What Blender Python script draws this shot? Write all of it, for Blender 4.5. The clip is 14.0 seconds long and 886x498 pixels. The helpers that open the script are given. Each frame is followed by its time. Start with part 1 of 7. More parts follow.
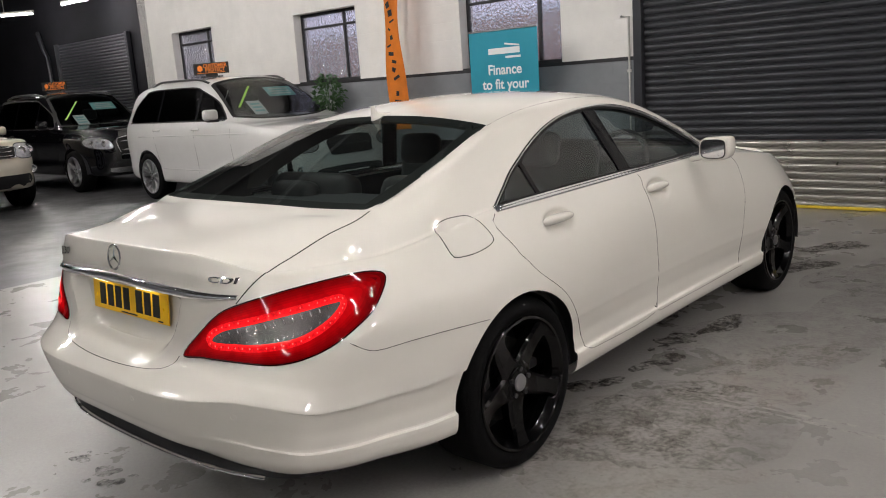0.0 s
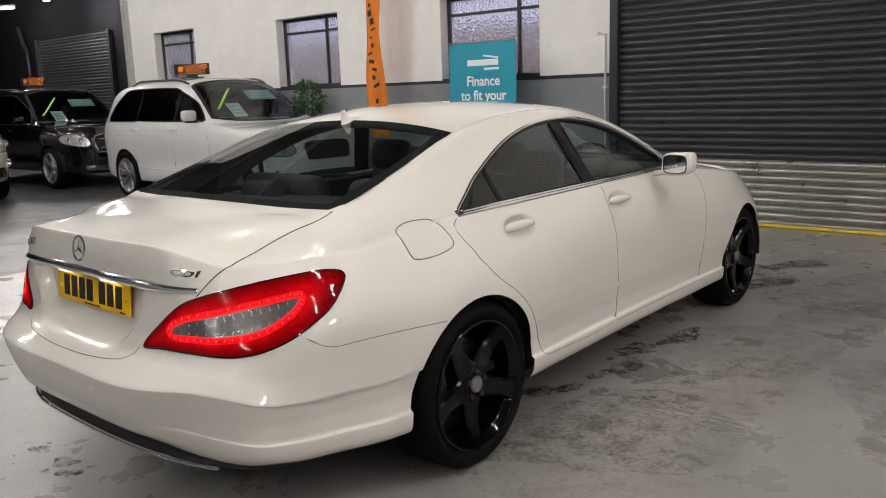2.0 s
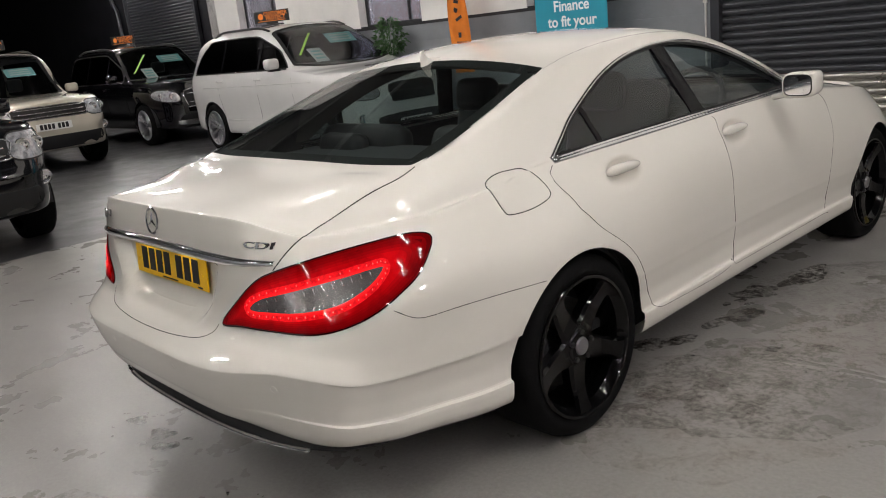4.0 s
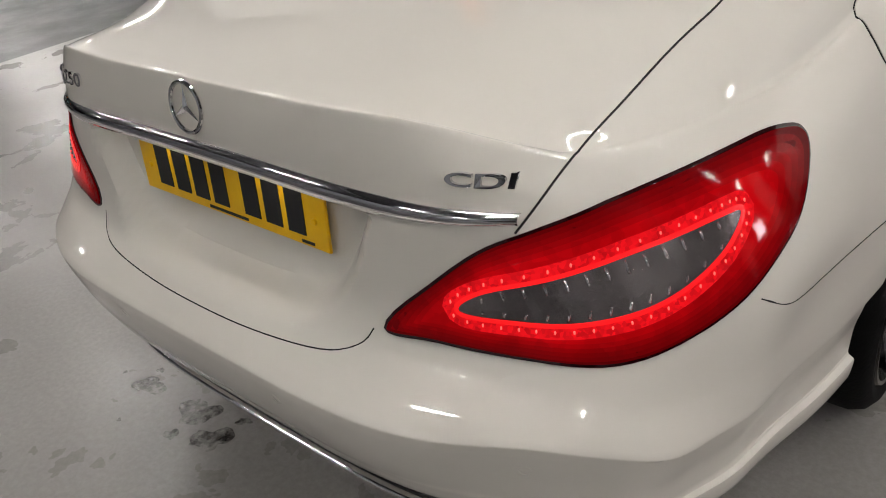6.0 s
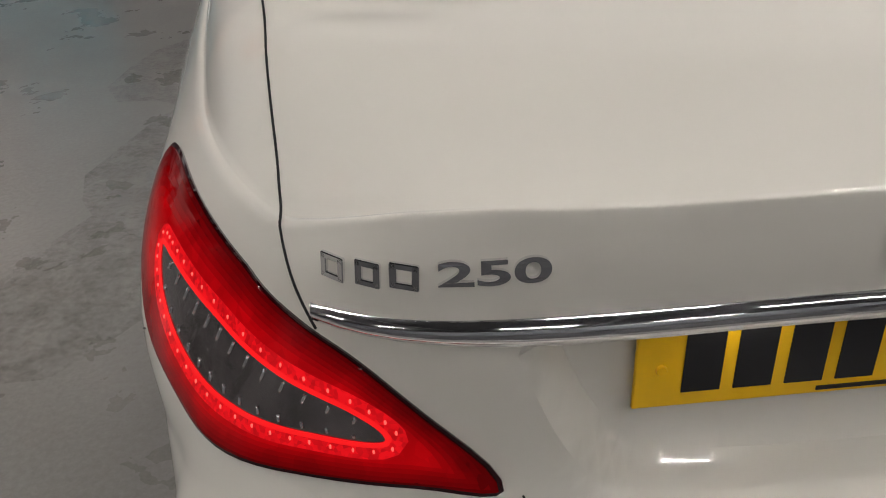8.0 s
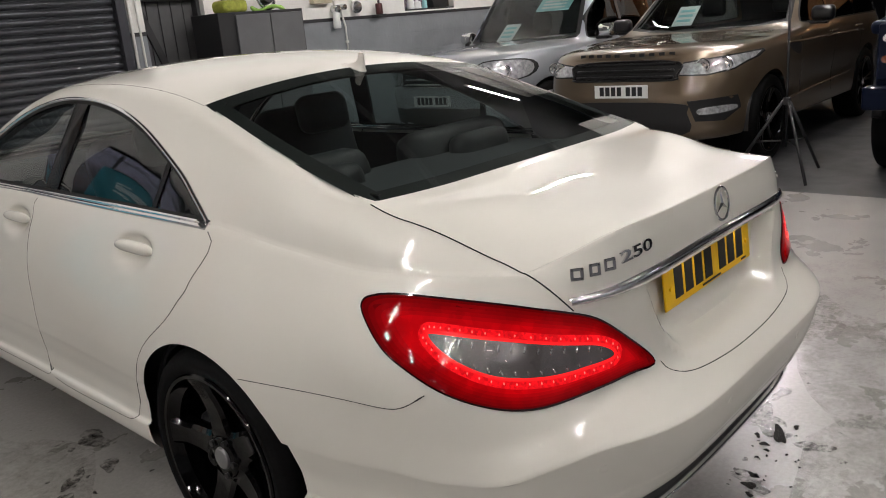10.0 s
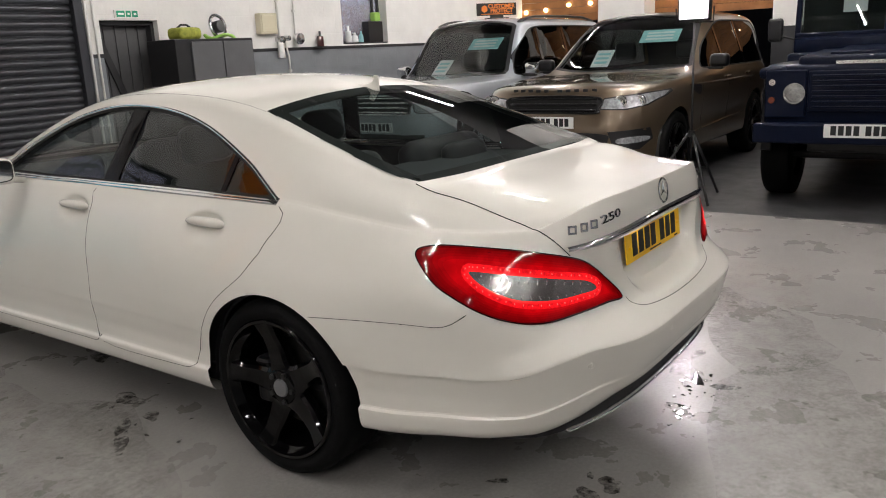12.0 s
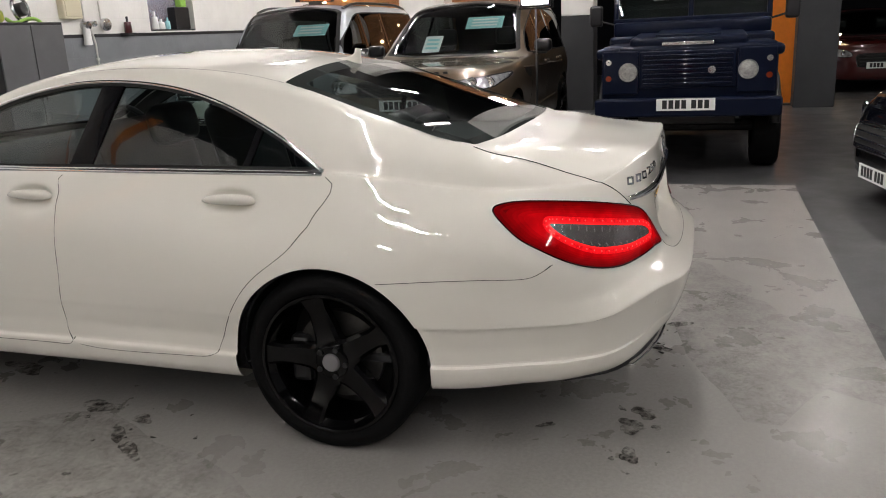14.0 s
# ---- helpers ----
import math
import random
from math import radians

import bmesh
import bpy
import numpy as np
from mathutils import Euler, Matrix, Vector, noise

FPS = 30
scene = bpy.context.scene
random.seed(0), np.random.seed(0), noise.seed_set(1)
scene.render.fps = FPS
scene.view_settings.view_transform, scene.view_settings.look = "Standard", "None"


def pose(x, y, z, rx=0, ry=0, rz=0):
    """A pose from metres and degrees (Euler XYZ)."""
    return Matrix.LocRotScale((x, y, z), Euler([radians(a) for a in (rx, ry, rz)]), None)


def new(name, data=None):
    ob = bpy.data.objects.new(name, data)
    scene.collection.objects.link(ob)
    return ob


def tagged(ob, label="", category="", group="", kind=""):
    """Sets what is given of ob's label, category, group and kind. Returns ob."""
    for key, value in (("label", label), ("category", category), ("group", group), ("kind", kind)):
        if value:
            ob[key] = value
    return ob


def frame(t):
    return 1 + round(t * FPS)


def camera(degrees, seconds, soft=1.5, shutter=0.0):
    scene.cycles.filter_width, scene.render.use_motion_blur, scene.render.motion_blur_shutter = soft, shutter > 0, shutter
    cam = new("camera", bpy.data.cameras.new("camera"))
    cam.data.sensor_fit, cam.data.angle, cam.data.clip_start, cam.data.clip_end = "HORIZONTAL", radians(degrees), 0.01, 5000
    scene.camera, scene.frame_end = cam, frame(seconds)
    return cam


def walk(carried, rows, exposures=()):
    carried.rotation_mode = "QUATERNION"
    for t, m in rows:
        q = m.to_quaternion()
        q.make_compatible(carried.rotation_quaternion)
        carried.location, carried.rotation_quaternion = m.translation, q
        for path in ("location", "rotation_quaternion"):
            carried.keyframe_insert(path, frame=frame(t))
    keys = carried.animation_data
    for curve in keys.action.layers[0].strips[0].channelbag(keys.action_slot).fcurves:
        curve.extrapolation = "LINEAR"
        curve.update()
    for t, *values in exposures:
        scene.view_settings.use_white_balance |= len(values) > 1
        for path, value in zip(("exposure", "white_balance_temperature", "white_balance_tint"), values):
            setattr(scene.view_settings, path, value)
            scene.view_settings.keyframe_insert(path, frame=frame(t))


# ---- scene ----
# the camera and its walk: seconds, place, turn
cam = camera(58.09, 14.0, soft=1.0)
PATH = [
    (0.0, pose(2.624, -2.315, 1.471, 78.27, 3.94, 41.15)),
    (0.5, pose(2.627, -2.334, 1.459, 78.48, 3.26, 40.46)),
    (1.0, pose(2.653, -2.341, 1.457, 78.65, 2.67, 39.87)),
    (1.5, pose(2.688, -2.316, 1.460, 78.86, 2.15, 39.63)),
    (2.0, pose(2.725, -2.330, 1.455, 78.95, 1.88, 40.04)),
    (2.2, pose(2.749, -2.319, 1.458, 78.95, 1.91, 40.42)),
    (4.3, pose(2.409, -2.069, 1.469, 73.56, 5.76, 47.27)),
    (4.5, pose(2.279, -2.025, 1.451, 72.59, 5.19, 48.41)),
    (5.0, pose(1.918, -1.857, 1.445, 67.47, 5.60, 49.86)),
    (5.5, pose(1.534, -1.787, 1.410, 64.08, 4.65, 45.93)),
    (6.0, pose(1.133, -1.720, 1.392, 58.74, 6.36, 39.48)),
    (6.5, pose(0.696, -1.722, 1.390, 56.76, 4.28, 30.53)),
    (7.0, pose(0.277, -1.757, 1.386, 57.06, 4.04, 19.87)),
    (7.5, pose(-0.129, -1.700, 1.406, 56.60, 6.09, 11.87)),
    (8.0, pose(-0.506, -1.657, 1.378, 56.79, 1.58, -5.55)),
    (8.5, pose(-0.802, -1.585, 1.386, 61.31, -0.28, -23.38)),
    (8.7, pose(-0.930, -1.513, 1.390, 64.20, 2.48, -29.89)),
    (10.8, pose(-2.378, -2.095, 1.509, 76.66, 3.08, -52.18)),
    (11.0, pose(-2.442, -2.105, 1.503, 76.98, 3.13, -52.44)),
    (11.5, pose(-2.626, -2.141, 1.487, 76.74, 2.87, -53.55)),
    (12.0, pose(-2.707, -2.054, 1.483, 76.03, 2.75, -54.98)),
    (12.5, pose(-2.776, -1.836, 1.471, 75.21, 3.21, -56.98)),
    (13.0, pose(-2.902, -1.628, 1.471, 74.50, 3.39, -59.89)),
    (13.5, pose(-3.130, -1.448, 1.466, 74.20, 2.94, -65.19)),
    (14.0, pose(-3.249, -1.227, 1.445, 74.75, 2.75, -72.26)),
]
walk(cam, PATH, [(0.0, 0.0), (4.3, -0.06), (5.0, -0.17), (6.0, -0.30), (7.0, -0.33), (8.5, -0.38), (10.0, 0.0), (11.0, 0.02), (13.0, 0.15), (14.0, 0.12)])

# ---- world and exposure ----
scene.view_settings.exposure = 0.0
world = bpy.data.worlds.new("world")
scene.world = world
world.use_nodes = True
world.node_tree.nodes["Background"].inputs[0].default_value = (0.5, 0.55, 0.65, 1)
world.node_tree.nodes["Background"].inputs[1].default_value = 0.5


# ---- materials ----
def mat(name, color, rough=0.5, metal=0.0, coat=0.0, spec=0.5, emit=None, power=0.0, alpha=None, vary=0.0, scale=8.0,
        bump=0.0, bump_scale=60.0, rough_vary=0.0, trans=0.0, ior=1.45, coat_rough=0.03):
    m = bpy.data.materials.new(name)
    m.use_nodes = True
    nt = m.node_tree
    b = nt.nodes["Principled BSDF"]
    b.inputs["Base Color"].default_value = (*color, 1)
    b.inputs["Roughness"].default_value = rough
    b.inputs["Metallic"].default_value = metal
    b.inputs["Coat Weight"].default_value = coat
    b.inputs["Coat Roughness"].default_value = coat_rough
    b.inputs["Specular IOR Level"].default_value = spec
    b.inputs["IOR"].default_value = ior
    b.inputs["Transmission Weight"].default_value = trans
    if emit:
        b.inputs["Emission Color"].default_value = (*emit, 1)
        b.inputs["Emission Strength"].default_value = power
    if vary or bump or rough_vary:
        tc = nt.nodes.new("ShaderNodeTexCoord")
        n1 = nt.nodes.new("ShaderNodeTexNoise")
        n1.inputs["Scale"].default_value = scale
        n1.inputs["Detail"].default_value = 8
        n1.inputs["Roughness"].default_value = 0.65
        nt.links.new(tc.outputs["Object"], n1.inputs["Vector"])
        if vary:
            ramp = nt.nodes.new("ShaderNodeValToRGB")
            ramp.color_ramp.elements[0].position = 0.3
            ramp.color_ramp.elements[1].position = 0.7
            ramp.color_ramp.elements[0].color = (*[c * (1 - vary) for c in color], 1)
            ramp.color_ramp.elements[1].color = (*[min(1, c * (1 + vary)) for c in color], 1)
            nt.links.new(n1.outputs["Fac"], ramp.inputs["Fac"])
            nt.links.new(ramp.outputs["Color"], b.inputs["Base Color"])
        if rough_vary:
            mr = nt.nodes.new("ShaderNodeMapRange")
            mr.inputs["To Min"].default_value = max(0.02, rough - rough_vary)
            mr.inputs["To Max"].default_value = min(1, rough + rough_vary)
            nt.links.new(n1.outputs["Fac"], mr.inputs["Value"])
            nt.links.new(mr.outputs["Result"], b.inputs["Roughness"])
        if bump:
            n2 = nt.nodes.new("ShaderNodeTexNoise")
            n2.inputs["Scale"].default_value = bump_scale
            n2.inputs["Detail"].default_value = 6
            nt.links.new(tc.outputs["Object"], n2.inputs["Vector"])
            bp = nt.nodes.new("ShaderNodeBump")
            bp.inputs["Strength"].default_value = bump
            bp.inputs["Distance"].default_value = 0.01
            nt.links.new(n2.outputs["Fac"], bp.inputs["Height"])
            nt.links.new(bp.outputs["Normal"], b.inputs["Normal"])
    return m


def glass(name, tint, rough=0.0, mix=0.75):
    """Thin pane: tinted see-through with a clear reflecting face."""
    m = bpy.data.materials.new(name)
    m.use_nodes = True
    nt = m.node_tree
    nt.nodes.clear()
    out = nt.nodes.new("ShaderNodeOutputMaterial")
    tr = nt.nodes.new("ShaderNodeBsdfTransparent")
    tr.inputs["Color"].default_value = (*tint, 1)
    gl = nt.nodes.new("ShaderNodeBsdfGlossy")
    gl.inputs["Roughness"].default_value = rough
    lw = nt.nodes.new("ShaderNodeLayerWeight")
    lw.inputs["Blend"].default_value = 0.5
    pw = nt.nodes.new("ShaderNodeMath")
    pw.operation = "POWER"
    pw.inputs[1].default_value = 4.5
    nt.links.new(lw.outputs["Facing"], pw.inputs[0])
    fr = nt.nodes.new("ShaderNodeMath")
    fr.operation = "MULTIPLY_ADD"
    fr.inputs[1].default_value, fr.inputs[2].default_value = 0.66, 0.070
    nt.links.new(pw.outputs[0], fr.inputs[0])
    mx = nt.nodes.new("ShaderNodeMixShader")
    nt.links.new(fr.outputs[0], mx.inputs[0])
    nt.links.new(tr.outputs[0], mx.inputs[1])
    nt.links.new(gl.outputs[0], mx.inputs[2])
    nt.links.new(mx.outputs[0], out.inputs[0])
    return m


PEARL = mat("pearl_white_paint", (0.700, 0.675, 0.612), 0.42, coat=1.0, spec=0.40, vary=0.012, scale=3)
BLACK_PLASTIC = mat("black_plastic", (0.012, 0.012, 0.013), 0.45, bump=0.05, bump_scale=400)
GLOSS_BLACK = mat("gloss_black", (0.006, 0.006, 0.007), 0.3, coat=0.3)
SEAL = mat("shadow_gap_rubber", (0.008, 0.008, 0.008), 0.8)
CHROME = mat("chrome", (0.82, 0.82, 0.83), 0.06, metal=1.0)
SATIN = mat("satin_metal", (0.62, 0.62, 0.63), 0.25, metal=1.0)
TYRE = mat("tyre_rubber", (0.0028, 0.0028, 0.003), 0.7, spec=0.12, vary=0.3, scale=30, bump=0.15, bump_scale=120)
RIM_BLACK = mat("gloss_black_alloy", (0.0014, 0.0014, 0.0016), 0.09, spec=0.28, rough_vary=0.08)
RIM_SILVER = mat("silver_alloy", (0.42, 0.42, 0.43), 0.3, metal=0.9, rough_vary=0.08)
BRAKE = mat("brake_disc", (0.07, 0.068, 0.065), 0.45, metal=0.9, vary=0.2, scale=40)
TINT = glass("tinted_glass", (0.60, 0.66, 0.64))
DARK_TINT = glass("dark_tinted_glass", (0.06, 0.066, 0.066))
SIDE = glass("lightly_tinted_glass", (0.60, 0.70, 0.69))
REAR_SIDE = glass("tinted_side_glass", (0.44, 0.53, 0.525))
CLEAR = glass("clear_glass", (0.80, 0.85, 0.84))
CABIN = mat("dark_cabin_trim", (0.02, 0.02, 0.022), 0.7, bump=0.1, bump_scale=300)
LEATHER = mat("black_leather", (0.009, 0.009, 0.010), 0.45, vary=0.2, scale=20, bump=0.12, bump_scale=180)
PILLAR_BLACK = mat("gloss_black_trim", (0.004, 0.004, 0.005), 0.25, spec=0.16)
SEAT_GREY = mat("dark_grey_leather", (0.016, 0.016, 0.018), 0.5, vary=0.2, scale=20, bump=0.12, bump_scale=180)
SHELF_GREY = mat("grey_felt", (0.05, 0.052, 0.056), 0.9, vary=0.1, scale=60)
LINING = mat("grey_headlining", (0.07, 0.068, 0.065), 0.9)
YELLOW = mat("yellow_plate", (0.86, 0.50, 0.01), 0.35, coat=0.3, vary=0.03, scale=40)
PLATE_WHITE = mat("white_plate", (0.75, 0.75, 0.73), 0.4, vary=0.03, scale=40)
INK = mat("black_ink", (0.01, 0.01, 0.012), 0.5)
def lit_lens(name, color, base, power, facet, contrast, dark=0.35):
    """A lit lens: voronoi and noise painted into its emission make bright and dull facets."""
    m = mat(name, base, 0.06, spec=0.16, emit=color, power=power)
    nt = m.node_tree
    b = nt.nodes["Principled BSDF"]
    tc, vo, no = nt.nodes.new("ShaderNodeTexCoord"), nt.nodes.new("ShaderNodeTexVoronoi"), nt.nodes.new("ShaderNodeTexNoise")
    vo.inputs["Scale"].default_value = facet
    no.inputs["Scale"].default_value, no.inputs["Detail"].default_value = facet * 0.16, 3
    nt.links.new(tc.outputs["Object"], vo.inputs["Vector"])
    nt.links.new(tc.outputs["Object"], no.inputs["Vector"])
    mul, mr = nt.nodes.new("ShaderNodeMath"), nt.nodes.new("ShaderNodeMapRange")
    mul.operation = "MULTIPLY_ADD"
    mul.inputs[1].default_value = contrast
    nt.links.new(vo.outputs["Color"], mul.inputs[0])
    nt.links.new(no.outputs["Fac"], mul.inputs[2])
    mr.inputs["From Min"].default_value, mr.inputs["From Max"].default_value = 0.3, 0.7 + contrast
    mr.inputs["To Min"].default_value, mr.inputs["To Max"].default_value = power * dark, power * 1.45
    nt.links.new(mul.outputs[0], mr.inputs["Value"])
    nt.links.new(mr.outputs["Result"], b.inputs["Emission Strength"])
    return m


# painted glow gradient: emission rises step by step from rim to band
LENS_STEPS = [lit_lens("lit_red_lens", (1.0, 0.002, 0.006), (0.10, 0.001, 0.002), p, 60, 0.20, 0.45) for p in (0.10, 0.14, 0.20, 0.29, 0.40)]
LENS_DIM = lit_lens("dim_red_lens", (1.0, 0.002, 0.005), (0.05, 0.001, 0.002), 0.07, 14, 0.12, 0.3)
LENS_RIM = mat("dark_red_lens_edge", (0.020, 0.001, 0.002), 0.08, coat=1.0)
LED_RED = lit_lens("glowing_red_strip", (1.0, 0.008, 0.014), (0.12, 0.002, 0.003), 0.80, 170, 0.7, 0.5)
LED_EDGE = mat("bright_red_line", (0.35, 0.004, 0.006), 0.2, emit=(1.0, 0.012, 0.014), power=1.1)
HUB = mat("grey_hub_metal", (0.30, 0.30, 0.31), 0.3, metal=0.8)
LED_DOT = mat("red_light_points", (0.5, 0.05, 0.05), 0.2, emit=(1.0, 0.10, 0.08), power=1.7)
LENS_CLEAR = mat("smoked_clear_lens", (0.20, 0.18, 0.18), 0.20, metal=0.7, coat=1.0, vary=0.55, scale=9, bump=0.14, bump_scale=24)


# ---- mesh helpers ----
def obj(name, verts, faces, material, parent=None, smooth=True, label=""):
    me = bpy.data.meshes.new(name)
    me.from_pydata([tuple(v) for v in verts], [], [tuple(int(i) for i in f) for f in faces])
    me.materials.append(material)
    if smooth:
        me.polygons.foreach_set("use_smooth", [True] * len(me.polygons))
    ob = new(name, me)
    ob.parent = parent
    if label:
        ob["label"] = label
    return ob


def part(name, bm, material, parent, label="", smooth=False, angle=None):
    me = bpy.data.meshes.new(name)
    bmesh.ops.recalc_face_normals(bm, faces=bm.faces)
    bm.to_mesh(me)
    bm.free()
    me.materials.append(material)
    if smooth:
        me.polygons.foreach_set("use_smooth", [True] * len(me.polygons))
        if angle:
            me.set_sharp_from_angle(angle=radians(angle))
    ob = new(name, me)
    ob.parent = parent
    if label:
        ob["label"] = label
    return ob


def thing(name, label, category, m=None, group="", kind=""):
    ob = new(name)
    ob.empty_display_size = 0.2
    if m is not None:
        ob.matrix_basis = m
    return tagged(ob, label, category, group, kind)


def box(size, at=(0, 0, 0), bevel=0.0, segs=2, rot=(0, 0, 0), bm=None):
    bm = bm or bmesh.new()
    m = pose(*at, *rot) @ Matrix.Diagonal((*size, 1))
    r = bmesh.ops.create_cube(bm, size=1, matrix=m)
    if bevel:
        vs = set(r["verts"])
        es = [e for e in bm.edges if e.verts[0] in vs and e.verts[1] in vs]
        bmesh.ops.bevel(bm, geom=es, offset=bevel, segments=segs, affect="EDGES", profile=0.5)
    return bm


def cyl(r, h, at=(0, 0, 0), rot=(0, 0, 0), r2=None, segs=24, bevel=0.0, bm=None):
    bm = bm or bmesh.new()
    q = bmesh.ops.create_cone(bm, cap_ends=True, segments=segs, radius1=r, radius2=r if r2 is None else r2, depth=h,
                              matrix=pose(*at, *rot))
    if bevel:
        vs = set(q["verts"])
        es = [e for e in bm.edges if e.verts[0] in vs and e.verts[1] in vs and len([f for f in e.link_faces if len(f.verts) > 4]) == 1]
        bmesh.ops.bevel(bm, geom=es, offset=bevel, segments=2, affect="EDGES", profile=0.5)
    return bm


def tube(pts, r, segs=6, closed=False, bm=None, caps=True, flat=1.0):
    """A tube along a line of points."""
    bm = bm or bmesh.new()
    P = [Vector(p) for p in pts]
    n = len(P)
    rings = []
    up = Vector((0, 0, 1))
    for i in range(n):
        a, b = P[(i - 1) % n if closed else max(i - 1, 0)], P[(i + 1) % n if closed else min(i + 1, n - 1)]
        t = (b - a).normalized()
        u = t.cross(up)
        if u.length < 1e-3:
            u = t.cross(Vector((0, 1, 0)))
        u.normalize()
        w = u.cross(t)
        rings.append([bm.verts.new(P[i] + u * (r * math.cos(2 * math.pi * k / segs)) + w * (r * flat * math.sin(2 * math.pi * k / segs))) for k in range(segs)])
    for i in range(n if closed else n - 1):
        A, B = rings[i], rings[(i + 1) % n]
        for k in range(segs):
            bm.faces.new((A[k], A[(k + 1) % segs], B[(k + 1) % segs], B[k]))
    if caps and not closed:
        bm.faces.new(rings[0][::-1])
        bm.faces.new(rings[-1])
    return bm


def lathe(profile, segs=48, axis="X", bm=None):
    """Turn a profile of (radius, along) round an axis."""
    bm = bm or bmesh.new()
    rings = []
    for r, a in profile:
        ring = []
        for k in range(segs):
            c, s = r * math.cos(2 * math.pi * k / segs), r * math.sin(2 * math.pi * k / segs)
            ring.append(bm.verts.new((a, c, s) if axis == "X" else (c, s, a)))
        rings.append(ring)
    for A, B in zip(rings, rings[1:]):
        for k in range(segs):
            bm.faces.new((A[k], A[(k + 1) % segs], B[(k + 1) % segs], B[k]))
    return bm


def spline(x, keys):
    """Smooth monotone curve through (x, value) keys."""
    k = np.array(keys, float)
    k = k[np.argsort(k[:, 0])]
    X, Y = k[:, 0], k[:, 1]
    d = np.diff(Y) / np.diff(X)
    m = np.zeros(len(X))
    m[0], m[-1] = d[0], d[-1]
    for i in range(1, len(X) - 1):
        m[i] = 0 if d[i - 1] * d[i] <= 0 else 2 * d[i - 1] * d[i] / (d[i - 1] + d[i])
    x = np.clip(np.asarray(x, float), X[0], X[-1])
    i = np.clip(np.searchsorted(X, x) - 1, 0, len(X) - 2)
    h = X[i + 1] - X[i]
    t = (x - X[i]) / h
    return (Y[i] * (1 + 2 * t) * (1 - t) ** 2 + m[i] * h * t * (1 - t) ** 2 + Y[i + 1] * t * t * (3 - 2 * t) + m[i + 1] * h * t * t * (t - 1))


def smooth_loop(pts, n, closed=True):
    """Catmull-Rom line through points, n steps a span."""
    P = [np.array(p, float) for p in pts]
    out = []
    N = len(P)
    for i in range(N if closed else N - 1):
        if closed:
            a, b, c, d = P[(i - 1) % N], P[i], P[(i + 1) % N], P[(i + 2) % N]
        else:
            a, b, c, d = P[max(i - 1, 0)], P[i], P[i + 1], P[min(i + 2, N - 1)]
        for k in range(n):
            t = k / n
            out.append(0.5 * (2 * b + (c - a) * t + (2 * a - 5 * b + 4 * c - d) * t * t + (3 * b - a - 3 * c + d) * t ** 3))
    if not closed:
        out.append(P[-1])
    return np.array(out)


def sdpoly(p, poly):
    """Signed distance of 2D points to a closed polygon, negative inside."""
    p, poly = np.asarray(p, float), np.asarray(poly, float)
    best = np.full(len(p), 1e9)
    inside = np.zeros(len(p), bool)
    for a, b in zip(poly, np.roll(poly, -1, 0)):
        ab, ap = b - a, p - a
        t = np.clip((ap @ ab) / max(ab @ ab, 1e-12), 0, 1)
        best = np.minimum(best, np.hypot(*(ap - t[:, None] * ab).T))
        if a[1] != b[1]:
            c = ((a[1] > p[:, 1]) != (b[1] > p[:, 1])) & (p[:, 0] < (b[0] - a[0]) * (p[:, 1] - a[1]) / (b[1] - a[1]) + a[0])
            inside ^= c
    return np.where(inside, -best, best)


def carve(V, F, s):
    """Move points onto the zero line of s; faces that it crosses corner to corner are split.
    Gives points, faces, which faces lie inside, and each face's parent."""
    E = np.unique(np.sort(np.concatenate([F[:, [0, 1]], F[:, [1, 2]], F[:, [2, 3]], F[:, [3, 0]]]), 1), axis=0)
    a, b = E[:, 0], E[:, 1]
    cross = (s[a] * s[b] < 0) & (np.abs(s[a]) < 0.2) & (np.abs(s[b]) < 0.2)
    a, b = a[cross], b[cross]
    fr = np.abs(s[a]) / (np.abs(s[a]) + np.abs(s[b]))
    V2, s2 = V.copy(), s.copy()
    who, other, f = np.where(fr <= 0.5, a, b), np.where(fr <= 0.5, b, a), np.minimum(fr, 1 - fr)
    for k in np.argsort(-f):
        V2[who[k]] = V[who[k]] + f[k] * (V[other[k]] - V[who[k]])
        s2[who[k]] = 0
    q = s2[F]
    parent = np.arange(len(F))
    d1 = (q[:, 0] == 0) & (q[:, 2] == 0) & (q[:, 1] * q[:, 3] < 0)
    d2 = (q[:, 1] == 0) & (q[:, 3] == 0) & (q[:, 0] * q[:, 2] < 0)
    extra, par = [], []
    F = F.copy()
    for i in np.nonzero(d1)[0]:
        p = F[i].copy()
        F[i] = (p[0], p[1], p[2], p[2])
        extra.append((p[0], p[2], p[3], p[3]))
        par.append(i)
    for i in np.nonzero(d2)[0]:
        p = F[i].copy()
        F[i] = (p[1], p[2], p[3], p[3])
        extra.append((p[0], p[1], p[3], p[3]))
        par.append(i)
    if extra:
        F = np.vstack([F, np.array(extra)])
        parent = np.concatenate([parent, par]).astype(int)
    q = s2[F]
    return V2, F, np.where(q.max(1) <= 0, q.min(1) < 0, q.mean(1) < 0), parent


def lettering(text, x, z, size, material, parent, name, y=-0.006, width=0.0):
    cu = bpy.data.curves.new(name, "FONT")
    cu.body = text
    cu.size = size
    cu.align_x = "CENTER"
    cu.extrude = 0.001
    cu.offset = size * 0.022
    tmp = bpy.data.objects.new(name, cu)
    scene.collection.objects.link(tmp)
    me = bpy.data.meshes.new_from_object(tmp.evaluated_get(bpy.context.evaluated_depsgraph_get()))
    bpy.data.objects.remove(tmp)
    me.materials.append(material)
    ob = new(name, me)
    ob.parent = parent
    ob.matrix_basis = pose(x, y, z, 90, 0, 0)
    return ob


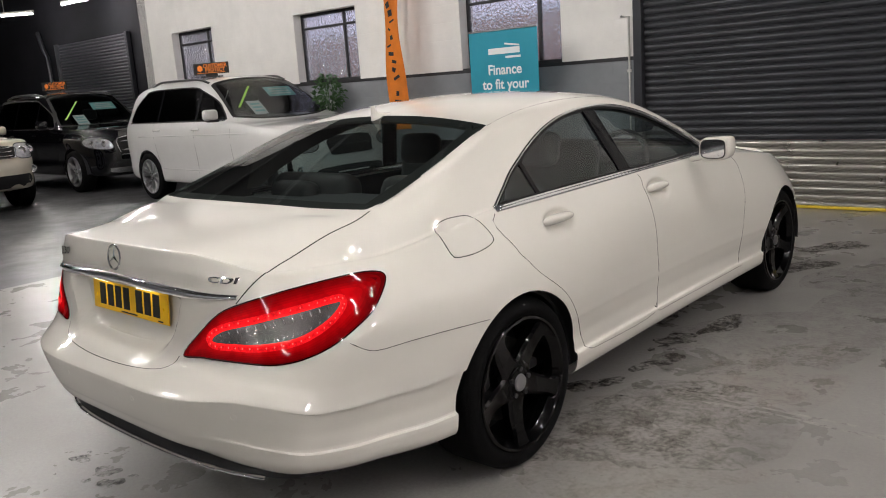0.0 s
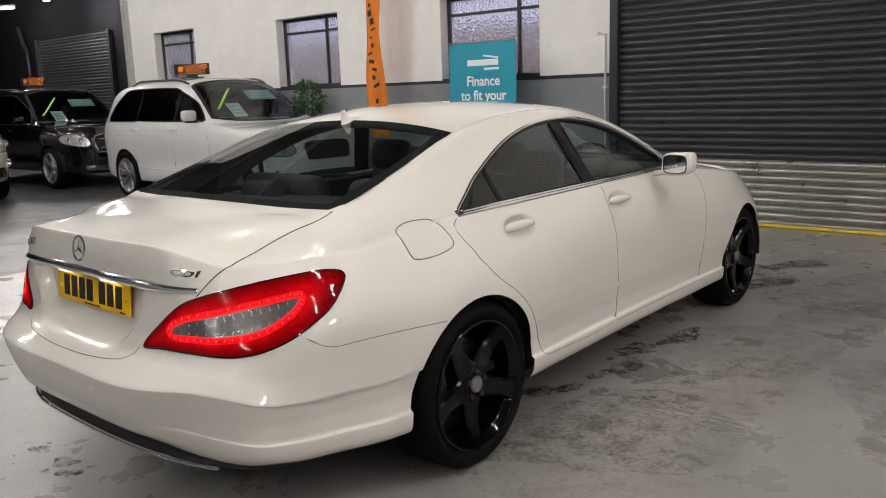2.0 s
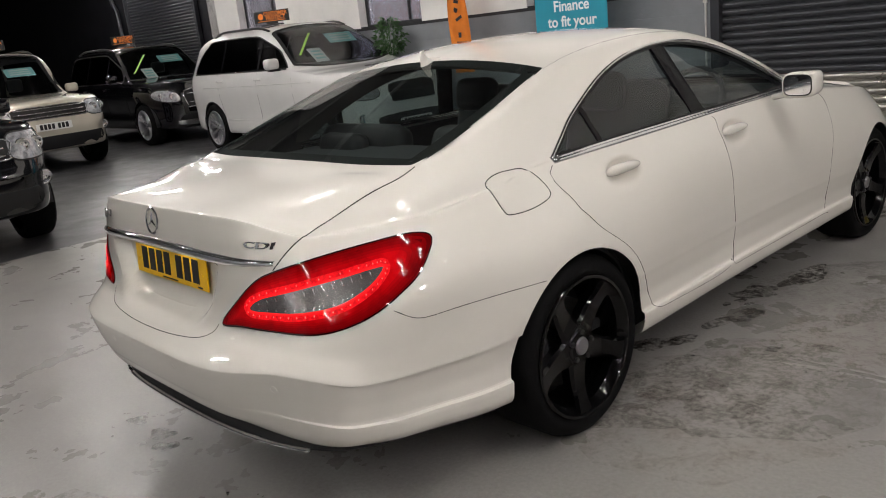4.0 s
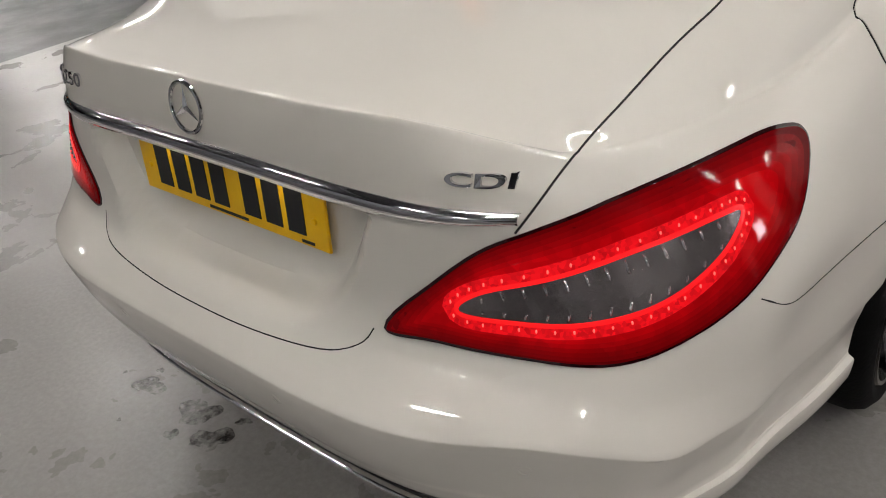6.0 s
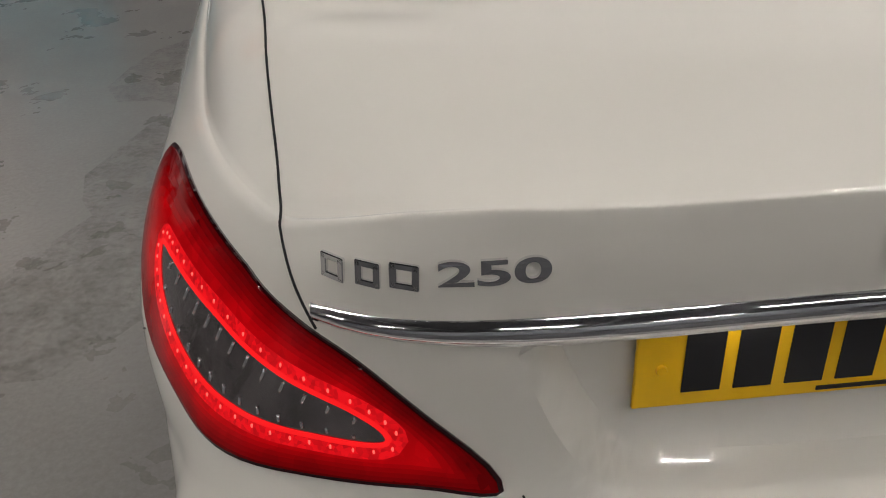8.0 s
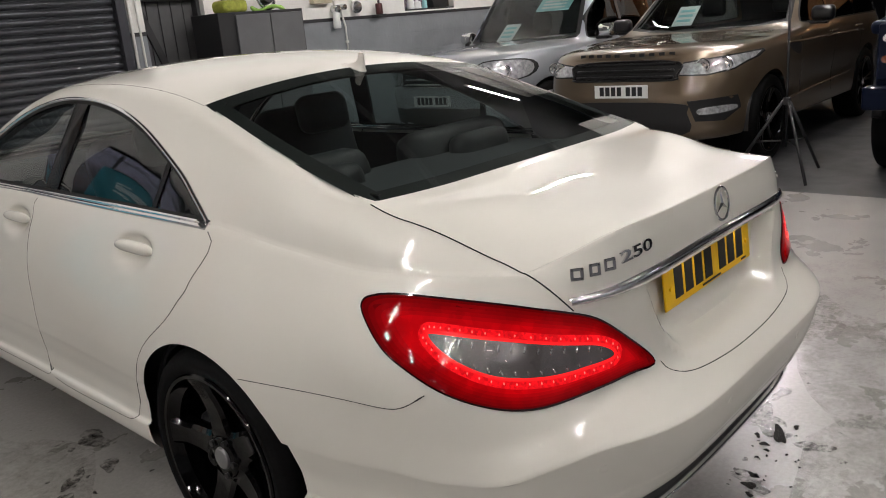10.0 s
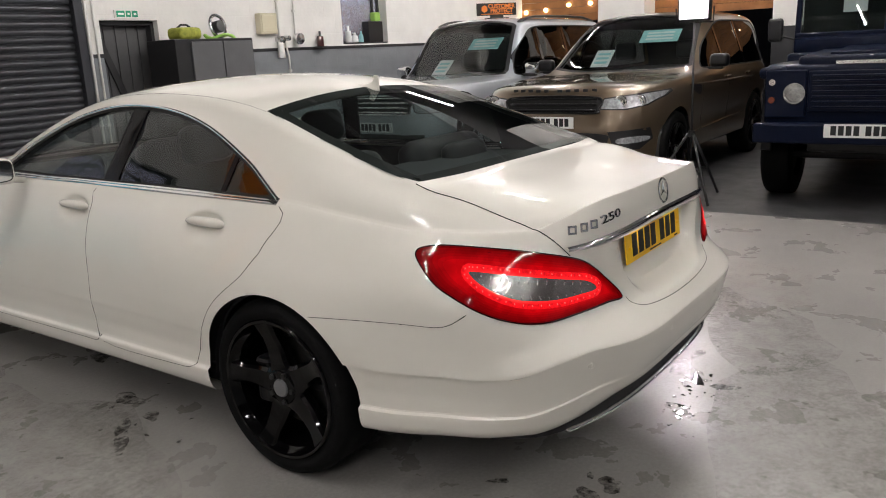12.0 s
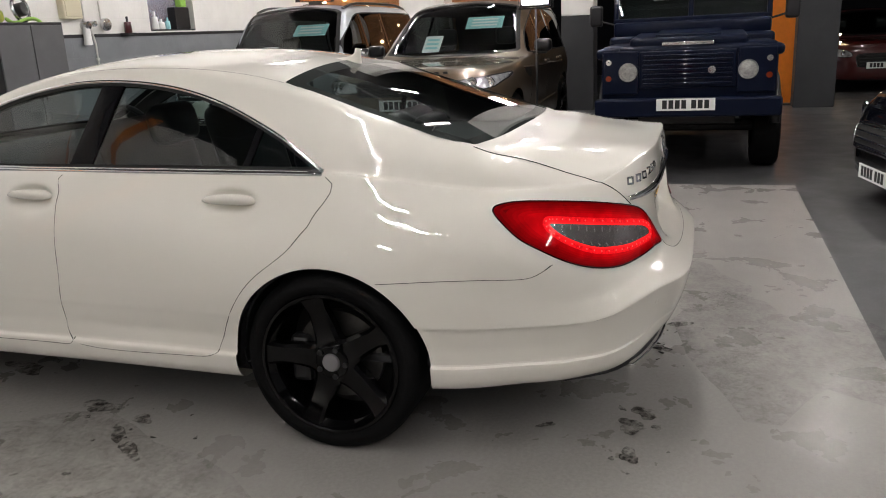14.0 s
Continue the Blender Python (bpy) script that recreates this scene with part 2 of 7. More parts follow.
# ---- lofted car bodies ----
def loft(sp, n_end=46, n_mid=120, n_side=46, n_top=34):
    """Points and faces of a car body: right half from flank levels and roof sections, mirrored.
    y runs to the front, the rear axle is at y = 0."""
    r = np.concatenate([np.linspace(0, 0.86, 400), np.linspace(0.86, 1, 600) ** 1.0])

    def end(a, b):
        t = (1 - r ** b) ** (1 / a)
        d = np.concatenate([[0], np.cumsum(np.hypot(np.diff(r) * 0.85, np.diff(t) * 1.1))])
        q = np.linspace(0, d[-1], n_end)
        return np.interp(q, d, r), np.interp(q, d, t)
    rr, tr = end(*sp["rear"])
    rf, tf = end(*sp["front"])
    yc, yd = sp["corner"], sp["corner_front"]
    lv = np.array(sp["levels"], float)
    v = np.linspace(0, 1, n_side)
    knots = np.linspace(0, 1, len(lv))
    zl, wl, yr, yf = (spline(v, list(zip(knots, lv[:, c]))) for c in range(4))
    z0, z1 = zl[0], zl[-1]
    ymid = np.linspace(yc, yd, n_mid + 2)[1:-1]
    ns = 2 * n_end + n_mid
    S = np.zeros((ns, n_side, 3))
    for j in range(n_side):
        y = np.concatenate([yc - (yc - yr[j]) * tr, ymid, yd + (yf[j] - yd) * tf[::-1]])
        x = wl[j] * spline(y, sp["plan"]) * np.concatenate([rr, np.ones(n_mid), rf[::-1]])
        S[:, j, 0], S[:, j, 1] = x, y
        zs, zb = spline(y, sp["shoulder"]), spline(y, sp["bottom"])
        S[:, j, 2] = zb + (zl[j] - z0) * (zs - zb) / (z1 - z0)
    for fn in sp.get("shape", ()):
        fn(S)
    if "calm" in sp:
        a, b = np.searchsorted(zl, sp["calm"])
        for _ in range(10):
            S[:, a:b] = (S[:, a - 1:b - 1] + 2 * S[:, a:b] + S[:, a + 1:b + 1]) / 4
    for fn in sp.get("late", ()):
        fn(S)
    U = np.zeros((ns, n_top, 3))
    for i in range(ns):
        xs, y, zs = S[i, -1]
        taps = y + np.array([0.0] if "calm" not in sp else np.linspace(-1, 1, 9) * (0.03 if y < -0.28 else min(0.20, 0.03 + 0.4 * (y + 0.28))))
        xg = min(float(spline(taps, sp["rail_x"]).mean()), 0.86 * xs)
        zg, zc = float(spline(taps, sp["rail_z"]).mean()), float(spline(taps, sp["centre_z"]).mean())
        zc = max(zc, zs)
        zg = zs + (zg - zs) * min(1, max(0, 1.0 - 0.0)) if zg > zs else zs + 0.6 * (zc - zs)
        c = [(xs, zs), (xs + (xg - xs) * 0.5, zs + (zg - zs) * 0.5), (xg, zg), (xg * 0.62, zg + (zc - zg) * 0.72), (xg * 0.25, zc), (0, zc)]
        if "glass_edge" in sp:
            if y < -0.35:
                w = min(1.0, (-0.35 - y) / 0.12)
                zg += w * (zs + float(spline(y, sp["deck"])) * (zc - zs) - zg)
            e = float(spline(y, sp["glass_edge"]))
            dome = lambda u: zc - (zc - zg) * u ** 2.2
            swell = 0.020 * math.exp(-((y - 1.0) / 0.95) ** 4) + 0.024 * math.exp(-((y + 0.40) / 0.34) ** 4)
            c = [(xs, zs), (xs + (xg - xs) * 0.5 + swell, zs + (zg - zs) * 0.5), (xs + (xg - xs) * (0.5 + 0.5 * e) * 0.97, zs + (zg - zs) * (0.5 + 0.5 * e) * 0.97), (xg, zg)]
            c += [(xg * u, dome(u)) for u in (e, 0.55 * e + 0.2, 0.4, 0.2)] + [(0, zc)]
        c = np.array(c)
        for _ in range(3):
            a, b = c[:-1], c[1:]
            q = np.empty((2 * len(a), 2))
            q[0::2], q[1::2] = a * 0.75 + b * 0.25, a * 0.25 + b * 0.75
            c = np.vstack([c[:1], q, c[-1:]])
        d = np.concatenate([[0], np.cumsum(np.hypot(*np.diff(c, axis=0).T))])
        q = np.linspace(0, max(d[-1], 1e-6), n_top)
        U[i, :, 0], U[i, :, 1], U[i, :, 2] = np.interp(q, d, c[:, 0]), y, np.interp(q, d, c[:, 1])
    if "deck" in sp:
        # even sheet between the trailing edge and the flat of the deck
        ya, yb = -0.84, -0.78
        ys = S[:ns // 2, -1, 1]
        ia, ib = int(np.argmin(np.abs(ys - ya))), int(np.argmin(np.abs(ys - yb)))
        ya, yb = ys[ia], ys[ib]
        xe, ye, ze = S[:ia + 1, -1, 0], S[:ia + 1, -1, 1], S[:ia + 1, -1, 2]
        for i in range(ia):
            x, y = U[i, :, 0], U[i, :, 1]
            y0, z0_ = np.interp(x, xe, ye), np.interp(x, xe, ze)
            z1_, z2_ = np.interp(x, U[ia, ::-1, 0], U[ia, ::-1, 2]), np.interp(x, U[ib, ::-1, 0], U[ib, ::-1, 2])
            d = ya - y0
            t = np.clip((y - y0) / np.maximum(d, 1e-6), 0, 1)
            m1 = (z2_ - z1_) / (yb - ya) * d
            m0 = 0.5 * (z1_ - z0_) + 0.04 * d
            U[i, :, 2] = z0_ * (1 + 2 * t) * (1 - t) ** 2 + m0 * t * (1 - t) ** 2 + z1_ * t * t * (3 - 2 * t) + m1 * t * t * (t - 1)
    G = np.concatenate([S, U[:, 1:]], 1)
    n = G.shape[1]
    V = G.reshape(-1, 3)
    i, j = np.meshgrid(np.arange(ns - 1), np.arange(n - 1), indexing="ij")
    a = (i * n + j).ravel()
    F = np.stack([a, a + n, a + n + 1, a + 1], 1)
    # mirrored half, sharing the centre line
    M = V * np.array([-1, 1, 1])
    idx = np.arange(len(V)) + len(V)
    centre = np.abs(V[:, 0]) < 1e-6
    idx[centre] = np.arange(len(V))[centre]
    F2 = idx[F][:, ::-1]
    return np.vstack([V, M]), np.vstack([F, F2])


def clean(V, F):
    """Drop unused points; triangles where two corners fell together."""
    used, inv = np.unique(F, return_inverse=True)
    F = inv.reshape(F.shape)
    out = []
    for f in F:
        g = [f[0]] + [f[k] for k in range(1, 4) if f[k] != f[k - 1]]
        if len(g) > 1 and g[-1] == g[0]:
            g = g[:-1]
        if len(g) > 2:
            out.append(g)
    return V[used], out


from mathutils.bvhtree import BVHTree
from mathutils.geometry import delaunay_2d_cdt


class Skin:
    """A surface on which outlines can be laid."""

    def __init__(self, V, F):
        self.tree = BVHTree.FromPolygons([tuple(v) for v in V], [tuple(int(i) for i in f) for f in F])

    def drop(self, p, way, lift=0.0):
        hit, nrm, _, _ = self.tree.ray_cast(Vector(p), Vector(way).normalized(), 20)
        if hit is None:
            hit, nrm, _, _ = self.tree.find_nearest(Vector(p) + Vector(way) * 1.0)
        if nrm.dot(Vector(way)) > 0:
            nrm = -nrm
        return hit + nrm * lift, nrm


def patch(skin, outline, place, way, step=0.02, lift=0.002, skirt=0.01):
    """A skin-hugging sheet inside a 2D outline; place(u, v) gives the ray's start, way its direction."""
    poly = np.asarray(outline, float)
    lo, hi = poly.min(0), poly.max(0)
    gx, gy = np.meshgrid(np.arange(lo[0], hi[0], step), np.arange(lo[1], hi[1], step))
    g = np.stack([gx.ravel() + step * 0.5, gy.ravel() + step * 0.5], 1)
    g = g[sdpoly(g, poly) < -step * 0.45]
    pts = [Vector(p) for p in np.vstack([poly, g])]
    n = len(poly)
    edges = [(i, (i + 1) % n) for i in range(n)]
    vs, _, fs, ov, _, _ = delaunay_2d_cdt(pts, edges, [], 1, 1e-6)
    top, nrm = [], []
    for p in vs:
        h, nn = skin.drop(place(p.x, p.y), way, lift)
        top.append(h)
        nrm.append(nn)
    faces = [tuple(f) for f in fs]
    if faces:
        a, b, c = (top[i] for i in faces[0][:3])
        if (b - a).cross(c - a).dot(nrm[faces[0][0]]) < 0:
            faces = [f[::-1] for f in faces]
    if skirt:
        count = {}
        for f in faces:
            for a, b in zip(f, f[1:] + f[:1]):
                count[(a, b)] = 1
        edge = [(a, b) for a, b in count if (b, a) not in count]
        low = {}
        for a, b in edge:
            for i in (a, b):
                if i not in low:
                    low[i] = len(top)
                    top.append(Vector(top[i]))
                    top.append(top[i] - nrm[i] * skirt)
        faces += [(low[b], low[a], low[a] + 1, low[b] + 1) for a, b in edge]
    return top, faces


def side_place(sign):
    return (lambda u, v: (sign * 3.0, u, v)), (-sign, 0, 0)


def line_on(skin, pts, place, way, r=0.002, lift=0.0, closed=False, segs=5, flat=1.0):
    return tube([skin.drop(place(*p), way, lift)[0] for p in pts], r, segs, closed, flat=flat)


# ---- the hall ----
def concrete(name, base, dirt, rough):
    """Painted concrete: broad patches, dull stains, fine speckle, scratches and uneven gloss."""
    m = bpy.data.materials.new(name)
    m.use_nodes = True
    nt = m.node_tree
    b = nt.nodes["Principled BSDF"]
    tc = nt.nodes.new("ShaderNodeTexCoord")

    def noise_node(scale, detail, rough_, dist=0.0):
        n = nt.nodes.new("ShaderNodeTexNoise")
        n.inputs["Scale"].default_value, n.inputs["Detail"].default_value = scale, detail
        n.inputs["Roughness"].default_value, n.inputs["Distortion"].default_value = rough_, dist
        nt.links.new(tc.outputs["Object"], n.inputs["Vector"])
        return n

    def ramp_node(src, p0, p1, c0, c1):
        r = nt.nodes.new("ShaderNodeValToRGB")
        r.color_ramp.elements[0].position, r.color_ramp.elements[1].position = p0, p1
        r.color_ramp.elements[0].color, r.color_ramp.elements[1].color = (*c0, 1), (*c1, 1)
        nt.links.new(src, r.inputs["Fac"])
        return r

    def mix_node(kind, fac, a, c):
        x = nt.nodes.new("ShaderNodeMix")
        x.data_type, x.blend_type = "RGBA", kind
        if isinstance(fac, float):
            x.inputs["Factor"].default_value = fac
        else:
            nt.links.new(fac, x.inputs["Factor"])
        nt.links.new(a, x.inputs["A"])
        nt.links.new(c, x.inputs["B"])
        return x
    broad = noise_node(0.55, 5, 0.6, 0.4)
    c1 = ramp_node(broad.outputs["Fac"], 0.35, 0.68, [v * 0.84 for v in base], [v * 1.10 for v in base])
    blotch = noise_node(2.2, 6, 0.6, 0.2)
    f2 = ramp_node(blotch.outputs["Fac"], 0.42, 0.80, (0, 0, 0), (1, 1, 1))
    dirtc = nt.nodes.new("ShaderNodeRGB")
    dirtc.outputs[0].default_value = (*dirt, 1)
    sc = nt.nodes.new("ShaderNodeMath")
    sc.operation = "MULTIPLY"
    sc.inputs[1].default_value = 0.20
    nt.links.new(f2.outputs["Color"], sc.inputs[0])
    col = mix_node("MIX", sc.outputs[0], c1.outputs["Color"], dirtc.outputs[0])
    speck = noise_node(60, 4, 0.7)
    f3 = ramp_node(speck.outputs["Fac"], 0.36, 0.70, (0.88, 0.88, 0.88), (1.08, 1.08, 1.08))
    col2 = mix_node("MULTIPLY", 1.0, col.outputs["Result"], f3.outputs["Color"])
    nt.links.new(col2.outputs["Result"], b.inputs["Base Color"])
    gl = noise_node(2.6, 5, 0.6, 0.2)
    mr = nt.nodes.new("ShaderNodeMapRange")
    mr.inputs["From Min"].default_value, mr.inputs["From Max"].default_value = 0.3, 0.7
    mr.inputs["To Min"].default_value, mr.inputs["To Max"].default_value = rough - 0.07, rough + 0.09
    nt.links.new(gl.outputs["Fac"], mr.inputs["Value"])
    nt.links.new(mr.outputs["Result"], b.inputs["Roughness"])
    b.inputs["Coat Weight"].default_value, b.inputs["Coat Roughness"].default_value = 0.15, 0.22
    bp = nt.nodes.new("ShaderNodeBump")
    bp.inputs["Strength"].default_value, bp.inputs["Distance"].default_value = 0.10, 0.01
    fine = noise_node(26, 8, 0.75, 0.6)
    nt.links.new(fine.outputs["Fac"], bp.inputs["Height"])
    nt.links.new(bp.outputs["Normal"], b.inputs["Normal"])
    return m


FLOOR = concrete("painted_concrete", (0.285, 0.274, 0.258), (0.20, 0.184, 0.165), 0.30)
FLOOR_DARK = concrete("dark_painted_concrete", (0.066, 0.066, 0.068), (0.04, 0.038, 0.036), 0.38)


def blockwork(name, color, rough, vary):
    """Painted blockwork: soft stains and grain, shallow joints between the blocks."""
    m = mat(name, color, rough, vary=vary, scale=2.2, bump=0.25, bump_scale=18)
    nt = m.node_tree
    b = nt.nodes["Principled BSDF"]
    old = b.inputs["Normal"].links[0].from_node
    tc = nt.nodes.new("ShaderNodeTexCoord")
    sep, com = nt.nodes.new("ShaderNodeSeparateXYZ"), nt.nodes.new("ShaderNodeCombineXYZ")
    br, bp = nt.nodes.new("ShaderNodeTexBrick"), nt.nodes.new("ShaderNodeBump")
    nt.links.new(tc.outputs["Object"], sep.inputs[0])
    nt.links.new(sep.outputs["X"], com.inputs["X"])
    nt.links.new(sep.outputs["Z"], com.inputs["Y"])
    nt.links.new(com.outputs[0], br.inputs["Vector"])
    br.inputs["Color1"].default_value = br.inputs["Color2"].default_value = (1, 1, 1, 1)
    br.inputs["Mortar"].default_value = (0, 0, 0, 1)
    br.inputs["Scale"].default_value = 1.0
    br.inputs["Brick Width"].default_value, br.inputs["Row Height"].default_value = 0.45, 0.225
    br.inputs["Mortar Size"].default_value, br.inputs["Mortar Smooth"].default_value = 0.008, 0.7
    bp.inputs["Strength"].default_value, bp.inputs["Distance"].default_value = 0.18, 0.006
    nt.links.new(br.outputs["Color"], bp.inputs["Height"])
    nt.links.new(old.outputs["Normal"], bp.inputs["Normal"])
    nt.links.new(bp.outputs["Normal"], b.inputs["Normal"])
    return m


WHITE_WALL = blockwork("white_painted_block", (0.74, 0.725, 0.695), 0.75, 0.06)
GREY_WALL = blockwork("grey_painted_block", (0.20, 0.21, 0.225), 0.6, 0.1)
BLACK_BAND = mat("black_painted_band", (0.02, 0.02, 0.022), 0.55, vary=0.2, scale=4)
DARK_WALL = mat("dark_wall", (0.008, 0.008, 0.010), 0.8, spec=0.15, vary=0.2, scale=2)
SHUTTER = mat("dark_grey_shutter_steel", (0.036, 0.038, 0.044), 0.32, metal=0.35, vary=0.12, scale=3, rough_vary=0.08)
SHUTTER_BARE = mat("bare_shutter_steel", (0.36, 0.345, 0.315), 0.30, metal=0.9, vary=0.12, scale=5, rough_vary=0.1)
CEILING = mat("dark_roof_sheet", (0.035, 0.035, 0.037), 0.8, vary=0.2, scale=1)
TUBE = mat("fluorescent_tube", (0.9, 0.9, 0.9), 0.5, emit=(1.0, 0.950, 0.920), power=375.0)
PIPE = mat("white_conduit", (0.62, 0.61, 0.58), 0.5)
WY = 5.95


def setting(name, bm, material, label="", smooth=False):
    ob = part(name, bm, material, None, label, smooth)
    ob["kind"] = "structure"
    return ob


def quad(x0, y0, x1, y1, z, th, bm=None):
    return box((x1 - x0, y1 - y0, th), ((x0 + x1) / 2, (y0 + y1) / 2, z - th / 2), bm=bm)


setting("floor", quad(-4.7, -2.0, 4.22, WY + 0.3, 0.0, 0.2), FLOOR, "pale grey painted concrete floor with stains")
bm = quad(-36, -12, -4.7, 14, 0.0, 0.2)
quad(4.22, -12, 22, 14, 0.0, 0.2, bm)
quad(-4.7, -12, 4.22, -2.0, 0.0, 0.2, bm)
quad(-4.7, WY + 0.3, 4.22, 14, 0.0, 0.2, bm)
setting("floor_dark_border", bm, FLOOR_DARK, "dark grey painted concrete floor")
setting("ceiling", quad(-36, -12, 22, 14, 5.6, 0.2), CEILING, "dark sheet roof")


def wall_run(y, x0, x1, z0, z1, holes, th=0.3):
    """Boxes of a wall along x between z0 and z1, with openings (x0, x1, z0, z1) through it."""
    bm = bmesh.new()
    xs = sorted({x0, x1, *[h[k] for h in holes for k in (0, 1)]})
    for a, b in zip(xs, xs[1:]):
        zz = [(z0, z1)]
        for h in holes:
            if h[0] <= a and h[1] >= b:
                zz = [p for q in zz for p in ((q[0], min(q[1], h[2])), (max(q[0], h[3]), q[1])) if p[1] - p[0] > 1e-4]
        for p, q in zz:
            box((b - a, th, q - p), ((a + b) / 2, y + th / 2, (p + q) / 2), bm=bm)
    return bm


HOLES = [(-11.2, -9.9, 1.62, 2.72), (-7.62, -6.2, 1.62, 2.67), (-4.24, -2.70, 1.62, 2.67), (-1.68, 2.16, 0, 3.6), (2.40, 3.12, 0, 1.97), (6.22, 7.25, 1.64, 2.75)]
lowh = [h for h in HOLES if h[2] < 1]
setting("wall_north_lower", wall_run(WY - 0.003, -12.3, 12.0, 0, 1.58, lowh), GREY_WALL, "grey painted blockwork below the black band")
setting("wall_north", wall_run(WY, -12.3, 12.0, 1.62, 5.6, HOLES), WHITE_WALL, "white added unseen grey wall that bounces light onto the tail")
setting("dado_band", wall_run(WY - 0.012, -12.3, 12.0, 1.58, 1.62, lowh, 0.31), BLACK_BAND, "black painted band on the wall")


def shutter(x0, x1, top, y, bare):
    root = tagged(new("roller_shutter"), "dark grey steel roller shutter with a bare metal foot" if bare else "dark grey steel roller shutter", "shutter")
    n = int(top / 0.0755)
    L = x1 - x0
    for mname, lo, hi, mt in (("lower_slats", 0, bare, SHUTTER_BARE), ("upper_slats", bare, n, SHUTTER)):
        if hi <= lo:
            continue
        bm = bmesh.new()
        rows = []
        for i in range(lo, hi):
            for q, d in ((0.0, -0.009), (0.05, 0.000), (0.22, 0.011), (0.48, 0.016), (0.74, 0.010), (0.88, 0.000), (0.93, -0.009)):
                z = (i + q) * 0.0755 + 0.006
                rows.append([bm.verts.new((x0, y - d, z)), bm.verts.new((x1, y - d, z))])
        for A, B in zip(rows, rows[1:]):
            bm.faces.new((A[0], A[1], B[1], B[0]))
        part(mname, bm, mt, root, smooth=True, angle=35)
    part("bottom_rail", box((L, 0.05, 0.03), ((x0 + x1) / 2, y, 0.02), 0.004), mat("yellow_rail", (0.6, 0.45, 0.03), 0.5, vary=0.2, scale=10), root, "yellow painted bottom rail")
    for x in (x0 - 0.03, x1 + 0.03):
        part("guide_rail", box((0.10, 0.10, top), (x, y - 0.03, top / 2), 0.006), SHUTTER, root)
    return root


shutter(-1.66, 2.12, 3.7, WY + 0.02, 9)

# enclosing walls beyond the view
setting("wall_west", box((0.3, 26, 5.6), (-34, 1, 2.8)), DARK_WALL)
setting("wall_east", box((0.3, 26, 5.6), (21, 1, 2.8)), DARK_WALL)
# south wall is an unseen addition; its grey sets bounce and tail reflections
setting("unseen_wall_south", box((56, 0.3, 3.98), (-6.5, -11, 3.61)), GREY_WALL, "added unseen grey wall that bounces light onto the tail")
setting("unseen_wall_south_lower", box((56, 0.31, 1.62), (-6.5, -11, 0.81)), GREY_WALL, "lower part of the added unseen grey wall")
setting("wall_far", box((22, 0.3, 5.6), (-23, 7.8, 2.8)), DARK_WALL)
setting("wall_return", box((0.3, 1.7, 5.6), (-12.16, 6.8, 2.8)), DARK_WALL)


def tube_light(x, y, z, turn):
    root = thing("ceiling_light", "white fluorescent batten light with a bare tube", "ceiling light", pose(x, y, z, 0, 0, turn), "battens under the roof")
    part("tube", cyl(0.014, 1.5, (0, 0, -0.045), (0, 90, 0), None, 10), TUBE, root, "glowing fluorescent tube", smooth=True, angle=50)
    part("batten", box((1.55, 0.07, 0.05), (0, 0, 0.01), 0.008), PIPE, root)
    for sx in (-0.76, 0.76):
        part("lamp_holder", box((0.03, 0.04, 0.06), (sx, 0, -0.04), 0.004), PIPE, root)
    part("hanging_rod", cyl(0.006, 5.6 - z, (0, 0, (5.6 - z) / 2), segs=6), PIPE, root)
    return root


for i, x in enumerate((-16.0, -12.0, -8.4, -4.8, -1.2, 2.4, 6.0, 9.6)):
    for j, y in enumerate((-6.2, -3.4, -0.6, 2.2, 5.0)):
        if (i + j) % 2 == 0 and (x, y) not in ((-1.2, -0.6), (-1.2, 5.0), (-8.4, 5.0), (-4.8, -3.4), (-1.2, -6.2), (-8.4, -6.2), (-4.8, 2.2), (2.4, 2.2), (6.0, 5.0)):
            tube_light(x + 0.3 * math.sin(y * 3), y, 4.95, 0)
# extra battens at guessed spots, added to balance light on car and walls
for x, y in ((-2.7, 0.6), (3.0, 0.5), (-5.0, 0.8), (5.0, 0.9), (0.5, -0.9), (-7.4, 1.2), (7.6, 1.0), (-4.6, -4.4), (-7.2, -3.0), (8.6, 4.6), (-0.6, -5.6), (2.6, -8.6)):
    tube_light(x, y, 4.95, 0)
# two lower battens in the far corner
tube_light(-19.0, 6.1, 3.9, 35)
tube_light(-16.2, 6.7, 3.95, 5)

# steel under the roof
STEEL = mat("grey_roof_steel", (0.11, 0.11, 0.115), 0.6, vary=0.2, scale=3)
for x in (-14.0, -10.2, -6.6, -3.0, 0.6, 4.2, 7.8):
    bm = box((0.10, 25.0, 0.02), (x, 1, 5.30))
    box((0.10, 25.0, 0.02), (x, 1, 5.56), bm=bm)
    box((0.02, 25.0, 0.26), (x, 1, 5.43), bm=bm)
    beam = tagged(new("roof_beam", None), "grey steel roof beam", "beam", "beams under the roof", "structure")
    part("beam_section", bm, STEEL, beam)


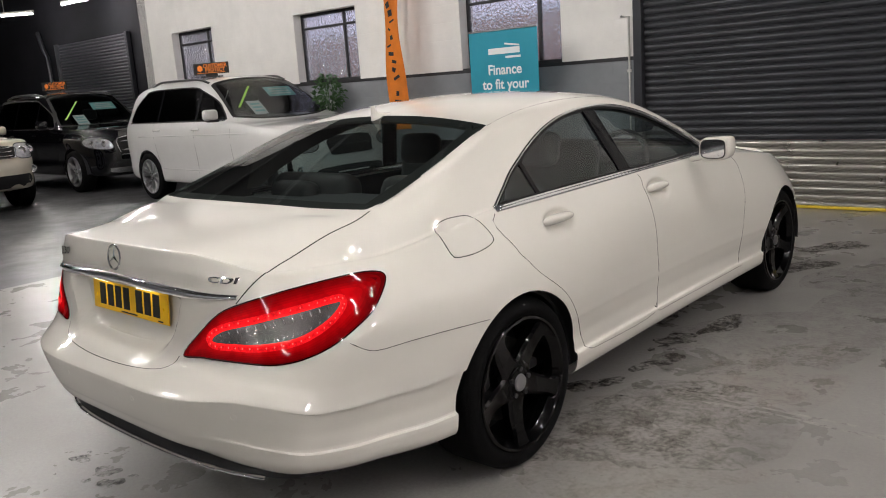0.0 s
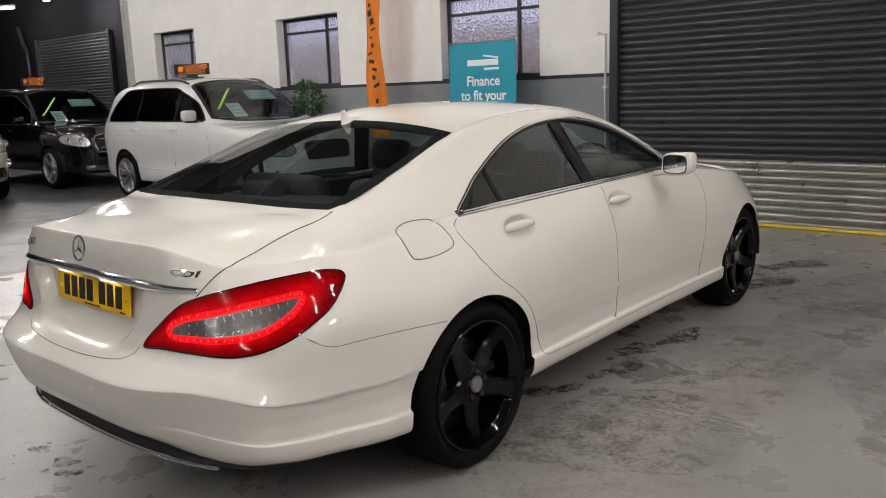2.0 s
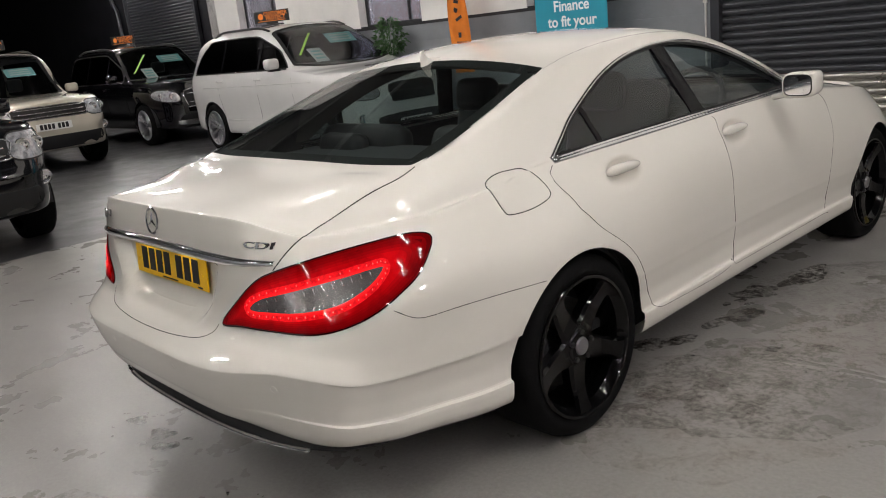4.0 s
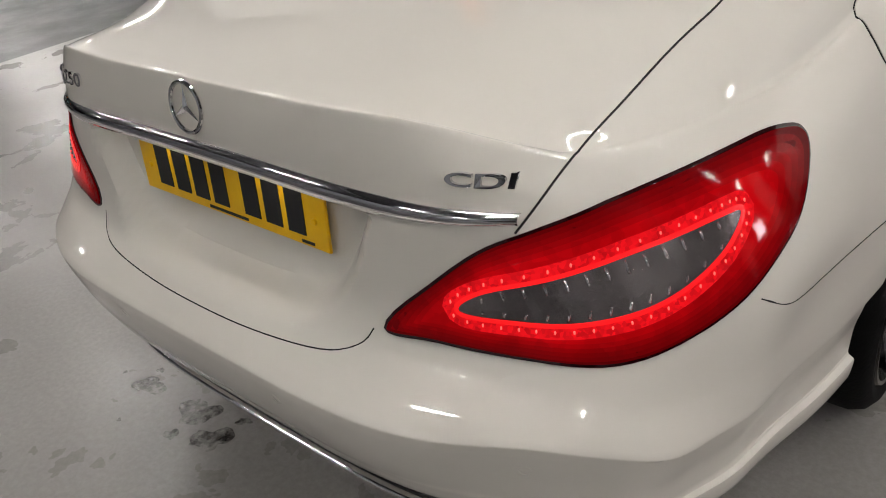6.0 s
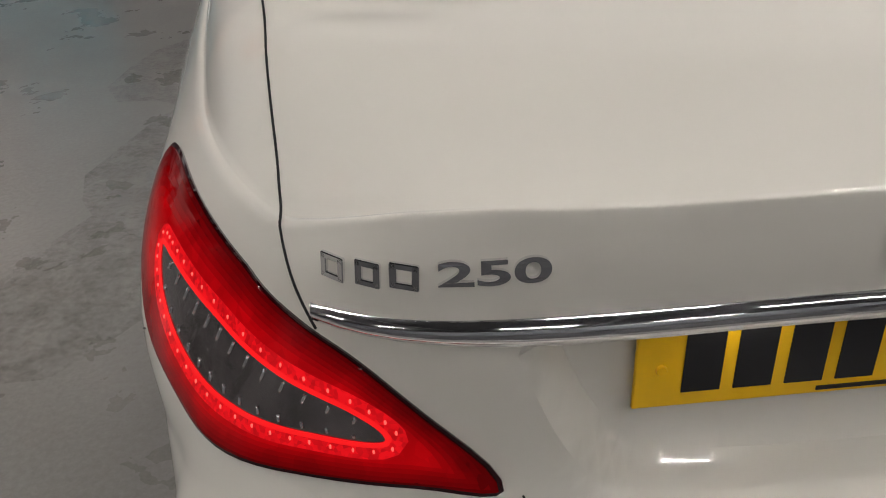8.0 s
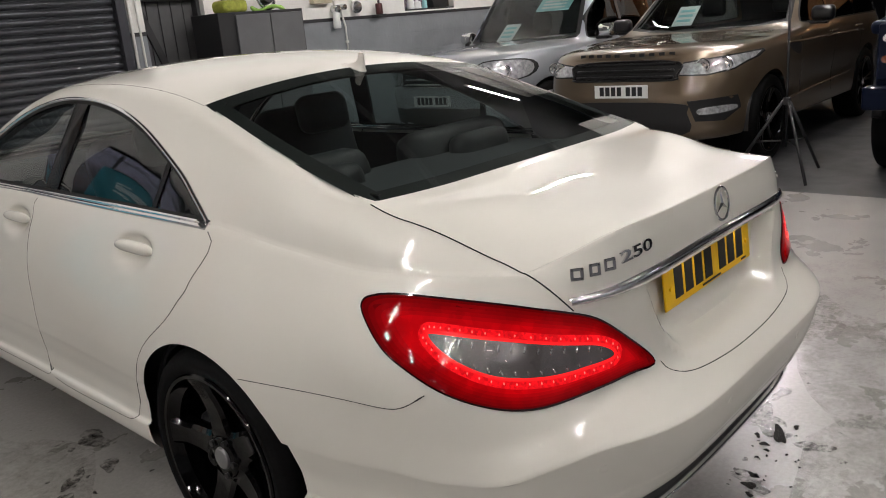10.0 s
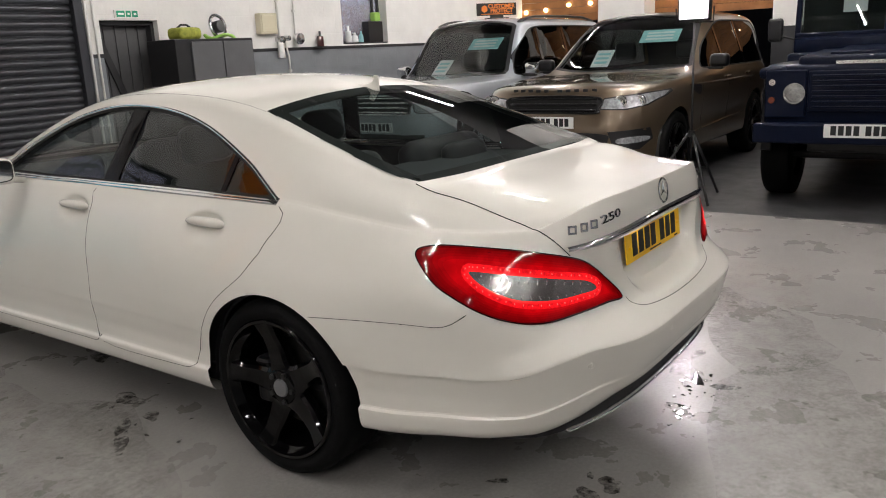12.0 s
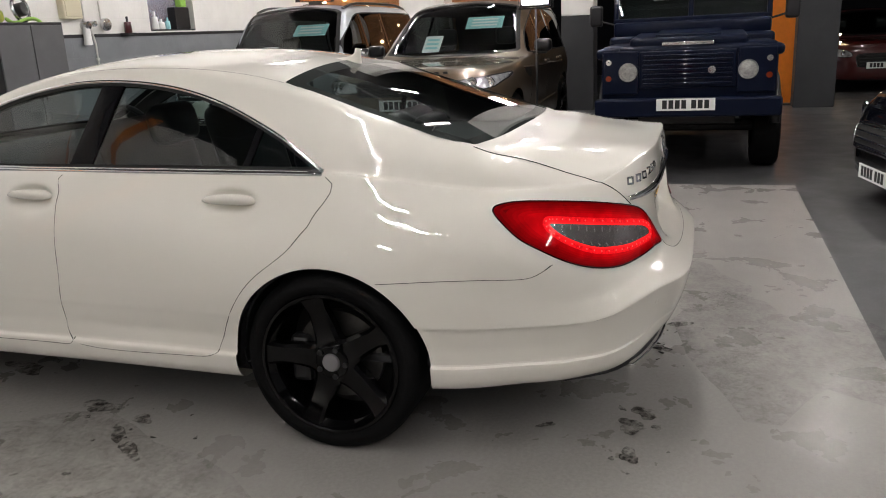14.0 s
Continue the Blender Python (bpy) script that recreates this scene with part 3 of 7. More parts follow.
# ---- the white four-door coupe ----
def coupe_flank(S):
    """Swelling over the wheels, hollow above the sills, swage line."""
    x, y, z = S[..., 0], S[..., 1], S[..., 2]
    arch = sum(np.exp(-(((y - c) / 0.44) ** 2)) for c in (0, 2.874))
    low = np.exp(-(((z - 0.60) / 0.20) ** 2))
    door = np.exp(-(((y - 1.45) / 0.78) ** 4)) * np.exp(-(((z - 0.62) / 0.19) ** 2))
    k = np.clip((np.abs(x) - 0.7) / 0.15, 0, 1)
    S[..., 0] = x + k * (0.010 * arch * low - 0.018 * door)
    # crease of the bumper that runs on to the wheel arch
    tail = np.clip((-0.22 - y) / 0.12, 0, 1) * np.clip((y + 1.06) / 0.1, 0, 1)
    lv = np.array(COUPE["levels"])[:, 0]
    zl = np.interp(np.linspace(0, 1, S.shape[1]), np.linspace(0, 1, len(lv)), lv)[None]
    S[..., 0] -= k * tail * np.where(zl < 0.498, 0.012 * np.exp(-np.abs(0.5 - zl) / 0.09), 0)
    corner = np.exp(-(((y + 0.80) / 0.20) ** 2)) * np.exp(-(((z - 0.70) / 0.13) ** 2)) * (np.abs(x) > 0.4)
    S[..., 0] += 0.028 * corner
    # full corners of the bumper
    full = np.clip((0.80 - z) / 0.14, 0, 1) * np.clip((x - 0.42) / 0.2, 0, 1)
    S[..., 0] += full * (0.055 * np.exp(-(((y + 1.0) / 0.10) ** 2)) + 0.026 * np.exp(-(((y + 0.82) / 0.12) ** 2)))
    # broad haunch above the bumper, beside the tail lamps
    S[..., 0] += 0.036 * np.clip((x - 0.55) / 0.2, 0, 1) * np.exp(-(((y + 0.64) / 0.23) ** 2)) * np.exp(-(((z - 0.80) / 0.115) ** 4))
    # swage line that falls from the front wheel to the rear handle
    line = 0.835 - 0.03 * (y - 0.3)
    S[..., 0] += k * 0.007 * np.exp(-(((z - line) / 0.022) ** 2)) * np.clip((y - 0.25) / 0.3, 0, 1) * np.clip((2.6 - y) / 0.3, 0, 1)


HANDLES = ((0.362, 0.902), (1.262, 0.905))


def handle_bowls(S):
    """Finger bowls behind the door handles."""
    for yy, zz in HANDLES:
        q = ((S[..., 1] - yy + 0.004) / 0.098) ** 2 + ((S[..., 2] - zz + 0.004) / 0.042) ** 2
        S[..., 0] -= 0.026 * np.exp(-q ** 3) * (S[..., 0] > 0.5)


COUPE = dict(
    rear=(2.2, 5.0), front=(2.4, 5.0), corner=0.1, corner_front=2.60,
    levels=[(0.235, 0.80, -1.03, 3.50), (0.245, 0.885, -1.10, 3.60), (0.285, 0.912, -1.150, 3.64), (0.335, 0.917, -1.168, 3.67),
            (0.350, 0.903, -1.174, 3.68), (0.40, 0.903, -1.188, 3.69), (0.45, 0.911, -1.198, 3.70), (0.485, 0.917, -1.2035, 3.71), (0.499, 0.920, -1.204, 3.715), (0.506, 0.921, -1.200, 3.715),
            (0.525, 0.923, -1.180, 3.71), (0.555, 0.926, -1.148, 3.70), (0.590, 0.928, -1.116, 3.69), (0.66, 0.928, -1.084, 3.68),
            (0.74, 0.918, -1.082, 3.66), (0.82, 0.892, -1.075, 3.62), (0.90, 0.862, -1.076, 3.56), (0.94, 0.842, -1.072, 3.51), (0.97, 0.827, -1.067, 3.47), (0.992, 0.814, -1.0635, 3.44),
            (0.9975, 0.808, -1.0615, 3.42), (1.0, 0.802, -1.0565, 3.40)],
    plan=[(-1.3, 0.99), (-0.5, 1.0), (0.0, 1.0), (1.4, 0.985), (2.7, 0.99), (3.7, 0.96)],
    shoulder=[(-1.2, 1.020), (-1.05, 1.0165), (-1.02, 1.004), (-0.98, 0.980), (-0.94, 0.958), (-0.90, 0.941), (-0.58, 0.935), (-0.3, 0.965), (0.0, 1.0), (1.4, 0.998), (2.0, 0.985),
              (2.6, 0.93), (3.2, 0.85), (3.7, 0.70)],
    bottom=[(-1.2, 0.362), (-1.12, 0.372), (-1.04, 0.340), (-0.93, 0.305), (-0.7, 0.275), (-0.43, 0.248), (0.3, 0.235), (2.4, 0.235), (3.7, 0.20)],
    rail_x=[(-1.1, 0.52), (-0.9, 0.60), (-0.48, 0.700), (0.22, 0.662), (0.9, 0.625), (1.4, 0.62), (2.1, 0.70), (3.6, 0.60)],
    rail_z=[(-1.1, 1.018), (-0.91, 0.985), (-0.7, 1.02), (-0.48, 1.058), (-0.2, 1.15), (0.0, 1.215), (0.22, 1.293), (0.5, 1.345), (0.9, 1.372), (1.25, 1.352),
            (1.6, 1.265), (2.05, 1.07), (2.3, 1.00), (2.8, 0.93), (3.6, 0.76)],
    centre_z=[(-1.1, 1.018), (-1.06, 1.0225), (-0.92, 1.0395), (-0.80, 1.0515), (-0.62, 1.0670), (-0.570, 1.0702), (-0.550, 1.0750), (-0.45, 1.1062), (-0.32, 1.1500), (-0.2, 1.190), (0.0, 1.262), (0.22, 1.340), (0.45, 1.392), (0.9, 1.418),
              (1.3, 1.395), (1.6, 1.325), (2.1, 1.13), (2.38, 1.02), (2.8, 0.975), (3.4, 0.88), (3.7, 0.72)],
    shape=(coupe_flank,), late=(handle_bowls,), glass_edge=[(-1.2, 0.88), (0.0, 0.88), (1.0, 0.78), (2.2, 0.78)], calm=(0.60, 0.97), deck=[(-1.1, 0.45), (-0.91, 0.52), (-0.7, 0.71), (-0.48, 0.85)])

coupe = thing("saloon_car", "pearl white four-door coupe with black five-spoke wheels and lit tail lamps", "car")
CV, CF = loft(COUPE, n_end=110, n_mid=160, n_side=74, n_top=60)
# the flat of the boot lid is one even low-order sheet
row = np.arange(len(CV)) % (len(CV) // 2) % 133
ridge = CV[(row == 73) & (CV[:, 1] < -0.8)]
ridge = ridge[np.argsort(ridge[:, 0])]
ax = np.abs(CV[:, 0])
ease = lambda q: np.clip(q, 0, 1) ** 2 * (3 - 2 * np.clip(q, 0, 1))
glass_foot = -0.57 + 0.070 * ease((ax - 0.40) / 0.22)
behind_ridge = CV[:, 1] - np.interp(CV[:, 0], ridge[:, 0], ridge[:, 1])
deck_top = (row >= 73) & (ax < 0.73) & (CV[:, 1] > -1.08) & (CV[:, 1] < glass_foot)
soft_in = ease((0.73 - ax) / 0.09) * ease(behind_ridge / 0.06) * ease((glass_foot - CV[:, 1]) / (0.05 + 0.05 * ease((ax - 0.40) / 0.22)))
POWERS = [(i, j) for i in (0, 2, 4, 6, 8, 10) for j in range(6)]


def terms(x, y, dx=0, dy=0):
    fall = lambda n, d: math.prod(range(n - d + 1, n + 1)) if n >= d else 0
    x, y = np.asarray(x) / 0.7, (np.asarray(y) + 0.78) / 0.3
    return np.stack([fall(i, dx) * fall(j, dy) * x ** max(i - dx, 0) * y ** max(j - dy, 0) for i, j in POWERS], 1)


hold = (row >= 73) & (CV[:, 1] > -1.05) & (CV[:, 1] < -0.50) & (ax < 0.78)
hold &= (ax < 0.36) & (CV[:, 1] < -0.575) | (ax > 0.675) | (CV[:, 1] > glass_foot - 0.01) & (ax > 0.40) | (np.abs(behind_ridge - 0.03) < 0.02) & (ax < 0.50)
hx, hy = (q.ravel() for q in np.meshgrid(np.linspace(0, 0.72, 30), np.linspace(-1.04, -0.5, 24)))
stiff = [0.0012 * k * terms(hx, hy, *d) for d, k in (((3, 0), 0.15), ((2, 0), 0.15), ((1, 1), 1), ((0, 2), 1), ((2, 1), 0.2))]
even, *_ = np.linalg.lstsq(np.vstack([terms(CV[hold, 0], CV[hold, 1])] + stiff), np.concatenate([CV[hold, 2], np.zeros(len(hx) * len(stiff))]), rcond=None)
CV[deck_top, 2] += soft_in[deck_top] * (terms(CV[deck_top, 0], CV[deck_top, 1]) @ even - CV[deck_top, 2])
# full shoulders of the lid, beside its flat middle
q = (ax / 0.50) ** 2
CV[deck_top, 2] += (0.012 * q ** 3 * np.exp(3 - 3 * q) * ease((0.71 - ax) / 0.17) * ease((-0.53 - CV[:, 1]) / 0.32) * ease(behind_ridge / 0.15))[deck_top]
# hollow for the number plate: a crisp edge, a slope and a flat bed
RECESS = smooth_loop([(-0.395, 0.876), (-0.376, 0.823), (-0.341, 0.745), (-0.289, 0.680), (-0.22, 0.655), (-0.1, 0.646), (0, 0.645), (0.1, 0.646), (0.22, 0.655),
                      (0.289, 0.680), (0.341, 0.745), (0.376, 0.823), (0.395, 0.876)], 5, False)
RECESS = np.vstack([RECESS, [(x, 0.876) for x in np.linspace(0.39, -0.39, 40)]])
HOLLOW = np.vstack([RECESS[:-40], [(0.42, 0.99), (-0.42, 0.99)]])
for loop, off in ((RECESS, 0.0), (HOLLOW, 0.042)):
    rear = (CV[:, 1] < -0.9) & (CV[:, 2] < 0.95) & (CV[:, 2] > 0.57)
    CV, CF, _, _ = carve(CV, CF, np.where(rear, sdpoly(CV[:, [0, 2]], loop) + off, 1.0))
rear = (CV[:, 1] < -0.9) & (CV[:, 2] < 0.95) & (CV[:, 2] > 0.57)
deep = ease(-sdpoly(CV[:, [0, 2]], HOLLOW) / 0.052) * np.clip((0.8755 - CV[:, 2]) / 0.004, 0, 1)
CV[:, 1] += np.where(rear, 0.052 * deep, 0)
SKIN = Skin(CV, CF)

def edges(*runs):
    """A closed outline from open curves that meet at sharp corners."""
    return np.vstack([smooth_loop(r, 6, False)[:-1] for r in runs])


WINDOWS = edges([(0.006, 0.9995), (0.10, 1.060), (0.21, 1.130), (0.43, 1.230), (0.66, 1.292), (0.92, 1.320), (1.18, 1.312), (1.47, 1.256), (1.75, 1.150), (1.965, 1.036), (1.985, 1.012)],
                [(1.985, 1.012), (1.4, 1.006), (0.6, 1.004), (0.006, 0.9995)])
REAR_GLASS = edges([(-0.660, -0.497), (-0.4, -0.541), (0, -0.558), (0.4, -0.541), (0.660, -0.497)], [(0.660, -0.497), (0.657, -0.2), (0.642, 0.05), (0.622, 0.222)],
                   [(0.622, 0.222), (0.3, 0.240), (0, 0.245), (-0.3, 0.240), (-0.622, 0.222)], [(-0.622, 0.222), (-0.642, 0.05), (-0.657, -0.2), (-0.660, -0.497)])
# the rear screen is one even sheet: a low-order surface through the body's own shape
gx, gy = (q.ravel() for q in np.meshgrid(np.linspace(0, 0.64, 14), np.linspace(-0.50, 0.22, 18)))
gz = np.array([SKIN.drop((x, y, 3), (0, 0, -1), 0)[0].z for x, y in zip(gx, gy)])
power = [(i, j) for i in (0, 2, 4, 6) for j in (0, 1, 2)]
fit, *_ = np.linalg.lstsq(np.stack([gx ** i * gy ** j for i, j in power], 1), gz, rcond=None)
px, py = np.meshgrid(np.linspace(-0.74, 0.74, 60), np.linspace(-0.62, 0.34, 60), indexing="ij")
pz = sum(k * px ** i * py ** j for k, (i, j) in zip(fit, power))
cell = (np.arange(59)[:, None] * 60 + np.arange(59)[None]).ravel()
SHEET = Skin(np.stack([px, py, pz], -1).reshape(-1, 3), np.stack([cell, cell + 60, cell + 61, cell + 1], 1))
SCREEN = smooth_loop([(-0.70, 2.12), (-0.4, 2.30), (0, 2.36), (0.4, 2.30), (0.70, 2.12), (0.62, 1.75), (0.55, 1.43), (0.3, 1.37), (0, 1.35), (-0.3, 1.37),
                      (-0.55, 1.43), (-0.62, 1.75)], 6)
above = (lambda u, v: (u, v, 3.0)), (0, 0, -1)
FRONT_DOOR = smooth_loop([(1.147, 0.63), (1.16, 0.45), (1.12, 0.335), (1.3, 0.322), (2.08, 0.325), (2.15, 0.345), (2.185, 0.6), (2.25, 0.82), (2.24, 0.93), (2.06, 0.99),
                          (1.5, 0.997), (1.10, 0.998), (1.14, 0.92), (1.145, 0.82)], 5)
REAR_DOOR = smooth_loop([(-0.005, 0.985), (0.03, 0.852), (0.07, 0.80), (0.13, 0.737), (0.27, 0.632), (0.365, 0.514), (0.437, 0.375), (0.470, 0.335), (0.59, 0.322),
                         (1.08, 0.325), (1.147, 0.45), (1.134, 0.63), (1.130, 0.81), (1.122, 0.915), (1.075, 0.995), (0.5, 1.0)], 5)


def near(cond, s):
    return np.where(cond, s, 1.0)


V, F = CV, CF
cut = np.zeros(len(F), bool)


def window_cut(cond, dist):
    global V, F, cut
    V, F, inside, up = carve(V, F, near(cond, dist))
    cut = cut[up] | inside


window_cut((np.abs(V[:, 0]) > 0.5) & (V[:, 2] > 0.9), sdpoly(V[:, 1:], WINDOWS))
window_cut((V[:, 2] > 1.0) & (V[:, 1] < 0.6), sdpoly(V[:, :2], REAR_GLASS) + 0.009)
window_cut((V[:, 2] > 0.95) & (V[:, 1] > 1.0), sdpoly(V[:, :2], SCREEN))
for c, R0 in ((0.0, 0.372), (2.874, 0.368)):
    window_cut(np.abs(V[:, 0]) > 0.45, np.hypot(V[:, 1] - c, V[:, 2] - 0.320) - R0)
F = F[~cut]
OV, OF = V, F
# panels that open are meshes of their own
groups = {}
tag = np.zeros(len(F), int)


def panel(number, cond, dist):
    global V, F, tag
    V, F, inside, up = carve(V, F, near(cond, dist))
    tag = np.where(inside & (tag[up] == 0), number, tag[up])


panel(1, (np.abs(V[:, 0]) > 0.6) & (V[:, 2] < 1.02), sdpoly(V[:, 1:], FRONT_DOOR))
panel(2, (np.abs(V[:, 0]) > 0.6) & (V[:, 2] < 1.02), sdpoly(V[:, 1:], REAR_DOOR))
lim = np.where(V[:, 1] > -0.91, spline(V[:, 1], [(-0.91, 0.620), (-0.83, 0.626), (-0.72, 0.638), (-0.60, 0.650), (-0.475, 0.662)]), 9.0)
lim = np.minimum(lim, spline(V[:, 2], [(0.60, 0.30), (0.645, 0.345), (0.667, 0.375), (0.80, 0.515), (0.878, 0.598), (0.94, 0.622), (1.2, 0.66)]))
panel(3, V[:, 1] < -0.45, np.maximum(np.abs(V[:, 0]) - lim, spline(np.abs(V[:, 0]), [(0, 0.630), (0.15, 0.633), (0.30, 0.645), (0.365, 0.664), (0.40, 0.70)]) - V[:, 2]))
BUMPER_TOP = [(-1.3, 0.632), (-1.1, 0.636), (-1.05, 0.675), (-0.95, 0.70), (-0.82, 0.745), (-0.75, 0.680), (-0.57, 0.665), (-0.2, 0.645)]
panel(4, V[:, 1] < -0.19, V[:, 2] - spline(V[:, 1], BUMPER_TOP))
doorf, doorr, lid, bump = (tag == k for k in (1, 2, 3, 4))
right = V[F].mean(1)[:, 0] > 0
mid = V[F].mean(1)
# the strips round the door pillar and under the windows belong to the doors
strip = (tag == 0) & (np.abs(mid[:, 0]) > 0.7) & (mid[:, 2] < 1.012) & ((mid[:, 1] > 0.42) & (mid[:, 1] < 1.95) & (mid[:, 2] > 0.52) | (np.abs(mid[:, 1] - 1.135) < 0.035) & (mid[:, 2] > 0.40))
doorf, doorr = doorf | strip & (mid[:, 1] > 1.135), doorr | strip & (mid[:, 1] <= 1.135)
bonnet = (V[F].mean(1)[:, 1] > 2.3) & (V[F].mean(1)[:, 2] > spline(V[F].mean(1)[:, 1], COUPE["shoulder"]) - 0.03) & ~doorf
rest = ~(doorf | doorr | lid | bump | bonnet)
for name, sel in (("body_shell", rest), ("front_door", doorf & right), ("front_door", doorf & ~right), ("rear_door", doorr & right), ("rear_door", doorr & ~right),
                  ("boot_lid", lid), ("rear_bumper", bump & ~lid), ("bonnet", bonnet)):
    groups.setdefault(name, []).append(obj(name, *clean(V, F[sel]), PEARL, coupe))
for name in ("boot_lid", "rear_bumper"):
    groups[name][0].data.set_sharp_from_angle(angle=radians(24))


def ring(skin, outer, inner, place, way, lift, name, material, parent, label="", bed=None):
    n = len(outer)
    vs = [(bed or skin).drop(place(*p), way, lift)[0] for p in outer] + [(bed or skin).drop(place(*p), way, lift)[0] for p in inner]
    fs = [(i, (i + 1) % n, n + (i + 1) % n, n + i) for i in range(n)]
    return obj(name, vs, fs, material, parent, label=label)


def shrink(loop, d):
    """Move each point of a closed 2D loop inwards."""
    p = np.asarray(loop, float)
    t = np.roll(p, -1, 0) - np.roll(p, 1, 0)
    t /= np.maximum(np.linalg.norm(t, axis=1), 1e-9)[:, None]
    area = 0.5 * np.sum(p[:, 0] * np.roll(p[:, 1], -1) - np.roll(p[:, 0], -1) * p[:, 1])
    return p + np.stack([-t[:, 1], t[:, 0]], 1) * d * np.sign(area)


# glazing
def clip_loop(loop, lo, hi, skew=0.0):
    """The part of a window outline between two leaning lines."""
    p = [tuple(q) for q in loop]

    def half(p, f):
        out = []
        for a, b in zip(p, p[1:] + p[:1]):
            fa, fb = f(a), f(b)
            if fa <= 0:
                out.append(a)
            if fa * fb < 0:
                k = fa / (fa - fb)
                out.append((a[0] + (b[0] - a[0]) * k, a[1] + (b[1] - a[1]) * k))
        return out
    p = half(p, lambda q: lo - (q[0] + skew * (q[1] - 1.0)))
    return np.array(half(p, lambda q: (q[0] + skew * (q[1] - 1.0)) - hi))


inset = shrink(WINDOWS, 0.016)
for sign, doors in ((1, 0), (-1, 1)):
    pl, wy = side_place(sign)
    fd, rd = groups["front_door"][doors], groups["rear_door"][doors]
    obj("window_pane", *patch(SKIN, clip_loop(inset, 1.105, 3, 0.35), pl, wy, 0.05, -0.006, 0.004), SIDE, fd, label="tinted front side window")
    obj("window_pane", *patch(SKIN, clip_loop(inset, 0.335, 1.00, 0.35), pl, wy, 0.05, -0.006, 0.004), REAR_SIDE, rd, label="tinted rear side window")
    obj("quarter_light", *patch(SKIN, clip_loop(inset, -1, 0.31, 0.35), pl, wy, 0.04, -0.006, 0.004), REAR_SIDE, rd, label="small tinted corner pane")
    obj("door_pillar", *patch(SKIN, clip_loop(inset, 1.00, 1.105, 0.35), pl, wy, 0.03, -0.002, 0.012), PILLAR_BLACK, coupe, label="black door pillar")
    obj("pane_divider", *patch(SKIN, clip_loop(inset, 0.31, 0.335, 0.35), pl, wy, 0.02, -0.003, 0.012), PILLAR_BLACK, rd)
    ring(SKIN, WINDOWS, inset, pl, wy, -0.001, "window_seal", SEAL, coupe)
    part("chrome_trim", line_on(SKIN, shrink(WINDOWS, 0.002), pl, wy, 0.008, 0.0, True, 6), CHROME, coupe, "bright chrome window surround", smooth=True)
    part("belt_trim", line_on(SKIN, [(y, 0.9945 + 0.0035 * y) for y in np.linspace(0.010, 1.99, 60)], pl, wy, 0.0100, -0.001, False, 6, 1.0), CHROME, coupe, "bright chrome belt strip", smooth=True)
    # shut lines of the doors
    open_front = [p for p in FRONT_DOOR if p[1] < 0.985 and not (p[0] < 1.17 and p[1] > 0.36)]
    open_rear = [p for p in REAR_DOOR if p[1] < 0.988]
    for loop, d in ((open_front, fd), (open_rear, rd)):
        part("shut_line", line_on(SKIN, loop, pl, wy, 0.0021, -0.0010, False, 4), SEAL, d)

for loop, nm, mt in ((REAR_GLASS, "rear_screen", TINT), (SCREEN, "windscreen", CLEAR)):
    inner = shrink(loop, 0.06 if nm == "rear_screen" else 0.05)
    up = 0.0012 if nm == "rear_screen" else -0.004
    g = obj(nm, *patch(SHEET if nm == "rear_screen" else SKIN, shrink(loop, 0.003), *above, 0.03, up, 0.006), mt, coupe, label="dark tinted rear screen" if mt is TINT else "clear windscreen")
    ring(SKIN, shrink(loop, 0.001), inner, *above, -0.0005 if nm == "rear_screen" else -0.0075, "screen_border", SEAL, g, bed=SHEET if nm == "rear_screen" else None)

# inner lining, so that the cabin is dark inside
LV, CF = OV.copy(), OF
LV[:, 0] *= 0.955
LV[:, 2] = 0.25 + (LV[:, 2] - 0.25) * 0.975
cm = LV[CF].mean(1)
roofsel = (cm[:, 2] > 1.02) & (cm[:, 1] > 0.0) & (cm[:, 1] < 2.0)
obj("headlining", *clean(LV, CF[roofsel]), LINING, coupe)
quarter = (cm[:, 2] > 0.98) & (cm[:, 1] > -0.47) & (cm[:, 1] <= 0.03)
for sgn in (1, -1):
    obj("quarter_lining", *clean(LV, CF[quarter & (cm[:, 0] * sgn > 0.3)]), CABIN, coupe, label="dark lining of the rear quarter")
tub = (cm[:, 2] < 1.0) & (cm[:, 1] > -0.45) & (cm[:, 1] < 2.3)
LV[:, 0] *= 0.97
obj("cabin_lining", *clean(LV, CF[tub]), CABIN, coupe)
part("cabin_floor", box((1.62, 2.9, 0.04), (0, 0.9, 0.33), 0.01), CABIN, coupe)
bm = box((1.22, 0.60, 0.05), (0, -0.16, 0.985), 0.02)
part("parcel_shelf", bm, SHELF_GREY, coupe)
bm = box((1.50, 0.45, 0.22), (0, 2.02, 0.90), 0.08, 3)
part("dashboard", bm, CABIN, coupe, smooth=True)


def car_seat(x, y, w=0.50, back=0.66):
    bm = box((w, 0.52, 0.18), (x, y + 0.22, 0.52), 0.06, 3)
    box((w, 0.16, back), (x, y - 0.06, 0.84), 0.07, 3, (-14, 0, 0), bm)
    box((w * 0.52, 0.11, 0.17), (x, y - 0.15, back + 0.47), 0.05, 3, (-10, 0, 0), bm)
    return bm


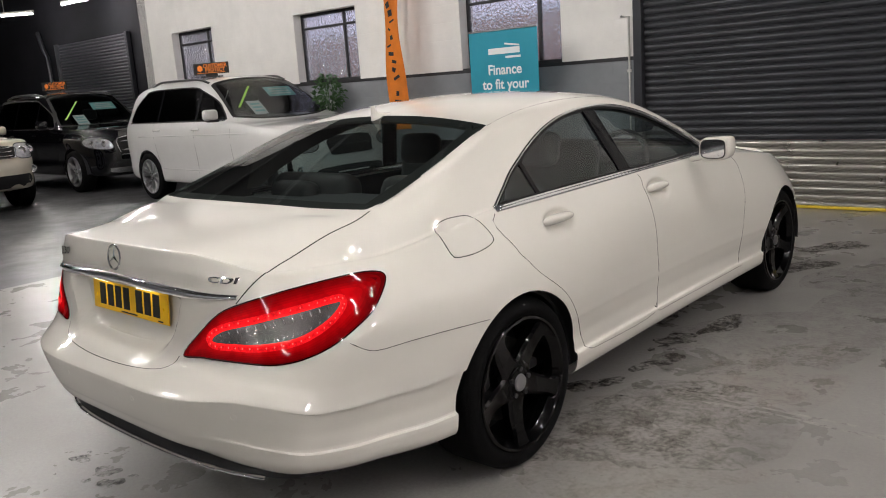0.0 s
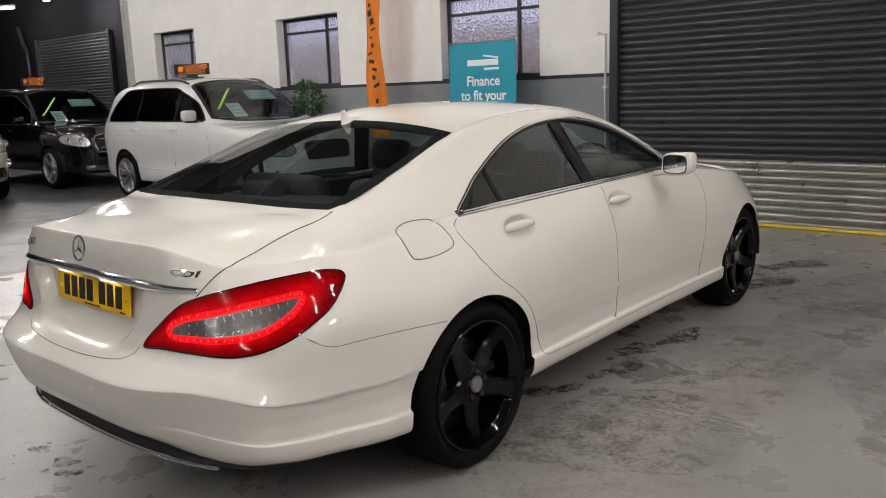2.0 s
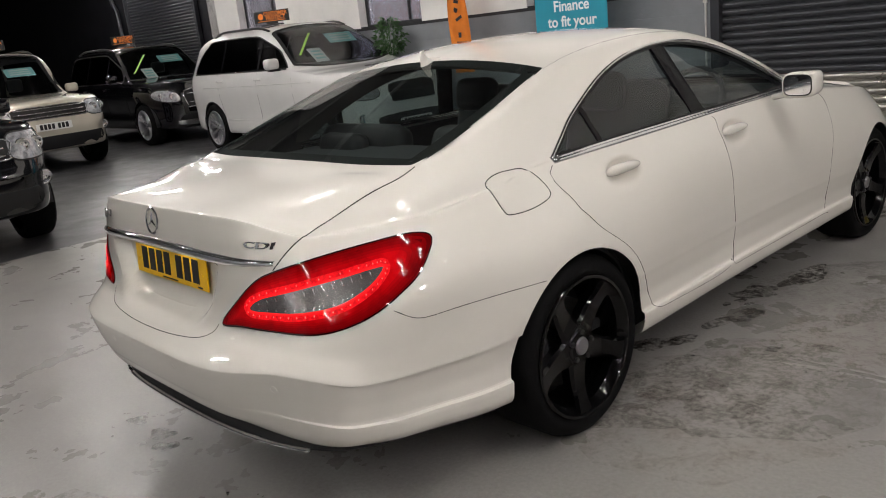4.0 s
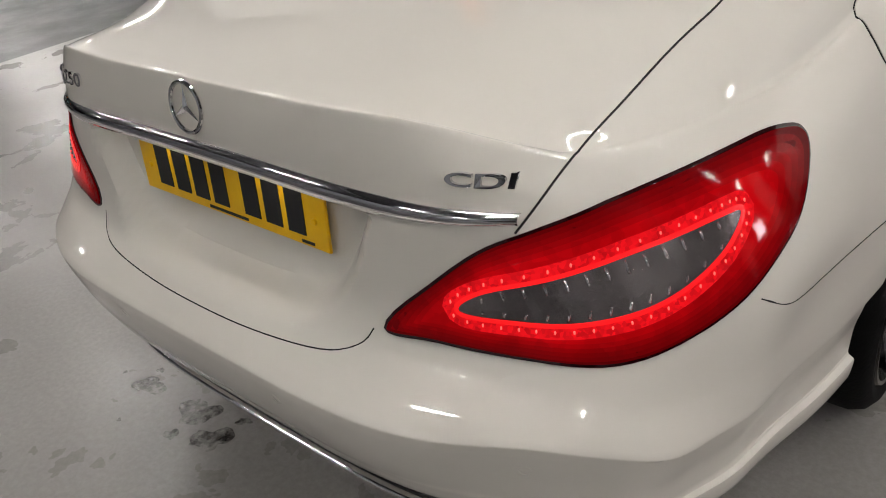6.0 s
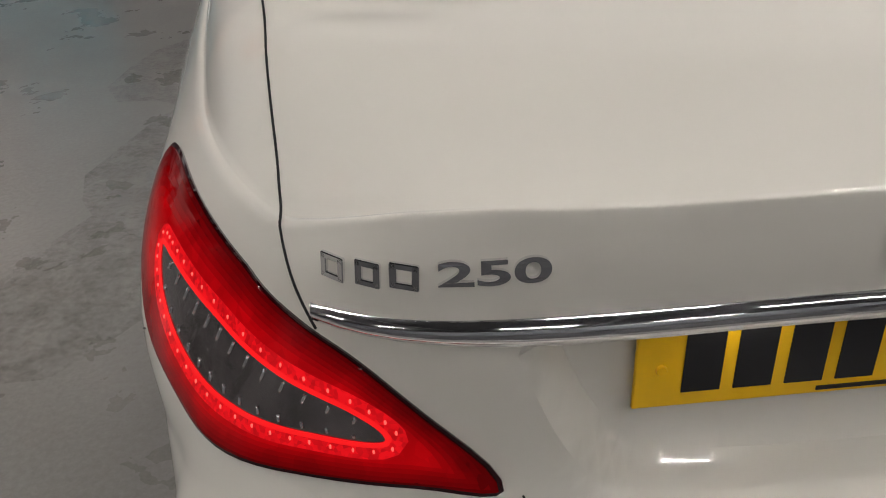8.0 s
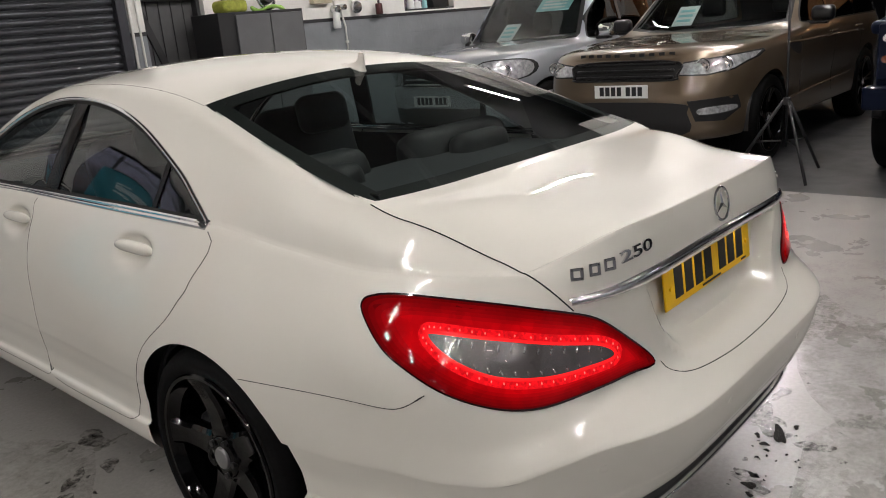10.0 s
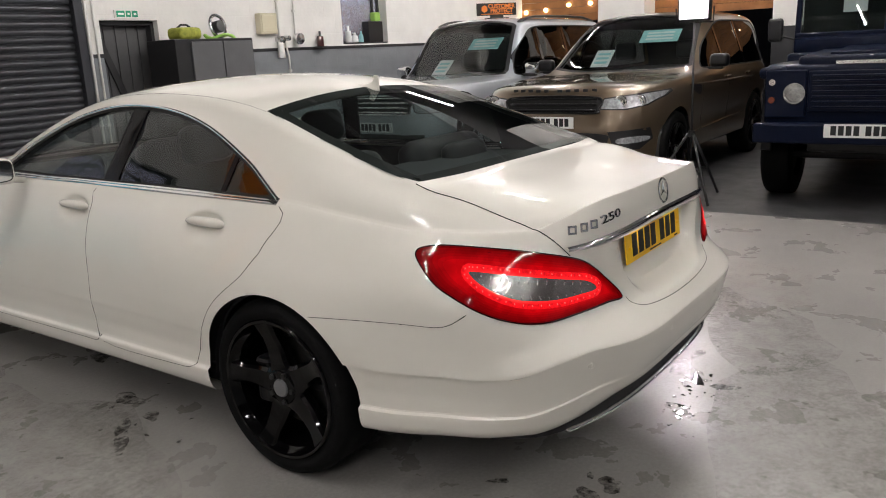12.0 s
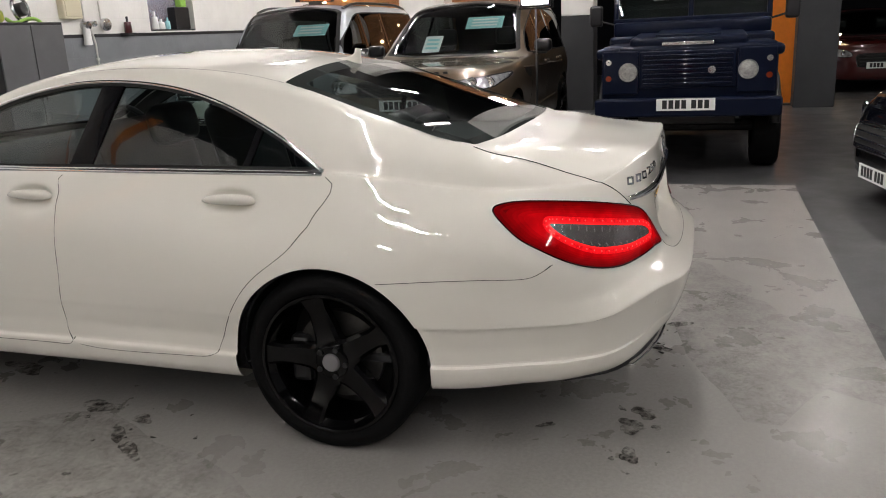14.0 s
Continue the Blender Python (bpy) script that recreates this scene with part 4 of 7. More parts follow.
for x in (-0.38, 0.38):
    part("front_seat", car_seat(x, 1.05), SEAT_GREY, coupe, "dark grey leather front seat", smooth=True)
    part("rear_seat", car_seat(x, 0.16, 0.56, 0.52), SEAT_GREY, coupe, "dark grey leather rear seat", smooth=True)
bm = lathe([(0.165 + 0.016 * math.cos(a), 0.016 * math.sin(a)) for a in np.linspace(0, 2 * math.pi, 9)], 32, "Z")
box((0.30, 0.05, 0.02), (0, 0, 0), 0.008, bm=bm)
bmesh.ops.transform(bm, matrix=pose(0.38, 1.72, 0.98, 68, 0, 0), verts=bm.verts)
part("steering_wheel", bm, LEATHER, coupe, smooth=True)


# wheels
def wheel(parent, at, side, rim_mat, R0=0.333, rim=0.262, width=0.255, spokes=5, twin=False, parts_label="black five-spoke alloy wheel", phase=0.17):
    """Tyre, rim with spokes, hub cap, brake disc; the outer face looks to +x and is turned for the other side."""
    root = new("wheel")
    root.parent = parent
    root.matrix_basis = pose(*at, 0, 0, 0 if side > 0 else 180)
    root["label"] = parts_label
    w = width / 2
    prof = [(rim - 0.006, w - 0.012), (rim + 0.004, w - 0.004), (rim + 0.022, w + 0.003), (R0 - 0.035, w + 0.004), (R0 - 0.012, w - 0.012), (R0, w - 0.04),
            (R0, 0.0), (R0, -w + 0.04), (R0 - 0.012, -w + 0.012), (R0 - 0.05, -w), (rim, -w)]
    part("tyre", lathe(prof, 72), TYRE, root, "black rubber tyre", smooth=True, angle=40)
    bm = lathe([(rim + 0.002, w - 0.002), (rim - 0.002, w + 0.003), (rim - 0.012, w + 0.002), (rim - 0.018, w - 0.012), (rim - 0.034, w - 0.03), (rim - 0.038, -w + 0.02)], 72)
    part("rim", bm, rim_mat, root, smooth=True, angle=40)
    for k in range(spokes):
        for off in ((-0.13, 0.13) if twin else (0.0,)):
            a = 2 * math.pi * k / spokes + phase
            bm = bmesh.new()
            rows = []
            N = 9
            for i in range(N):
                q = i / (N - 1)
                rad = 0.035 + (rim - 0.052) * q
                hw = (0.024 if twin else 0.052) * (1 - q) + (0.017 if twin else 0.030) * q + 0.02 * max(0, q - 0.78) / 0.22 * 0.9 + 0.018 * max(0, 0.25 - q) / 0.25
                face = w - 0.030 + 0.024 * q - 0.016 * math.sin(math.pi * q)
                ang = a + off * q
                ca, sa = math.cos(ang), math.sin(ang)
                row = []
                for t, d in ((-1.0, -0.045), (-1.0, -0.010), (-0.72, 0.0), (0.72, 0.0), (1.0, -0.010), (1.0, -0.045)):
                    row.append(bm.verts.new((face + d, ca * rad - sa * hw * t, sa * rad + ca * hw * t)))
                rows.append(row)
            for A, B in zip(rows, rows[1:]):
                for i in range(5):
                    bm.faces.new((A[i], A[i + 1], B[i + 1], B[i]))
            bm.faces.new(rows[-1])
            part("spoke", bm, rim_mat, root, smooth=True, angle=35)
    part("hub", cyl(0.072, 0.05, (w - 0.05, 0, 0), (0, 90, 0), 0.062, 32, 0.006), rim_mat, root, smooth=True, angle=40)
    cap = part("hub_cap", cyl(0.035, 0.012, (w - 0.022, 0, 0), (0, 90, 0), 0.031, 32, 0.003), HUB, root, "dark grey hub cap", smooth=True, angle=40)
    for k in range(5):
        a = 2 * math.pi * (k + 0.5) / 5 + phase
        part("wheel_bolt", cyl(0.010, 0.014, (w - 0.024, 0.054 * math.cos(a), 0.054 * math.sin(a)), (0, 90, 0), None, 8), BLACK_PLASTIC, root)
    part("brake_disc", lathe([(0.06, 0.02), (0.165, 0.02), (0.165, -0.01), (0.06, -0.01)], 40), BRAKE, root)
    part("brake_caliper", box((0.07, 0.08, 0.18), (0.02, -0.15, -0.02), 0.02), BLACK_PLASTIC, root)
    part("wheel_backing", cyl(rim - 0.03, 0.02, (-0.07, 0, 0), (0, 90, 0), None, 32), SEAL, root)
    return root


for y in (0.0, 2.874):
    for sgn in (1, -1):
        wheel(coupe, (sgn * (0.786 if y == 0 else 0.748), y, 0.333), sgn, RIM_BLACK, phase=radians(50 if sgn > 0 else 31))
        bm = bmesh.new()
        arc = [[bm.verts.new((sgn * x, y + 0.378 * math.cos(a), 0.320 + 0.378 * math.sin(a))) for a in np.linspace(-0.1, math.pi + 0.1, 33)] for x in (0.55, 0.872)]
        for i in range(32):
            bm.faces.new((arc[0][i], arc[0][i + 1], arc[1][i + 1], arc[1][i]))
        bm.faces.new(arc[0])
        part("wheel_arch_liner", bm, BLACK_PLASTIC, coupe)
part("underbody", box((1.30, 4.0, 0.05), (0, 1.35, 0.27), 0.01), BLACK_PLASTIC, coupe)

# chrome strip, emblem, plate
STRIP = [(x, 0.897 - 0.017 * (x / 0.594) ** 2) for x in np.linspace(-0.592, 0.592, 41)]
behind = (lambda u, v: (u, -3.0, v)), (0, 1, 0)
vs, fs = [], []
for k, (x, z) in enumerate(STRIP):
    taper = 0.55 + 0.45 * min(1, (0.60 - abs(x)) / 0.2)
    h, n = SKIN.drop(behind[0](x, z + 0.012), behind[1], 0)
    hh = 0.0150 * taper
    for dy, dz in ((0.004, 1), (-0.008, 0.85), (-0.013, 0.1), (-0.011, -0.75), (0.0, -1.0), (0.03, -1.0)):
        vs.append((x, h.y + dy, z + dz * hh))
for k in range(40):
    for j in range(5):
        a = 6 * k + j
        fs.append((a, a + 1, a + 7, a + 6))
obj("chrome_strip", vs, fs, CHROME, groups["boot_lid"][0], label="bright chrome strip across the boot lid")
h, n = SKIN.drop(behind[0](0, 0.9685), behind[1], 0.004)
bm = lathe([(0.0415 + 0.004 * math.cos(a), 0.004 * math.sin(a)) for a in np.linspace(0, 2 * math.pi, 9)], 48, "Z")
for a in (90, 210, 330):
    c, s_ = math.cos(radians(a)), math.sin(radians(a))
    q = [bm.verts.new(p) for p in ((0, 0, 0.006), (0.007 * -s_, 0.007 * c, 0.001), (0.007 * s_, -0.007 * c, 0.001), (0.040 * c, 0.040 * s_, 0.001))]
    for f in ((0, 1, 3), (0, 3, 2)):
        bm.faces.new([q[i] for i in f])
bmesh.ops.transform(bm, matrix=pose(h.x, h.y, h.z, 90 - 8, 0, 0), verts=bm.verts)
part("emblem", bm, CHROME, groups["boot_lid"][0], "round chrome emblem with three arms", smooth=True, angle=30)


def plate(parent, m, material, n=7, w=0.52, h=0.111, gap=4, label=""):
    """A number plate whose characters are plain bars; it faces -y before m."""
    bm = box((w, 0.006, h), (0, 0, 0), 0.002)
    bmesh.ops.transform(bm, matrix=m, verts=bm.verts)
    p = part("number_plate", bm, material, parent, label)
    x = -w * 0.5 + 0.045
    stepx = (w - 0.09 - 0.03) / n
    for i in range(n):
        if i == gap:
            x += 0.03
        bm = box((stepx * 0.74, 0.002, h * 0.70), (x + stepx * 0.5, -0.0035, h * 0.02))
        bmesh.ops.transform(bm, matrix=m, verts=bm.verts)
        part("character_bar", bm, INK, p)
        x += stepx
    return p


pm = pose(0, -1.044, 0.810, -5, 0, 0)
hero_plate = plate(groups["boot_lid"][0], pm, YELLOW, label="yellow number plate with black characters")
for x in (-0.232, 0.232):
    bm = cyl(0.006, 0.005, (x, -0.005, -0.005), (90, 0, 0), None, 12, 0.001)
    bmesh.ops.transform(bm, matrix=pm, verts=bm.verts)
    part("screw_cap", bm, YELLOW, hero_plate)
for x, w_ in ((0.0, 0.11), (0.21, 0.03)):
    bm = box((w_, 0.002, 0.005), (x, -0.0035, -0.0475))
    bmesh.ops.transform(bm, matrix=pm, verts=bm.verts)
    part("maker_line", bm, INK, hero_plate)

# roof fin
h, n = SKIN.drop((0, 0.30, 3), (0, 0, -1), 0)
bm = bmesh.new()
rows = []
for q in np.linspace(0, 1, 12):
    zz = 0.056 * q
    y0, y1, hw = -0.055 + 0.012 * q, -0.02 + 0.14 * (1 - q) ** 4, 0.024 * (1 - q) ** 5 + 0.0045
    rows.append([bm.verts.new((hw * math.sin(a), (y0 + y1) / 2 - (y1 - y0) / 2 * math.cos(a), zz)) for a in np.linspace(0, 2 * math.pi, 17)[:-1]])
for A, B in zip(rows, rows[1:]):
    for i in range(16):
        bm.faces.new((A[i], A[(i + 1) % 16], B[(i + 1) % 16], B[i]))
bm.faces.new(rows[-1])
bmesh.ops.transform(bm, matrix=pose(0, 0.245, h.z - 0.018, 10, 0, 0) @ Matrix.Scale(1.1, 4), verts=bm.verts)
part("roof_aerial", bm, PEARL, coupe, "white shark-fin aerial", smooth=True, angle=60)

# handles and mirrors
for sgn in (1, -1):
    pl, wy = side_place(sgn)
    for (yy, zz), dk in zip(HANDLES, ("rear_door", "front_door")):
        d = groups[dk][0 if sgn > 0 else 1]
        h, n = SKIN.drop(pl(yy + 0.125, zz + 0.005), wy, 0)
        bm = bmesh.new()
        bmesh.ops.create_uvsphere(bm, u_segments=32, v_segments=18, radius=1)
        for v_ in bm.verts:
            x, y, z = v_.co
            x *= sgn
            v_.co = (h.x + sgn * (0.004 + (0.020 * x if x > 0 else 0.010 * x) - 0.010 * y * y), yy + 0.110 * np.sign(y) * abs(y) ** 0.6 + 0.005,
                     zz + 0.008 + (0.019 if z > 0 else 0.020) * z * (1 - 0.28 * y) - 0.006 * y * y)
        part("door_handle", bm, PEARL, d, smooth=True)
    bm = bmesh.new()
    bmesh.ops.create_uvsphere(bm, u_segments=32, v_segments=20, radius=1)
    for v_ in bm.verts:
        x, y, z = v_.co
        e = lambda t, p: math.copysign(abs(t) ** p, t)
        v_.co = (sgn * 0.975 + 0.080 * e(x, 0.45), 1.63 + (0.11 * e(y, 0.8) if y > 0 else 0.035 * e(y, 0.5)), 1.055 + 0.060 * e(z, 0.48) + 0.01 * x * sgn)
    mir = part("door_mirror", bm, PEARL, groups["front_door"][0 if sgn > 0 else 1], "white door mirror", smooth=True)
    gl = [(0.070 * math.copysign(abs(math.cos(a)) ** 0.5, math.cos(a)), 0.052 * math.copysign(abs(math.sin(a)) ** 0.5, math.sin(a))) for a in np.linspace(0, 2 * math.pi, 41)[:-1]]
    obj("mirror_surround", [(sgn * 0.975 + 0.93 * a, 1.5935, 1.055 + 0.93 * b) for a, b in gl], [tuple(range(40))], SEAL, mir, False)
    obj("mirror_glass", [(sgn * 0.975 + 0.86 * a, 1.592, 1.055 + 0.84 * b) for a, b in gl], [tuple(range(40))], CHROME, mir, False, "mirror glass")
    part("mirror_arm", tube([(sgn * 0.83, 1.68, 0.995), (sgn * 0.90, 1.66, 1.01), (sgn * 0.95, 1.65, 1.02)], 0.022, 8, flat=0.7), PEARL, mir, smooth=True)


# tail lamps: dark rim, lit red lens, glowing band round a smoked centre
LAMP = smooth_loop([(-0.487, 0.696), (-0.413, 0.780), (-0.345, 0.838), (-0.276, 0.864), (-0.193, 0.880), (-0.079, 0.895), (0.06, 0.904), (0.128, 0.898),
                    (0.157, 0.884), (0.157, 0.857), (0.122, 0.799), (0.072, 0.761), (-0.005, 0.718), (-0.09, 0.690), (-0.18, 0.682), (-0.288, 0.690), (-0.410, 0.695)], 5)
LAMP_IN = smooth_loop([(-0.374, 0.750), (-0.335, 0.782), (-0.225, 0.803), (-0.101, 0.820), (-0.01, 0.832), (0.016, 0.829), (-0.023, 0.790), (-0.107, 0.753),
                       (-0.207, 0.743), (-0.300, 0.745)], 8)
Q = 0.5 ** 0.5
for sgn in (1, -1):
    pl = lambda u, v, sgn=sgn: (sgn * (u * Q + 3 * Q), u * Q - 3 * Q, v)
    wy = (-sgn, 1, 0)
    lamp = obj("tail_lamp", *patch(SKIN, LAMP, pl, wy, 0.02, 0.003, 0.006), LENS_RIM, coupe, label="lit red tail lamp with a smoked centre")
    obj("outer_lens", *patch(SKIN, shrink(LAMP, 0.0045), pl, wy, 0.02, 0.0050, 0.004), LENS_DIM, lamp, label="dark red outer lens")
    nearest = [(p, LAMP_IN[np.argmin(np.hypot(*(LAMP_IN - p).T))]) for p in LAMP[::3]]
    # the glow's fall-off towards the rim is painted as nested steps of emission
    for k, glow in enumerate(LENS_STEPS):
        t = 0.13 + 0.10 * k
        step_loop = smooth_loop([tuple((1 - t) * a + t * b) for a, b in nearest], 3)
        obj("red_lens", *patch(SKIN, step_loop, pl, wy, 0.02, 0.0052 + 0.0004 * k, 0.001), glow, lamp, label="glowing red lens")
    outer = shrink(LAMP_IN, -0.021)
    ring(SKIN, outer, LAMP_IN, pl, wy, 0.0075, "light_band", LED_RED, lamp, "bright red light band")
    obj("clear_lens", *patch(SKIN, LAMP_IN, pl, wy, 0.012, 0.007, 0.003), LENS_CLEAR, lamp, label="smoked clear lens")
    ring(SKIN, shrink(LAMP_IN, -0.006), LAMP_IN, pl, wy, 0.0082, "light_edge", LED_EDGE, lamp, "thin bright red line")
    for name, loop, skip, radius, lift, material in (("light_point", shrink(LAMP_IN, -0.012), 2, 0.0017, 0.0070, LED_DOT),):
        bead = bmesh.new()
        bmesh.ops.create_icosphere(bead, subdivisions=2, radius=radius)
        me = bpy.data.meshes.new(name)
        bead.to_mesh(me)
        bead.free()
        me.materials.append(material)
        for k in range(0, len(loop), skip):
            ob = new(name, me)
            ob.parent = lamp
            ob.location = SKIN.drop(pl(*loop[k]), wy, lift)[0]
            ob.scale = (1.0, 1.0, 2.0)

    # silvered ribs behind the smoked centre
    top_u, low_u = LAMP_IN[:41], LAMP_IN[41:]
    for k in range(13):
        u = -0.345 + 0.027 * k
        hi = float(np.interp(u, top_u[:, 0], top_u[:, 1])) - 0.004
        lo = float(np.interp(u, low_u[::-1, 0], low_u[::-1, 1])) + 0.004
        if hi - lo > 0.012:
            mid = 0.5 * (hi + lo)
            for a, b in ((lo, lo + 0.32 * (mid - lo)), (hi, hi - 0.55 * (hi - mid))):
                run = [(u + 0.30 * (v - a) * (1 if b > a else -1), v) for v in np.linspace(a, b, 4)]
                part("reflector_rib", line_on(SKIN, run, pl, wy, 0.0022, 0.0072, False, 5), SATIN, lamp, smooth=True)

# shut lines of the boot lid, bumper, fuel flap and roof
for sgn in (1, -1):
    edge = [(0.660, -0.488), (0.650, -0.60), (0.638, -0.72), (0.626, -0.83), (0.620, -0.895)]
    pts = [SKIN.drop((sgn * x, y, 3), (0, 0, -1), -0.001 + 0.001 * max(0, (-0.80 - y) / 0.1))[0] for x, y in smooth_loop(edge, 4, False)]
    pts += [SKIN.drop((sgn * x, -0.91 - 2, z + 2), (0, 1, -1), 0.0009)[0] for x, z in ((0.622, 0.955), (0.6215, 0.948), (0.620, 0.940))]
    down = [(0.617, 0.930), (0.608, 0.905), (0.598, 0.878), (0.588, 0.862)]
    pl = lambda u, v, sgn=sgn: (sgn * (u + 3 * Q), -1.0 - 3 * Q, v)
    pts += [SKIN.drop((sgn * x, -3, z), (0, 1, 0), 0.0004)[0] for x, z in down]
    pts = np.array([p.lerp(q, k / 5) for p, q in zip(pts, pts[1:]) for k in range(5)] + [pts[-1]])
    for _ in range(60):
        pts[1:-1] = (pts[:-2] + 2 * pts[1:-1] + pts[2:]) / 4
    near_skin = [SKIN.tree.find_nearest(Vector(p)) for p in pts]
    part("shut_line", tube([h + n * (0.0005 if n.z > -0.2 else -0.0005) for h, n, _, _ in near_skin], 0.0017, 6), SEAL, groups["boot_lid"][0])
    pl, wy = side_place(sgn)
    seam = smooth_loop([(-0.205, 0.645), (-0.38, 0.656), (-0.56, 0.664), (-0.68, 0.668), (-0.735, 0.682), (-0.785, 0.715)], 5, False)
    part("shut_line", line_on(SKIN, seam, pl, wy, 0.002, -0.001, False, 4), SEAL, groups["rear_bumper"][0])
    part("roof_seam", tube([SKIN.drop((sgn * (0.622 - 0.02 * k), 0.225 + 1.2 * k, 3), (0, 0, -1), -0.001)[0] for k in np.linspace(0, 1, 16)], 0.0018, 4), SEAL, coupe)
    # sensors in the bumper
    for x, z in ((0.647, 0.545), (0.23, 0.55)):
        h, n = SKIN.drop((sgn * x, -3, z), (0, 1, 0), 0)
        q = n.to_track_quat("Z", "Y").to_matrix().to_4x4()
        bm = lathe([(0.0105, -0.002), (0.0105, 0.0006), (0.009, 0.0008), (0.0088, 0.0), (0.0, 0.0006)], 20, "Z")
        bmesh.ops.transform(bm, matrix=Matrix.Translation(h) @ q, verts=bm.verts)
        part("parking_sensor", bm, PEARL, groups["rear_bumper"][0], smooth=True, angle=40)
low = [(-0.385, 0.690), (-0.365, 0.664), (-0.30, 0.645), (-0.15, 0.633), (0, 0.630), (0.15, 0.633), (0.30, 0.645), (0.365, 0.664), (0.385, 0.690)]
part("shut_line", line_on(SKIN, smooth_loop(low, 5, False), *behind, 0.0019, -0.0012, False, 5), SEAL, groups["boot_lid"][0])
FLAP = smooth_loop([(-0.302, 0.966), (-0.297, 0.984), (-0.258, 0.999), (-0.199, 1.003), (-0.123, 0.992), (-0.073, 0.925), (-0.085, 0.893), (-0.174, 0.875), (-0.264, 0.875),
                    (-0.288, 0.888), (-0.296, 0.926)], 5)
pl, wy = side_place(1)
flap = obj("fuel_flap", *patch(SKIN, shrink(FLAP, 0.003), pl, wy, 0.03, 0.0015, 0.004), PEARL, coupe, label="white fuel filler flap")
part("shut_line", line_on(SKIN, FLAP, pl, wy, 0.002, -0.0005, True, 4), SEAL, flap)

# letters of the badges become plain chrome bars
def badge(x0, widths, z0, z1):
    x = x0
    for k, w_ in enumerate(widths):
        if w_ > 0:
            xc = x + w_ / 2
            z = z0 + (z1 - z0) * (xc - x0) / max(0.01, sum(abs(i) for i in widths))
            h, n = SKIN.drop((xc, -3, z), (0, 1, 0), 0.002)
            bm = bmesh.new()
            for sx in (-1, 1):
                box((0.0075, 0.005, 0.027), (sx * (w_ / 2 - 0.0065), 0, 0), 0.001, 1, bm=bm)
            for sz in (-1, 1):
                box((w_ - 0.006, 0.005, 0.007), (0, 0, sz * 0.0105), 0.001, 1, bm=bm)
            ang = math.degrees(math.atan2(n.x, -n.y))
            bmesh.ops.transform(bm, matrix=Matrix.Translation(h) @ pose(0, 0, 0, -6, 0, ang), verts=bm.verts)
            part("badge_bar", bm, CHROME, groups["boot_lid"][0], "chrome badge bar")
        x += abs(w_)


badge(-0.580, (0.035, 0.033, 0.036), 0.9325, 0.946)


def badge_text(text, x0, x1, z, height, lean=0.0):
    ob = lettering(text, 0, 0, 0.04, CHROME, groups["boot_lid"][0], "badge_letters")
    co = np.array([v_.co for v_ in ob.data.vertices])
    lo, hi = co.min(0), co.max(0)
    ob.matrix_basis = Matrix.Identity(4)
    for v_, c in zip(ob.data.vertices, co):
        q = (c - lo) / (hi - lo)
        x = x0 + (x1 - x0) * q[0]
        zz = z + (q[1] - 0.5) * height + lean * (q[0] - 0.5) * (x1 - x0)
        h, n = SKIN.drop((x, -3, zz), (0, 1, 0), 0.0)
        v_.co = (x, h.y + 0.002 - 0.006 * q[2], zz)
    ob["label"] = "chrome badge letters"


badge_text("250", -0.464, -0.360, 0.956, 0.026, 0.10)
badge_text("CDI", 0.506, 0.583, 0.934, 0.0185, -0.12)

# black diffuser with a chrome trim under the bumper
nrow = 74 + 60 - 1
low = [CV[i * nrow + 3] for i in range(0, 110, 3) if CV[i * nrow + 3][1] < -0.80]
low = [np.array([-p[0], p[1], p[2]]) for p in low[:0:-1]] + low
bm = bmesh.new()
rows = []
for p in low:
    q = abs(p[0]) / 0.7
    rows.append([bm.verts.new(v_) for v_ in ((p[0] * 0.985, p[1] + 0.05, p[2] + 0.03), (p[0] * 0.99, p[1] + 0.004, p[2] - 0.004), (p[0] * 0.985, p[1] - 0.006, p[2] - 0.050 + 0.032 * q * q),
                                             (p[0] * 0.97, p[1] + 0.03, p[2] - 0.076 + 0.05 * q * q), (p[0] * 0.95, p[1] + 0.35, p[2] - 0.10 + 0.04 * q * q))])
for A, B in zip(rows, rows[1:]):
    for i in range(4):
        bm.faces.new((A[i], A[i + 1], B[i + 1], B[i]))
diff = part("rear_diffuser", bm, BLACK_PLASTIC, groups["rear_bumper"][0], "black plastic diffuser", smooth=True, angle=50)
part("chrome_trim", tube([(p[0] * 0.985, p[1] - 0.014, p[2] - 0.049 + 0.032 * (p[0] / 0.7) ** 2) for p in low if abs(p[0]) < 0.50], 0.013, 8, flat=0.6), CHROME, diff, "chrome diffuser trim", smooth=True)
part("chrome_trim", tube([(p[0] * 0.985, p[1] - 0.010, p[2] - 0.050 + 0.032 * (p[0] / 0.7) ** 2) for p in low if abs(p[0]) < 0.68], 0.013, 8, flat=0.5), CHROME, diff, smooth=True)

# the number plate's two lamps, under the chrome strip
PLATE_LIGHT = mat("plate_light", (0.9, 0.9, 0.85), 0.4, emit=(1.0, 0.93, 0.82), power=14.0)
for x in (-0.15, 0.15):
    part("plate_lamp", box((0.10, 0.010, 0.004), (x, -1.060, 0.8715), 0.001), PLATE_LIGHT, groups["boot_lid"][0], "lit number plate lamp")


# ---- the other vehicles ----
HEADLAMP = mat("headlamp_lens", (0.45, 0.46, 0.48), 0.08, metal=0.5, coat=1.0, vary=0.5, scale=25)
CARD = mat("turquoise_price_card", (0.30, 0.56, 0.58), 0.6, vary=0.05, scale=20)
CARD_WHITE = mat("white_card", (0.7, 0.72, 0.74), 0.6)
LIME = mat("lime_marker", (0.28, 0.50, 0.09), 0.6)
